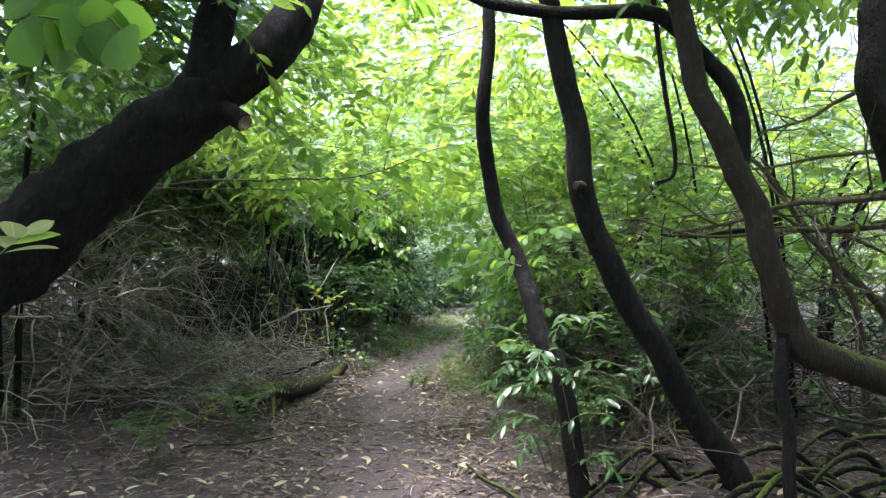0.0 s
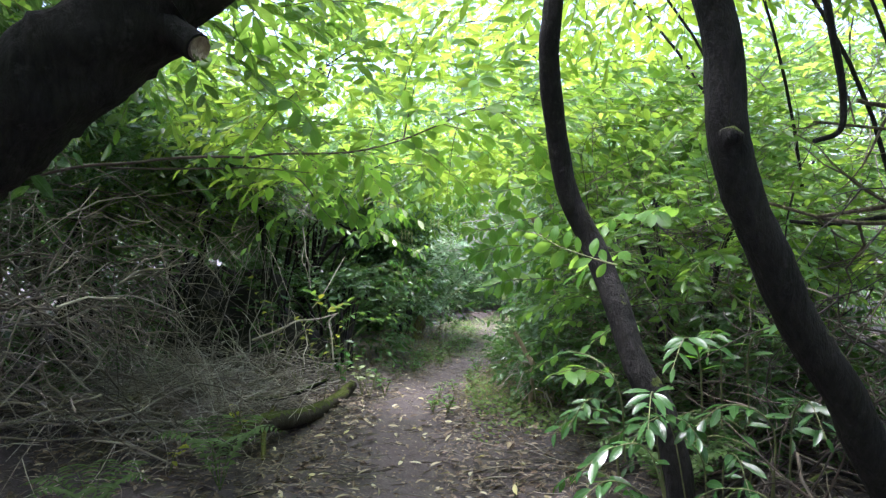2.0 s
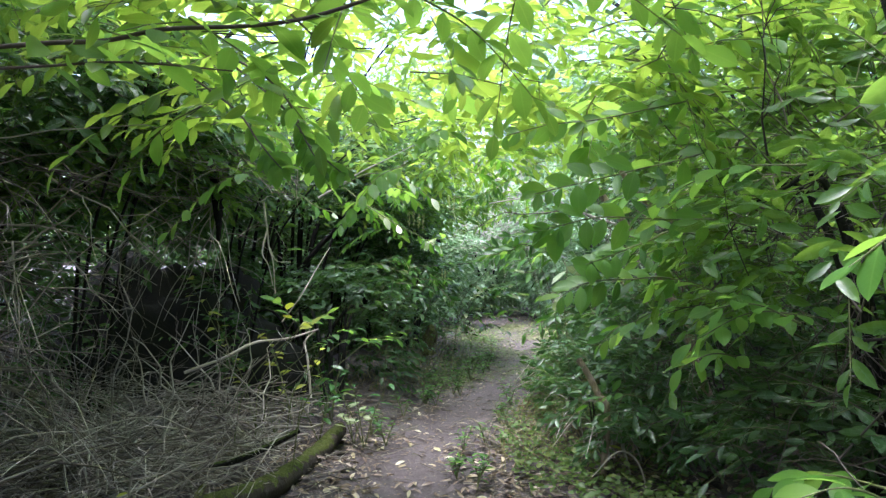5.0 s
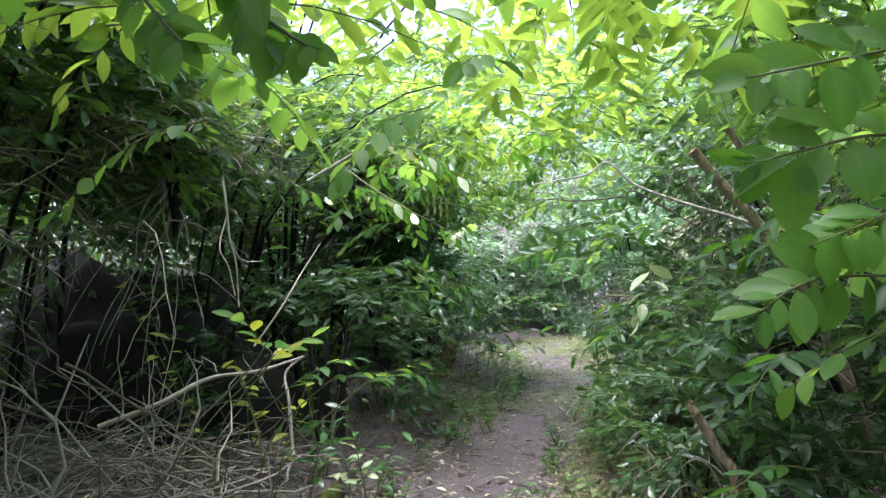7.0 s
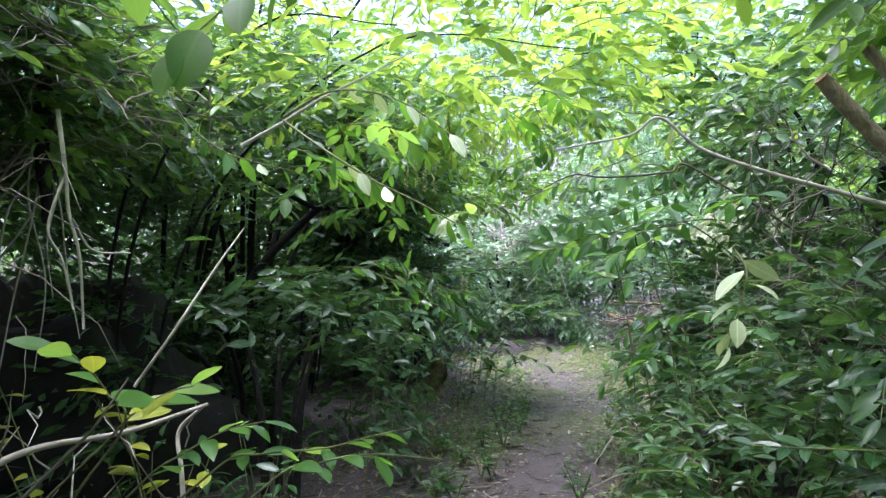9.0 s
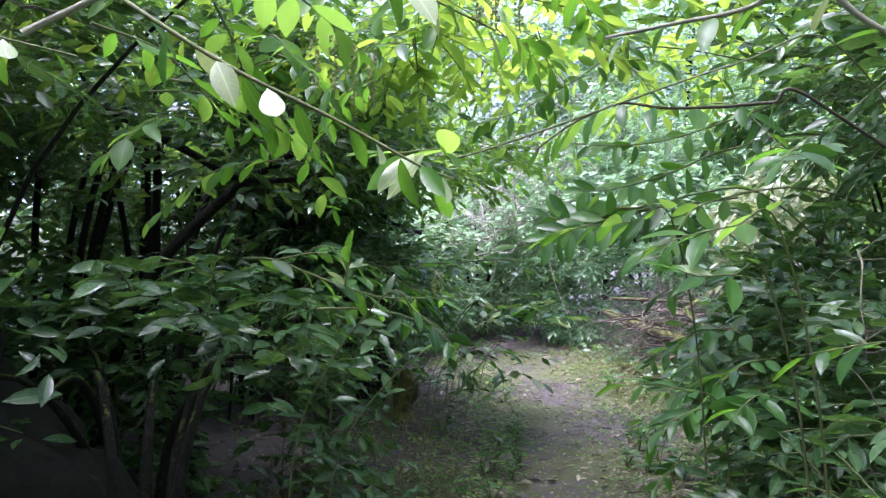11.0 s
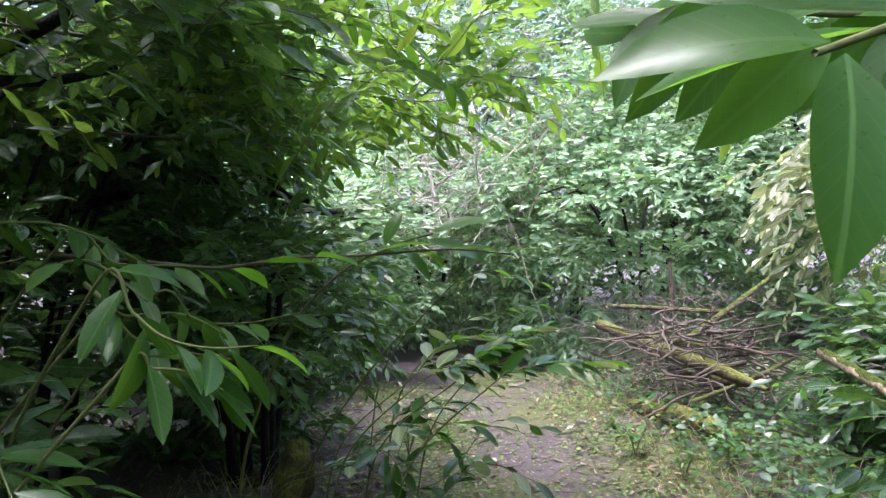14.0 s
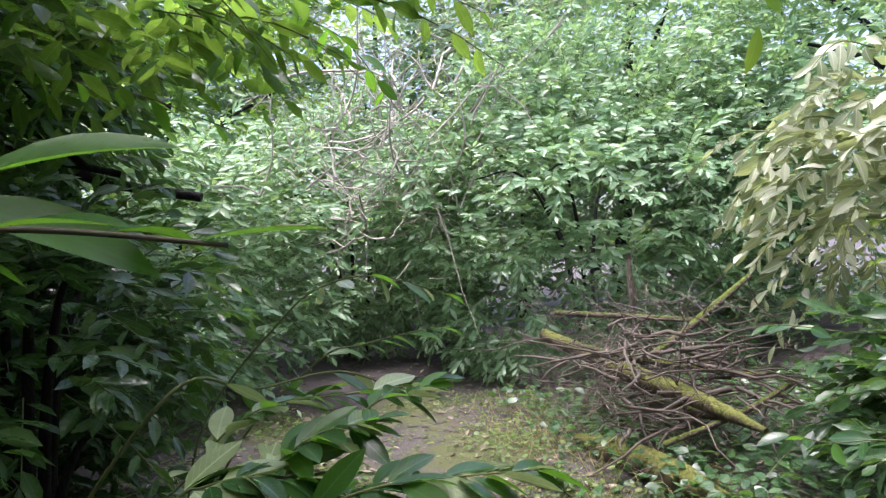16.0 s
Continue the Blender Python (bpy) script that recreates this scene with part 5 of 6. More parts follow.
for p in ([(2.95, 14.9, 0.82), (2.63, 14.9, 0.86), (2.35, 14.9, 0.91), (2.11, 14.9, 0.94)], [(2.31, 14.2, 0.5), (2.11, 14.2, 0.56), (1.89, 14.2, 0.57), (1.71, 14.2, 0.62)]):
    rooted_branch("laurel branch with large dark shining leaves", p, 10, 0.17, GREEN_LEAVES[:2] + DARK_LEAVES, 0.15, hang=0.2)


# sprays that lean out of the thicket into the hollow way
def edge_sprays(n, side, y0, y1, z0, z1, meshes, size, label, reach=0.35):
    made = 0
    for i in range(n * 3):
        if made == n:
            break
        y, z = rng.uniform(y0, y1), rng.uniform(z0, z1)
        x = np.interp(y, TUN_Y, TUN_L if side < 0 else TUN_R) + side * rng.uniform(0.1, 0.35)
        d = unit(np.array([-side * rng.uniform(0.4, 1), rng.uniform(-0.9, 0.4), rng.uniform(-0.1, 0.45)]))
        L = reach * rng.uniform(0.8, 1.5)
        p0 = np.array([x, y, z])
        pts = np.array([p0, p0 + d * L * 0.5, p0 + d * L + [0, 0, -0.25 * L]])
        if clear_of_walk(np.vstack([pts, pts[2:] + d * 0.1]), 0.5).all():
            made += 1
            leafy_branch(label, [tuple(p) for p in pts], int(rng.integers(8, 13)), size * rng.uniform(0.85, 1.1), meshes, 0.004, 0.25, spread=62)


# shoots up to one metre get darker leaves: ground shade put into colour
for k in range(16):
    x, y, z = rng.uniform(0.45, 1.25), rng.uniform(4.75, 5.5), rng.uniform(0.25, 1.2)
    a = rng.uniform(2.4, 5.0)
    leafy_branch("laurel shoot hiding a sapling's foot, leaves darkened low down as shade", [(x + 0.1, y + 0.25, max(0.02, z - 0.45)), (x, y, z), (x + 0.22 * math.cos(a), y + 0.22 * math.sin(a), z + 0.12), (x + 0.42 * math.cos(a), y + 0.42 * math.sin(a), z + 0.02)],
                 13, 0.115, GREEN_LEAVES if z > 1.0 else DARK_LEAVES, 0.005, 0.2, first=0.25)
edge_sprays(16, 1, 5.4, 7.6, 0.7, 1.9, BRIGHT_LEAVES, 0.13, "light green laurel shoot leaning over the path")
edge_sprays(20, 1, 7.6, 10.8, 0.3, 1.9, GREEN_LEAVES, 0.14, "laurel shoot with glossy leaves leaning over the path")
edge_sprays(12, 1, 10.8, 12.0, 0.2, 1.6, GREEN_LEAVES + DARK_LEAVES[:2], 0.15, "laurel shoot with glossy leaves leaning over the path")
edge_sprays(9, -1, 10.5, 12.4, 1.0, 1.7, DARK_LEAVES + GREEN_LEAVES[:3], 0.145, "dark laurel shoot leaning out over the path")
edge_sprays(6, -1, 12.6, 15.5, 1.0, 1.7, DARK_LEAVES, 0.15, "dark laurel shoot leaning out over the path")


def hanging_sprays(n, y0, y1, x0, x1, z0, z1, meshes, size, label):
    made = 0
    for i in range(n * 3):
        if made == n:
            break
        p0 = np.array([rng.uniform(x0, x1), rng.uniform(y0, y1), rng.uniform(z0, z1)])
        a = rng.uniform(0, 6.28)
        d = np.array([math.cos(a), math.sin(a), rng.uniform(-0.5, 0.1)])
        L = rng.uniform(0.35, 0.6)
        pts = np.array([p0, p0 + d * L * 0.5, p0 + d * L + [0, 0, -0.3 * L]])
        if clear_of_walk(np.vstack([pts, pts[2:] + d * 0.1 - [0, 0, 0.1]]), 0.55).all():
            made += 1
            leafy_branch(label, [tuple(p) for p in pts], int(rng.integers(8, 13)), size * rng.uniform(0.85, 1.15), meshes, 0.004, 0.35, spread=62)


hanging_sprays(16, 6.8, 8.4, -1.8, 0.6, 2.0, 2.5, BRIGHT_LEAVES, 0.15, "leafy shoot hanging from the boughs above")
hanging_sprays(12, 10.4, 11.8, -1.6, 0.7, 2.05, 2.6, GREEN_LEAVES, 0.15, "leafy shoot hanging from the boughs above")
hanging_sprays(9, 9.6, 10.6, -1.7, -0.7, 1.75, 2.2, GREEN_LEAVES[:3] + BRIGHT_LEAVES[:3], 0.13, "young laurel shoot cascading over the dark shrub")
hanging_sprays(12, 4.4, 6.2, -3.0, -1.2, 2.5, 3.1, BRIGHT_LEAVES, 0.17, "leafy shoot hanging beside the old trunk")
hanging_sprays(10, 12.6, 15.0, -1.6, 0.3, 2.0, 2.5, GREEN_LEAVES, 0.15, "leafy shoot hanging from the boughs above")
for i in range(9):
    x, y, z = 2.75 + rng.uniform(-0.2, 0.9), 15.3 + rng.uniform(-0.4, 0.5), rng.uniform(1.5, 2.5)
    leafy_branch("bunch of pale olive leaves hanging limp", [(x + 0.35, y, z + 0.1), (x, y - 0.1, z + 0.1), (x - 0.3, y - 0.2, z - 0.12)], 11, 0.19, OLIVE_LEAVES, 0.006, 0.7, face=(-0.2, -0.8, 0.6), up=0.25, twist=0.5, name="olive_branch", group="pale branches")


# broad backlit leaves over the old trunk
BROAD_ONE = leaf_material("broad_leaf_bright", [(0.0, (0.05, 0.15, 0.02)), (1.0, (0.10, 0.24, 0.03))], (0.26, 0.50, 0.05), 0.6, 0.6, True)
BROAD_LEAVES = leaf_meshes("leaf", BROAD_ONE, 0.42, 0.45, 8)
leafy_branch("maple twig with broad backlit leaves hanging before the old trunk", [(-3.1, 2.9, 2.9), (-2.0, 2.5, 2.6), (-1.3, 2.37, 2.4), (-1.08, 2.37, 2.33), (-0.93, 2.32, 2.24), (-0.84, 2.27, 2.16)], 7, 0.17, BROAD_LEAVES, 0.006, 0.55, first=0.5, face=(0, -0.9, 0.3), name="maple_branch", group="near twigs", twist=0.5)
leafy_branch("maple twig with broad backlit leaves hanging before the old trunk", [(-3.1, 2.9, 2.8), (-2.0, 2.5, 2.4), (-1.32, 2.37, 2.24), (-1.07, 2.32, 2.22), (-0.89, 2.3, 2.16)], 7, 0.17, BROAD_LEAVES, 0.005, 0.5, first=0.55, face=(0, -0.9, 0.3), name="maple_branch", group="near twigs", twist=0.5)
leafy_branch("leafy shoot with pale long leaves beside the old trunk", [(-1.5, 2.5, 0.0), (-1.35, 2.25, 0.9), (-1.14, 2.12, 1.52), (-1.06, 2.12, 1.6), (-1.0, 2.12, 1.65)], 6, 0.12, PALE_SHEEN_LEAVES[:2] + BRIGHT_LEAVES[:2], 0.004, 0.15, first=0.75, name="laurel_branch")
leafy_branch("leafy bough drooping into view above the path", [(-0.95, 4.6, 3.2), (-0.66, 3.95, 3.06), (-0.44, 3.85, 2.95), (-0.27, 3.82, 2.88), (-0.11, 3.82, 2.82)], 12, 0.13, BROAD_LEAVES[:3] + BRIGHT_LEAVES[:3], 0.005, 0.5, first=0.3, both=True)
# large soft-green boughs close over the middle of the walk
for pts, n, s in (([(-2.0, 7.6, 2.75), (-1.25, 6.91, 2.26), (-1.06, 6.81, 1.96), (-0.98, 6.71, 1.83)], 9, 0.105),
                  ([(-1.9, 7.6, 2.75), (-1.2, 6.9, 2.15), (-1.06, 6.81, 1.96), (-0.96, 6.76, 1.87), (-0.9, 6.71, 1.82)], 9, 0.105),
                  ([(-2.2, 7.6, 2.7), (-1.44, 6.91, 2.17), (-1.27, 6.81, 1.98), (-1.2, 6.76, 1.9), (-1.14, 6.71, 1.84)], 9, 0.11)):
    leafy_branch("drooping laurel bough with large backlit leaves", pts, n, s, BRIGHT_LEAVES, 0.006, 0.5, first=0.35, stem_mat=TWIG_BROWN, both=True, face=(0.1, -0.8, 0.4), twist=0.5)
for pts, n, s in (([(1.4, 7.3, 1.7), (0.88, 7.06, 1.93), (0.45, 6.86, 1.85), (0.19, 6.76, 1.79), (-0.02, 6.68, 1.74), (-0.14, 6.63, 1.71)], 10, 0.135),
                  ([(1.4, 7.2, 1.4), (0.79, 6.96, 1.59), (0.41, 6.81, 1.61), (0.13, 6.71, 1.62), (-0.03, 6.66, 1.59), (-0.12, 6.66, 1.57)], 10, 0.135),
                  ([(1.4, 7.4, 2.0), (0.89, 7.06, 2.18), (0.52, 6.96, 2.12), (0.17, 6.86, 2.04), (-0.05, 6.86, 2.02), (-0.27, 6.86, 1.97)], 12, 0.115),
                  ([(1.3, 7.3, 1.0), (0.61, 7.11, 1.33), (0.3, 7.01, 1.36), (0.11, 6.96, 1.35), (-0.02, 6.91, 1.29)], 9, 0.14),
                  ([(1.3, 7.3, 1.3), (0.62, 7.11, 1.56), (0.38, 7.01, 1.52), (0.23, 6.96, 1.47), (0.1, 6.91, 1.43)], 7, 0.12)):
    leafy_branch("near laurel bough with large soft-green leaves", pts, n, s, BRIGHT_LEAVES + GREEN_LEAVES[:1], 0.005, 0.25, first=0.25, both=True, face=(-0.1, -0.8, 0.45), twist=0.4)
leafy_branch("bough of long green leaves reaching over the path", [(1.5, 11.6, 1.3), (0.95, 11.35, 1.66), (0.59, 11.24, 1.66), (0.37, 11.19, 1.6), (0.13, 11.14, 1.56), (-0.02, 11.14, 1.55), (-0.12, 11.14, 1.57)], 9, 0.18, GREEN_LEAVES[:4] + BRIGHT_LEAVES[:2], 0.006, 0.2, first=0.35, both=True, face=(0, -0.75, 0.5), twist=0.3)

for pts, n, s in (([(1.9, 11.7, 1.8), (1.37, 11.58, 1.98), (0.8, 11.38, 1.88), (0.5, 11.28, 1.77), (0.21, 11.18, 1.69), (0.04, 11.18, 1.68)], 10, 0.145),
                  ([(1.9, 11.7, 2.1), (1.38, 11.58, 2.19), (0.81, 11.38, 2.02), (0.48, 11.28, 1.92), (0.23, 11.28, 1.9), (0.02, 11.28, 1.92)], 11, 0.14),
                  ([(1.5, 11.4, 1.6), (1.06, 11.28, 1.68), (0.56, 11.08, 1.6), (0.4, 10.98, 1.48), (0.29, 10.93, 1.36)], 8, 0.14),
                  ([(1.6, 12.2, 2.5), (0.66, 12.08, 2.62), (0.19, 11.98, 2.39), (-0.14, 11.88, 2.21), (-0.37, 11.88, 2.14)], 11, 0.14)):
    leafy_branch("laurel bough with long green leaves arching over the path", pts, n, s, GREEN_LEAVES + BRIGHT_LEAVES[:2], 0.006, 0.3, first=0.3, both=True, face=(0, -0.7, 0.55), twist=0.45)
for pts, n, s in (([(-2.1, 13.4, 2.4), (-1.29, 13.62, 2.33), (-0.91, 13.82, 2.25), (-0.54, 13.92, 2.2), (-0.2, 14.02, 2.18), (0.01, 14.12, 2.22)], 13, 0.14),
                  ([(-1.9, 14.0, 2.6), (-0.84, 14.22, 2.7), (-0.2, 14.22, 2.48), (0.24, 14.22, 2.37), (0.66, 14.22, 2.33), (0.9, 14.22, 2.31)], 15, 0.13),
                  ([(-2.2, 14.0, 2.1), (-1.35, 14.02, 2.0), (-1.06, 14.22, 2.01), (-0.69, 14.42, 1.99), (-0.34, 14.62, 1.88)], 11, 0.14)):
    leafy_branch("laurel bough with lit leaves hanging over the clearing", pts, n, s, BRIGHT_LEAVES[:3] + GREEN_LEAVES, 0.007, 0.4, first=0.2, both=True, stem_mat=TWIG_BROWN, twist=0.5)
# low shoots at the saplings' feet, shade likewise carried by dark leaves
for k in range(5):
    x, y, z = rng.uniform(0.5, 1.0), rng.uniform(4.5, 4.85), rng.uniform(0.25, 0.85)
    a = rng.uniform(2.6, 5.2)
    leafy_branch("laurel shoot before a sapling's foot in shade-darkened leaves", [(x + 0.15, y + 0.15, 0.05), (x, y, z), (x + 0.2 * math.cos(a), y + 0.12 * math.sin(a), z + 0.08), (x + 0.36 * math.cos(a), y + 0.2 * math.sin(a), z)], 11, 0.11, DARK_LEAVES, 0.004, 0.25, first=0.3)


# ---- bare branches, sticks and logs ----
def stick(name, label, pts, radii, mat, category="stick", group="", sides=9):
    line = smooth_line(pts, 6)
    r = np.interp(np.linspace(0, 1, len(line)), np.linspace(0, 1, len(radii)), radii)
    base = Vector(line[0])
    me = limb([tuple(np.array(p) - np.array(base)) for p in pts], radii, mat, name, sides, 6, 0.06)
    ob = new(name, me)
    ob.location = base
    return tagged(ob, label, category, group)


stick("fallen_log", "mossy fallen log lying along the path edge", [(-2.04, 6.9, 0.13), (-1.87, 7.3, 0.19), (-1.7, 7.8, 0.12), (-1.58, 8.4, 0.06), (-1.51, 9, 0.04), (-1.44, 9.43, 0.09)], [0.075, 0.085, 0.08, 0.075, 0.06], BARK_MOSSY, "log", sides=16)
stick("fallen_stick", "bare brown stick propped across the log", [(-2.04, 7.8, 0.29), (-1.89, 8, 0.26), (-1.72, 8.2, 0.28), (-1.53, 8.44, 0.34)], [0.018, 0.022, 0.018], BARK_GREY)
stick("mossy_stick", "bright yellow-green moss-covered stick", [(-1.75, 7, -0.01), (-1.82, 7.3, 0.17), (-1.81, 7.55, 0.29)], [0.018, 0.024, 0.02], BARK_YELLOW)
cut = stick("cut_branch", "tan cut branch leaning out of the laurel", [(0.56, 8.94, 1.97), (0.67, 8.92, 1.82), (0.8, 8.88, 1.64), (0.93, 8.84, 1.43), (1.02, 8.8, 1.23), (1.14, 8.75, 0.93), (1.21, 8.7, 0.64), (1.28, 8.7, 0.43)], [0.026, 0.028, 0.030, 0.034], BARK_TAN, "branch", "cut branches")
TIP = [(0.56, 8.94, 1.97), (0.67, 8.92, 1.82), (0.8, 8.88, 1.64), (0.93, 8.84, 1.43), (1.02, 8.8, 1.23), (1.14, 8.75, 0.93), (1.21, 8.7, 0.64), (1.28, 8.7, 0.43)][0]
part("cut_face", limb([(TIP[0] + 0.006, TIP[1], TIP[2] - 0.006), (TIP[0] - 0.004, TIP[1] - 0.002, TIP[2] + 0.004)], [0.025, 0.024], CUT_WOOD, "cut_face", 12, 2, 0.05), cut, "pale reddish cut wood")
stick("cut_branch", "thin tan branch leaning in the laurel", [(0.78, 9.05, 2.1), (0.9, 9, 1.9), (1.06, 9, 1.77), (1.23, 8.95, 1.63)], [0.02, 0.02, 0.016], BARK_TAN, "branch", "cut branches")
stick("cut_branch", "short tan stick standing by the path", [(0.34, 8.5, 0.78), (0.39, 8.47, 0.69), (0.45, 8.44, 0.56), (0.5, 8.4, 0.45)] + [(0.46, 8.4, 0.02)], [0.02, 0.022, 0.022], BARK_TAN, "branch", "cut branches")
stick("cut_branch", "thin tan branch leaning in the laurel", [(0.75, 9, 1.27), (0.82, 8.97, 1.14), (0.97, 8.95, 1.05), (1.16, 8.9, 0.95)], [0.014, 0.014, 0.012], BARK_TAN, "branch", "cut branches")
dang = thing("dead_twig", [(-1.8, 8.65, 1.88), (-1.78, 8.65, 1.71), (-1.77, 8.65, 1.58), (-1.74, 8.65, 1.45), (-1.73, 8.65, 1.24)][0], "bleached forked twig hanging before a dark hollow", "twig", "bleached twigs")
for k, (p, r) in enumerate((([(-1.8, 8.65, 1.88), (-1.78, 8.65, 1.71), (-1.77, 8.65, 1.58), (-1.74, 8.65, 1.45), (-1.73, 8.65, 1.24)], 0.007), ([(-1.78, 8.65, 1.69), (-1.8, 8.6, 1.53), (-1.76, 8.6, 1.44), (-1.73, 8.6, 1.3)], 0.005), ([(-1.76, 8.65, 1.56), (-1.73, 8.7, 1.47), (-1.64, 8.75, 1.46)], 0.004))):
    line = smooth_line(p, 6)
    part("twig", mesh_np("twig", *tubes(line[None], np.linspace(r, r * 0.5, len(line))[None], 6, True), TWIG_PALE), dang)
for p in ([(-1.81, 9.1, 1), (-1.66, 9.1, 1.2), (-1.56, 9.2, 1.4), (-1.47, 9.3, 1.57)],):
    stick("dead_twig", "bleached twig hanging before a dark hollow", p, [0.006, 0.005, 0.003], TWIG_PALE, "twig", "bleached twigs", 6)
stick("dead_branch", "long bleached branch lying on the brush", [(-2.23, 8.3, 0.76), (-2, 8.4, 0.84), (-1.86, 8.6, 0.91), (-1.69, 8.8, 0.91), (-1.51, 9, 0.95)], [0.011, 0.010, 0.006], TWIG_LIGHT, "branch", "", 7)
stick("dead_branch", "pale upright twig in the brush", [(-1.55, 8.9, 0.46), (-1.58, 8.95, 0.73), (-1.61, 9, 0.86), (-1.53, 9, 0.94)], [0.009, 0.008, 0.006], TWIG_PALE, "branch", "", 6)
stick("dead_branch", "black dead branch sticking out of the laurel", [(-2.46, 16, 2.46), (-1.93, 16.05, 2.11), (-1.61, 16.1, 1.99), (-1.33, 16.13, 1.87), (-1.05, 16.16, 1.81), (-0.77, 16.16, 1.76)], [0.03, 0.032, 0.035, 0.03], BARK_DARK, "branch")
stick("dead_branch", "pale grey branch slanting beside the path", [(0.86, 11.2, 0.69), (0.96, 11.5, 0.74), (1.05, 12, 0.8), (1.12, 12.5, 0.9), (1.15, 12.9, 0.98)], [0.018, 0.02, 0.022, 0.02], BARK_TAN, "branch")
for i in range(34):
    x, y = rng.uniform(-3.2, 2.6), rng.uniform(2.6, 8.6)
    if abs(x - way_x(y)) < 0.55:
        continue
    a, L = rng.uniform(0, 3.14), rng.uniform(0.4, 1.3)
    p = [(x + s * L * math.cos(a) + rng.normal(0, 0.03), y + s * L * math.sin(a) + rng.normal(0, 0.03)) for s in (-0.5, -0.15, 0.15, 0.5)]
    r = rng.uniform(0.006, 0.018)
    stick("fallen_stick", "dead stick lying in the leaf litter", [(q[0], q[1], float(ground_z(q[0], q[1])) + r + rng.uniform(0, 0.03)) for q in p], [r, r * 0.8, r * 0.5], BARK_GREY, "stick", "fallen sticks", 6)

st = thing("mossy_stump", (-0.93, 14.1, 0.0), "yellow-green mossy stump at the path edge", "stump")
part("trunk", limb([(-0.95, 14.1, -0.05), (-0.93, 14.1, 0.1), (-0.95, 14.12, 0.24), (-0.91, 14.14, 0.36), (-0.93, 14.15, 0.44)], [0.15, 0.09, 0.075, 0.07, 0.035], BARK_YELLOW, "trunk", 20, 9, 0.22, 5), st)
part("side_shoot", limb([(-0.92, 14.1, 0.12), (-0.84, 14.05, 0.22), (-0.82, 14.05, 0.36)], [0.035, 0.028, 0.012], BARK_YELLOW, "side_shoot", 10, 6, 0.15, 8), st)

# bare grey boughs behind the bent sapling
for pts, r in (([(3.6, 5.1, 2.1), (2.76, 4.82, 1.93), (2.48, 4.82, 1.9), (2.13, 4.77, 1.88), (1.81, 4.92, 1.77), (1.54, 5.22, 1.72)], 0.034),
               ([(3.6, 5.3, 1.8), (3.02, 5.22, 1.75), (2.68, 5.22, 1.73), (2.36, 5.22, 1.73), (1.81, 5.32, 1.69), (1.36, 5.42, 1.82)], 0.03),
               ([(3.7, 5.4, 2.4), (3.16, 5.42, 2.31), (2.68, 5.42, 2.26), (2.19, 5.42, 2.18), (1.65, 5.42, 2.23)], 0.02),
               ([(3.5, 5.6, 0.2), (3.21, 5.52, 1.09), (2.73, 5.52, 1.6), (2.28, 5.52, 2.23), (1.94, 5.52, 2.36)], 0.038),
               ([(3.8, 5.7, 3.0), (3.3, 5.62, 2.86), (2.93, 5.62, 2.71), (2.71, 5.62, 2.58), (2.33, 5.62, 2.48)], 0.026),
               ([(3.8, 5.9, 1.3), (3.42, 5.82, 1.55), (2.9, 5.82, 1.8), (2.59, 5.82, 2.09), (2.44, 5.82, 2.32)], 0.018),
               ([(3.0, 5.4, 0.15), (2.89, 5.32, 1.07), (2.73, 5.32, 1.44), (2.54, 5.32, 1.68), (2.3, 5.32, 1.88)], 0.03)):
    b = thing("bare_branch", pts[0], "bare grey branch with thin forked side twigs", "branch", "bare branches")
    part("stem", limb(pts, [r, r * 0.75, r * 0.5, r * 0.3], BARK_BROWN, "stem", 9, 6, 0.08, int(r * 1000)), b)
    line = smooth_line(pts, 5)
    for k in range(9):
        i = int(rng.integers(6, len(line) - 1))
        d = unit(line[i] - line[i - 1] + rng.normal(0, 0.55, 3))
        tw = twig_lines(line[i][None], d[None], np.array([rng.uniform(0.3, 0.75)]), 0.3, 6, -0.1)
        part("side_twig", mesh_np("side_twig", *tubes(tw, np.linspace(r * 0.3, 0.002, 6)[None], 5, True), BARK_BROWN), b)
# arching dark roots and suckers round the saplings' feet
for k in range(15):
    x, y = rng.uniform(0.7, 3.0), rng.uniform(4.1, 5.6)
    a, L, h = rng.uniform(-0.7, 0.9) + (3.14 if k % 2 else 0), rng.uniform(0.7, 1.5), rng.uniform(0.05, 0.24)
    e = (x + L * math.cos(a), y + 0.6 * L * math.sin(a))
    g0, g1 = float(ground_z(x, y)), float(ground_z(*e))
    stick("arching_root", "dark arching root at the foot of the saplings", [(x, y, g0 - 0.02), (x * 0.7 + e[0] * 0.3, y * 0.7 + e[1] * 0.3, g0 + h), (x * 0.35 + e[0] * 0.65, y * 0.35 + e[1] * 0.65, g1 + h * 0.8), (e[0], e[1], g1 - 0.02)], [0.024, 0.02, 0.016, 0.01], BARK_GREY, "root", "sapling roots", 8)
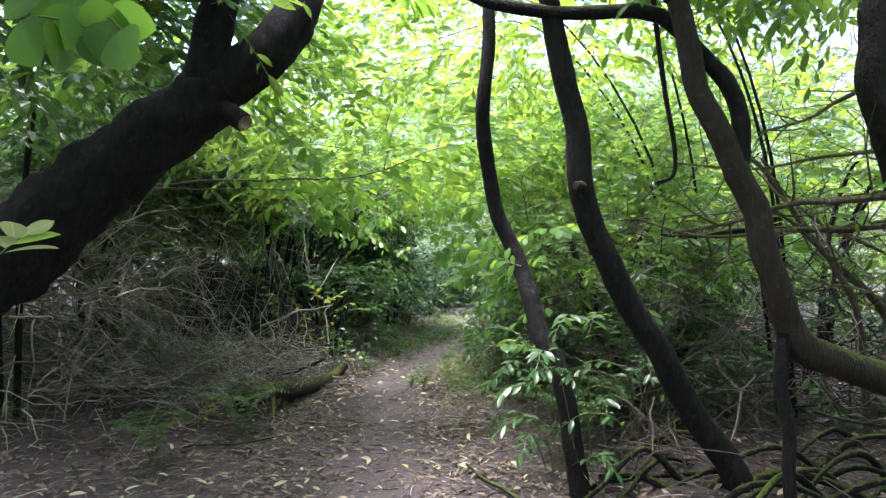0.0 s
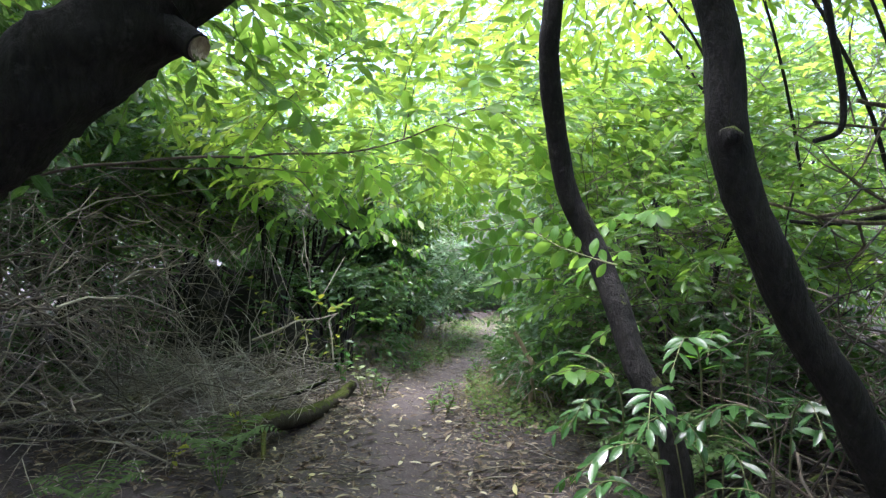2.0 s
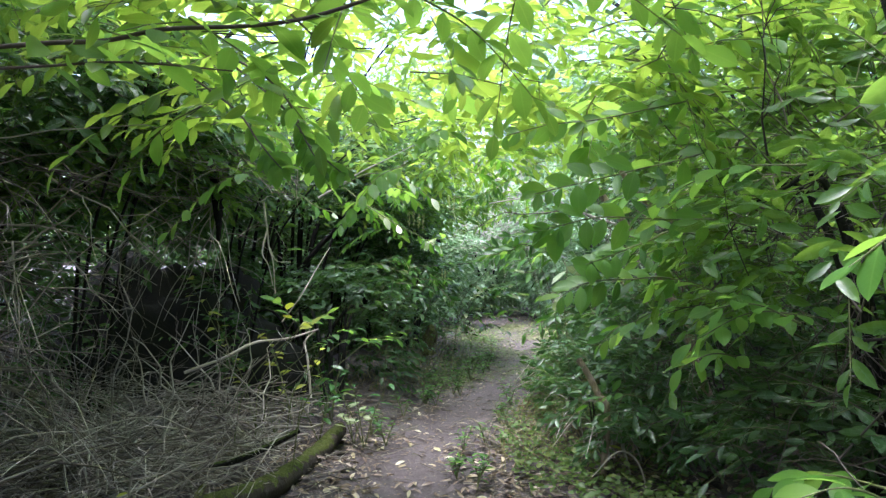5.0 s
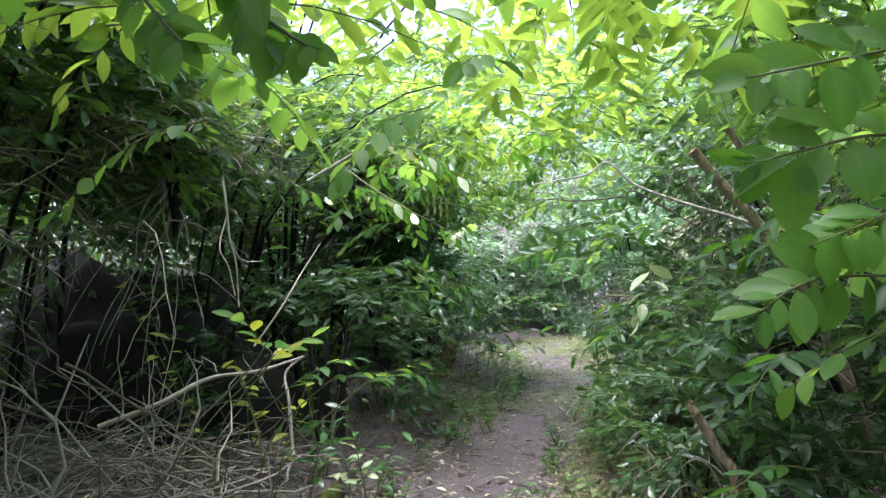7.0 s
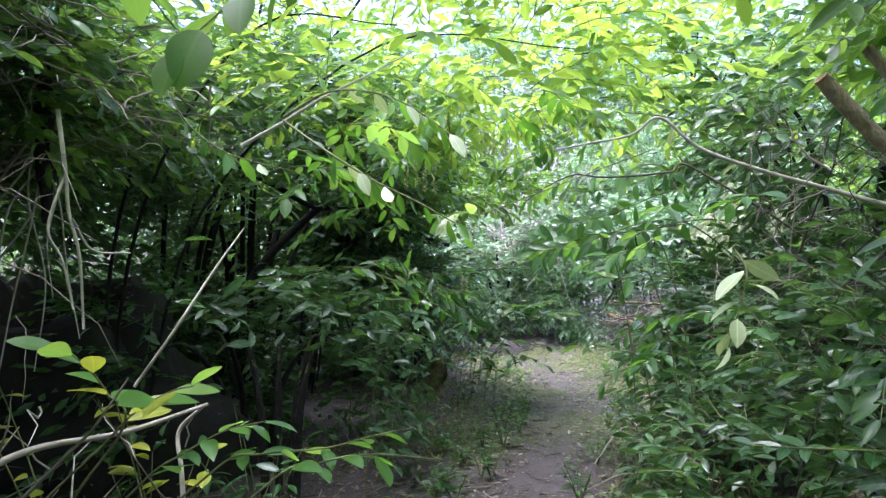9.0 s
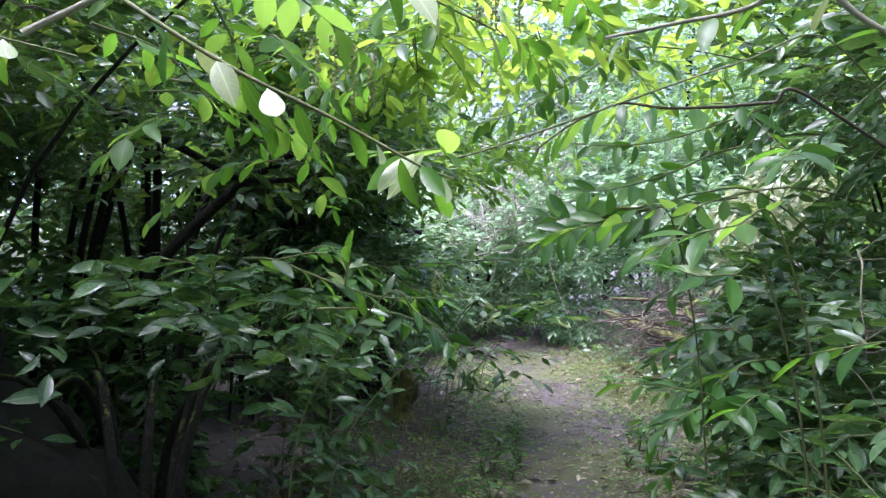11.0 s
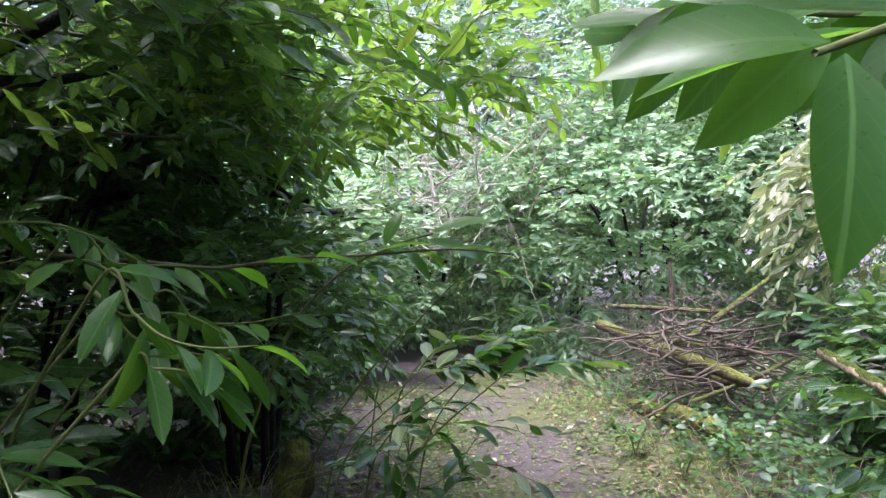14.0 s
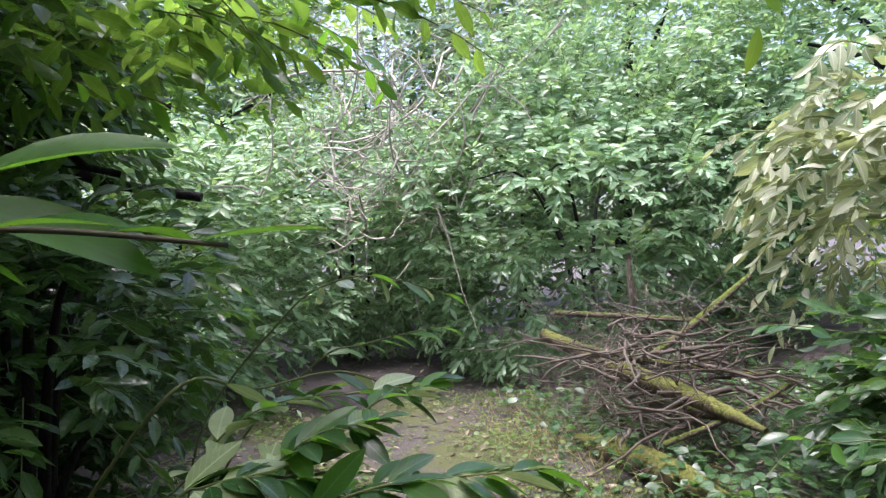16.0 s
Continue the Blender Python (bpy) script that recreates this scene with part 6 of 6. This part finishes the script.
# pale canes arching along the path's edge
for k in range(22):
    y = rng.uniform(7.9, 11.0)
    x = float(np.interp(y, TUN_Y, TUN_R)) + rng.uniform(-0.1, 0.35)
    L, a, h = rng.uniform(0.5, 1.0), rng.uniform(2.2, 4.4), rng.uniform(0.25, 0.6)
    e = (x + 0.55 * L * math.cos(a), y + L * math.sin(a))
    g = float(ground_z(x, y))
    stick("bramble_cane", "thin straw-coloured cane arching at the path's edge", [(x, y, g - 0.02), (x * 0.8 + e[0] * 0.2, y * 0.8 + e[1] * 0.2, g + h * 0.75), (x * 0.45 + e[0] * 0.55, y * 0.45 + e[1] * 0.55, g + h), (e[0], e[1], g + h * 0.6)], [0.006, 0.005, 0.003], TWIG_PALE, "cane", "bramble canes", 5)
# a fan of bleached twigs hanging from a black stub before the hollow
fan = thing("dead_branch", (-2.85, 10.3, 2.75), "black broken branch with bleached twigs hanging before the hollow", "branch")
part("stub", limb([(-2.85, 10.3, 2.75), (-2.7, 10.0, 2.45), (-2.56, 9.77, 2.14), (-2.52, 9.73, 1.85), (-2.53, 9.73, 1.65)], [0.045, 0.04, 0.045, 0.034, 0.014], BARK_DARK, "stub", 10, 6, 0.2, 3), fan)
for k, (tx, tz, off) in enumerate(((-3.26, 1.04, 0.05), (-2.94, 0.98, -0.04), (-2.71, 0.78, 0.02), (-2.48, 1.00, -0.03), (-3.63, 1.46, 0.03), (-2.44, 1.31, 0.04), (-3.43, 1.20, -0.05), (-3.10, 0.80, 0.06), (-2.31, 1.13, 0.02), (-2.84, 1.13, -0.02))):
    top = np.array([-2.55 + off, 9.74, 2.08 - 0.02 * k])
    tip = np.array([tx, 9.6 + off, tz])
    pts = [top, top * 0.7 + tip * 0.3 + [off, 0, 0.05], top * 0.35 + tip * 0.65 + [-off, 0.03, 0.03], tip]
    line = smooth_line(pts, 6)
    part("twig", mesh_np("twig", *tubes(line[None], np.linspace(0.006, 0.0025, len(line))[None], 6, True), TWIG_PALE), fan)

# limbs inside the old laurel, their silhouette put into near-black bark
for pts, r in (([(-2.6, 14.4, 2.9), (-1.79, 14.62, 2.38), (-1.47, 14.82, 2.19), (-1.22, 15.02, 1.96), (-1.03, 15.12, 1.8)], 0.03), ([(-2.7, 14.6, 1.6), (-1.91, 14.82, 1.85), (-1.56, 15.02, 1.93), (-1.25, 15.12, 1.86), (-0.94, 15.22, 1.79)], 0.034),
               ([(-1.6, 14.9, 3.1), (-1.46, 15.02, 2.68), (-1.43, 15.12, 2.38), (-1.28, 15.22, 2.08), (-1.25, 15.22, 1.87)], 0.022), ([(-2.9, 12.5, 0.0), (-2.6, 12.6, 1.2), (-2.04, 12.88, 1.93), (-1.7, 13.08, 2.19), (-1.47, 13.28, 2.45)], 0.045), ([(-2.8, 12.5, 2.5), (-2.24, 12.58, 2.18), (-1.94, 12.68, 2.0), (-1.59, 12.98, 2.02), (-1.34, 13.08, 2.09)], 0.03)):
    stick("laurel_limb", "bare limb inside the old laurel, coloured black as a silhouette", pts, [r, r * 0.9, r * 0.7, r * 0.5], BARK_DARK, "branch", "black limbs", 9)

# the heap of cut branches at the path's end
heap = thing("branch_heap", (2.5, 16.2, 0.0), "heap of cut brown branches beside the path's end", "brushwood")
lines, R = twigs(420, (1.7, 15.5, 0.1), (2.5, 17.1, 0.8), 0.22, 0.8, 0.0075, 0.2, 0.05, (0.5, -0.3, 0), 1)
for i in np.argsort(lines[:, 0, 1])[::3][:170]:
    part("branch", mesh_np("branch", *tubes(lines[i:i + 1], R[i:i + 1] * rng.uniform(0.7, 2.0), 5, True), TWIG_BROWN), heap)
lines, R = twigs(380, (1.6, 15.4, 0.05), (2.7, 17.2, 0.95), 0.6, 0.5, 0.004, 0.3, 0.05, (0, 0, 0), 2)
part("twig_tangle", mesh_np("twig_tangle", *tubes(lines, R, 3), TWIG_BROWN), heap, kind="stuff")
stick("mossy_log", "yellow mossy log along the foot of the branch heap", [(1.73, 17.34, 0.63), (1.93, 16.8, 0.52), (1.98, 16.1, 0.48), (2.06, 15.7, 0.45), (2.13, 15.3, 0.41), (2.17, 15, 0.38)], [0.05, 0.062, 0.066, 0.06, 0.045, 0.015], BARK_YELLOW, "log", "mossy logs", 14)
stick("mossy_log", "mossy log half sunk in the soil", [(1.59, 16.2, 0.07), (1.75, 15.5, 0.1), (1.89, 14.9, 0.09)], [0.03, 0.09, 0.095, 0.085, 0.03], BARK_YELLOW, "log", "mossy logs", 14)
for p, r in (([(2.4, 17, 0.64), (2.38, 17, 0.98), (2.37, 17, 1.29)], 0.022), ([(1.73, 17, 0.84), (2.1, 16.6, 0.83), (2.69, 16.4, 0.78)], 0.022), ([(2.08, 16.2, 0.54), (2.6, 16.4, 0.78), (3.3, 16.8, 1.07)], 0.03), ([(1.79, 16.8, 0.62), (2.03, 16.2, 0.58), (2.4, 15.8, 0.53), (2.59, 15.6, 0.53)], 0.018), ([(1.81, 15.4, 0.23), (2.23, 15.3, 0.4), (2.64, 15.4, 0.53)], 0.018), ([(2.01, 16, 0.32), (2.21, 15.7, 0.31), (2.3, 15.4, 0.34)], 0.035)):
    stick("cut_branch", "brown cut branch lying on the heap", p, [r, r, r * 0.8], BARK_BROWN, "branch", "heap branches", 8)


# ---- small plants ----
def seedling(label, at, meshes, n, size, h, stems=3, mat=None, name="seedling", category="plant"):
    t = thing(name, at, label, category, name + "s")
    for s in range(stems):
        a = rng.uniform(0, 6.28)
        tip = np.array(at) + np.array([math.cos(a) * h * 0.4, math.sin(a) * h * 0.4, h * rng.uniform(0.7, 1.05)])
        line = smooth_line([at, tuple(np.array(at) * 0.6 + tip * 0.4 + [0, 0, h * 0.1]), tuple(tip)], 5)
        part("stem", mesh_np("stem", *tubes(line[None], np.linspace(0.005, 0.002, len(line))[None], 5), mat or TWIG_GREEN), t)
        for k in range(n):
            f = 0.35 + 0.65 * (k + 1) / n
            p = line[int(f * (len(line) - 1))]
            b = a + k * 2.4
            put_leaf(t, p, (math.cos(b), math.sin(b), rng.uniform(-0.25, 0.5)), (rng.normal(0, 0.3), rng.normal(0, 0.3), 1), size * rng.uniform(0.75, 1.15), meshes)
    return t


seedling("small plant on the path edge, sky shine coloured into pale leaves", (-1.30, 9.25, 0.02), PALE_SHEEN_LEAVES, 5, 0.12, 0.38, 3)
seedling("tall yellow-green seedling growing through dead twigs", (-1.95, 9.0, 0.1), YELLOW_LEAVES, 7, 0.11, 1.25, 2)
seedling("yellow-green seedling growing through dead twigs", (-1.75, 9.2, 0.1), YELLOW_LEAVES, 7, 0.11, 0.8, 3)
seedling("yellow-green plant beside the mossy stick", (-1.95, 7.2, 0.05), YELLOW_LEAVES, 5, 0.09, 0.35, 3)
seedling("yellow-green plant in the litter", (-2.3, 6.6, 0.02), YELLOW_LEAVES, 4, 0.09, 0.3, 2)
# suckers take the dark leaf so their colour carries the hollow's shade
for i in range(5):
    x, y = rng.uniform(-2.2, -1.2), rng.uniform(9.0, 10.2)
    seedling("laurel sucker with leaves darkened for the hollow's shade", (x, y, float(ground_z(x, y))), DARK_LEAVES, 6, 0.11, rng.uniform(0.35, 0.7), 3, name="laurel_sucker")
for i in range(14):
    y = rng.uniform(8.6, 11.5)
    x = np.interp(y, TUN_Y, TUN_R) + rng.uniform(0.0, 0.4)
    seedling("low weed with light green leaves", (x, y, float(ground_z(x, y))), GREEN_LEAVES + YELLOW_LEAVES[:1], 5, 0.085, rng.uniform(0.15, 0.4), 4, name="weed")
for i in range(44):
    y = rng.uniform(8.3, 13.5)
    x = float(way_x(y)) + rng.choice([-1, 1]) * rng.uniform(0.28, 0.6)
    seedling("low weed with small green leaves on the trodden verge", (x, y, float(ground_z(x, y))), GREEN_LEAVES[:3] + DARK_LEAVES[:2], 5, 0.07, rng.uniform(0.1, 0.24), 4, name="weed")
for i in range(14):
    y = rng.uniform(11.6, 15.5)
    x = way_x(y) + rng.choice([-1, 1]) * rng.uniform(0.55, 1.2)
    seedling("low weed with light green leaves", (x, y, float(ground_z(x, y))), GREEN_LEAVES + DARK_LEAVES[:2], 5, 0.09, rng.uniform(0.12, 0.3), 4, name="weed")


def fern_mesh(rib, blades):
    V, T, U = merged([rib, blades])
    return mesh_np("frond", V, T, FERN, U)


def fern(at, h, n=7):
    t = thing("fern", at, "small green fern growing in the leaf litter", "fern", "ferns")
    for k in range(n):
        a = k * 6.28 / n + rng.uniform(-0.3, 0.3)
        d = np.array([math.cos(a), math.sin(a), 0])
        line = smooth_line([np.array(at), np.array(at) + d * h * 0.25 + [0, 0, h * 0.6], np.array(at) + d * h * 0.6 + [0, 0, h * 0.85], np.array(at) + d * h * 0.95 + [0, 0, h * 0.75]], 6)
        V, T = tubes(line[None], np.linspace(0.003, 0.001, len(line))[None], 4)
        q = np.repeat(np.linspace(0.2, 1, 22), 2)
        i = (q * (len(line) - 1)).astype(int).clip(0, len(line) - 2)
        pos = line[i]
        tan = unit(line[i + 1] - line[i])
        side = unit(np.cross(tan, [0, 0, 1.0])) * np.tile([1, -1], 22)[:, None]
        L = leaves(pos, side + tan * 0.25, np.tile([[0, 0, 1.0]], (44, 1)) + rng.normal(0, 0.1, (44, 3)), h * 0.26 * np.sin(np.pi * (0.12 + 0.86 * q)), LEAF_SLIM)
        fr = part("frond", fern_mesh((V, T, np.zeros((len(V), 2))), L), t)


fern((-1.85, 6.35, 0.0), 0.5)
fern((-2.3, 5.6, 0.02), 0.4)
fern((0.95, 5.6, 0.1), 0.5, 9)
fern((1.3, 6.0, 0.18), 0.5, 8)


def scatter(name, label, n, x0, x1, y0, y1, mat, shape, size, keep=None, lift=(0.004, 0.03), tilt=0.35, category="leaf litter"):
    """Very many small leaves lying on, or standing just above, the soil."""
    x, y = rng.uniform(x0, x1, n), rng.uniform(y0, y1, n)
    if keep is not None:
        m = rng.uniform(0, 1, n) < keep(x, y)
        x, y = x[m], y[m]
    k = len(x)
    a = rng.uniform(0, 6.28, k)
    pos = np.stack([x, y, ground_z(x, y) + rng.uniform(*lift, k)], 1)
    al = np.stack([np.cos(a), np.sin(a), rng.normal(0, tilt * 0.5, k)], 1)
    no = np.stack([rng.normal(0, tilt, k), rng.normal(0, tilt, k), np.ones(k)], 1)
    V, T, U = leaves(pos, al, no, size * rng.uniform(0.5, 1.25, k), shape)
    ob = new(name, mesh_np(name, V, T, mat, U))
    return tagged(ob, label, category, kind="stuff")


def off_way(x, y):
    return step(0.1, 0.55, np.abs(x - way_x(y))) * 0.9 + 0.1


def on_way(x, y):
    return np.exp(-((x - way_x(y) + 0.15) / 0.5) ** 2) * np.where(y < 10, 1, 0.25)


scatter("leaf_litter", "dark wet fallen leaves covering the woodland soil", 16000, -5, 4.5, -1, 12, LITTER, LEAF_LOW, 0.085, off_way)
scatter("leaf_litter", "dark fallen leaves in layers over the soil", 9000, -3.4, 3.0, 1.5, 9.6, LITTER, LEAF_MID, 0.075, off_way, (0.01, 0.045), 0.5)
scatter("leaf_litter", "crumbled leaf fragments trodden into the path", 15000, -2.2, 1.4, 0, 16, LITTER, LEAF_ROUND, 0.03, None, (0.001, 0.008), 0.2)
scatter("pale_leaf_litter", "pale fallen laurel leaves strewn on the path", 520, -1.7, 0.6, 3, 12.5, LITTER_PALE, LEAF_MID, 0.105, on_way, (0.008, 0.02), 0.2)
scatter("pale_leaf_litter", "pale fallen laurel leaves in the dark litter", 750, -4.5, 4, 1.5, 10, LITTER_PALE, LEAF_MID, 0.10, off_way, (0.02, 0.05), 0.35)
scatter("leaf_litter", "dark leaf crumbs and weeds scattered over the path", 5000, -1.6, 1.6, 2, 17, LITTER, LEAF_LOW, 0.06, lambda x, y: 0.25 + 0.75 * step(0.08, 0.35, np.abs(x - way_x(y))), (0.003, 0.02), 0.3)
scatter("leaf_litter", "fallen leaves under the shrubs at the path's end", 6000, -4, 5, 12, 22, LITTER, LEAF_LOW, 0.085, off_way)


def verge(x, y):
    d = np.abs(x - way_x(y)) + 0.12 * np.sin(2.9 * y) + 0.1 * np.sin(6.7 * y + x)
    clump = 0.7 + 0.3 * np.sin(4.1 * x + 1.3 * y) * np.sin(3.3 * y - 2.2 * x)
    return clump * (np.exp(-((d - 0.75) / 0.35) ** 2) * step(11.3, 12.3, y) * (1 - step(17.0, 18.5, y)) + 0.8 * np.exp(-((x - way_x(y) - 0.85) / 0.25) ** 2) * step(8.8, 9.6, y) * (1 - step(11.5, 12, y)))


scatter("ground_cover", "low green and yellowish weeds carpeting the path's verge", 26000, -2.5, 3.2, 8.5, 18.5, WEED, LEAF_ROUND, 0.042, verge, (0.01, 0.13), 0.5, "weeds")
scatter("ground_cover", "sparse green weeds on the trodden soil", 22000, -1.5, 2.4, 11.5, 18.0, WEED, LEAF_ROUND, 0.034, lambda x, y: (0.5 + 0.5 * np.sin(3.7 * x + 2.1 * y) * np.sin(2.9 * y - 1.8 * x)) * (0.6 + 0.4 * step(0.1, 0.45, np.abs(x - way_x(y)))), (0.004, 0.04), 0.4, "weeds")
scatter("ground_cover", "lush low weeds at the foot of the laurels", 5200, -0.1, 0.95, 7.4, 10.8, WEED, LEAF_ROUND, 0.05, lambda x, y: step(0.45, 0.75, x - way_x(y)) * (0.55 + 0.45 * np.sin(5 * x + 3 * y)), (0.01, 0.16), 0.55, "weeds")
scatter("ivy_cover", "dark ivy leaves creeping over the soil", 9000, 0.9, 4.2, 12.2, 17.5, LAUREL_SHADED, LEAF_ROUND, 0.08, lambda x, y: step(0.75, 1.2, x - way_x(y)), (0.02, 0.2), 0.5, "ivy")


def grass(label, n, x0, x1, y0, y1, h, mat):
    x, y = rng.uniform(x0, x1, n), rng.uniform(y0, y1, n)
    m = rng.uniform(0, 1, n) < step(0.35, 0.7, np.abs(x - way_x(y)))
    x, y = x[m], y[m]
    k = len(x)
    P = np.stack([x, y, ground_z(x, y)], 1)
    a = rng.uniform(0, 6.28, k)
    D = unit(np.stack([np.cos(a) * 0.5, np.sin(a) * 0.5, np.ones(k)], 1))
    lines = twig_lines(P, D, h * rng.uniform(0.4, 1.2, k), 0.4, 5, 0.5)
    ok = clear_of_walk(lines[:, -1], 0.5) & (lines[:, -1, 2] > 0)
    lines = lines[ok]
    ob = new("grass", mesh_np("grass", *tubes(lines, np.tile(np.linspace(0.0028, 0.0006, 5), (len(lines), 1)), 3), mat))
    return tagged(ob, label, "grass", kind="stuff")


STRAW = twig_material("straw", [(0.0, (0.12, 0.11, 0.04)), (0.5, (0.25, 0.24, 0.08)), (1.0, (0.42, 0.36, 0.18))])
grass("thin yellowish grass at the path edge", 1500, -0.4, 1.2, 8.6, 12.0, 0.35, STRAW)
grass("thin yellowish grass round the mossy stump", 500, -1.8, -0.5, 11.5, 15.0, 0.3, STRAW)
grass("thin pale grass in the clearing", 900, 0.8, 2.2, 13.5, 17.5, 0.35, STRAW)


def chips(label, n, x0, x1, y0, y1, size, mat, keep):
    """Short bits of dead twig lying flat on the soil."""
    x, y = rng.uniform(x0, x1, n), rng.uniform(y0, y1, n)
    m = rng.uniform(0, 1, n) < keep(x, y)
    x, y = x[m], y[m]
    k = len(x)
    a, L = rng.uniform(0, 6.28, k), size * rng.uniform(0.4, 1.6, k)
    P = np.stack([x, y, ground_z(x, y) + 0.006 + rng.uniform(0, 0.02, k)], 1)
    D = np.stack([np.cos(a), np.sin(a), rng.normal(0, 0.06, k)], 1)
    lines = twig_lines(P, D, L, 0.15, 4, 0.0)
    ob = new("twig_litter", mesh_np("twig_litter", *tubes(lines, (0.0028 * rng.uniform(0.5, 2.0, k))[:, None] * np.linspace(1, 0.6, 4)[None], 3), mat))
    return tagged(ob, label, "twig litter", kind="stuff")


chips("broken twigs strewn through the leaf litter", 4500, -4.5, 3.5, 0.5, 11, 0.2, TWIG_GREY, off_way)
chips("small bits of twig trodden into the path", 2200, -1.6, 1.6, 1, 18, 0.09, TWIG_BROWN, lambda x, y: np.full(len(x), 1.0))
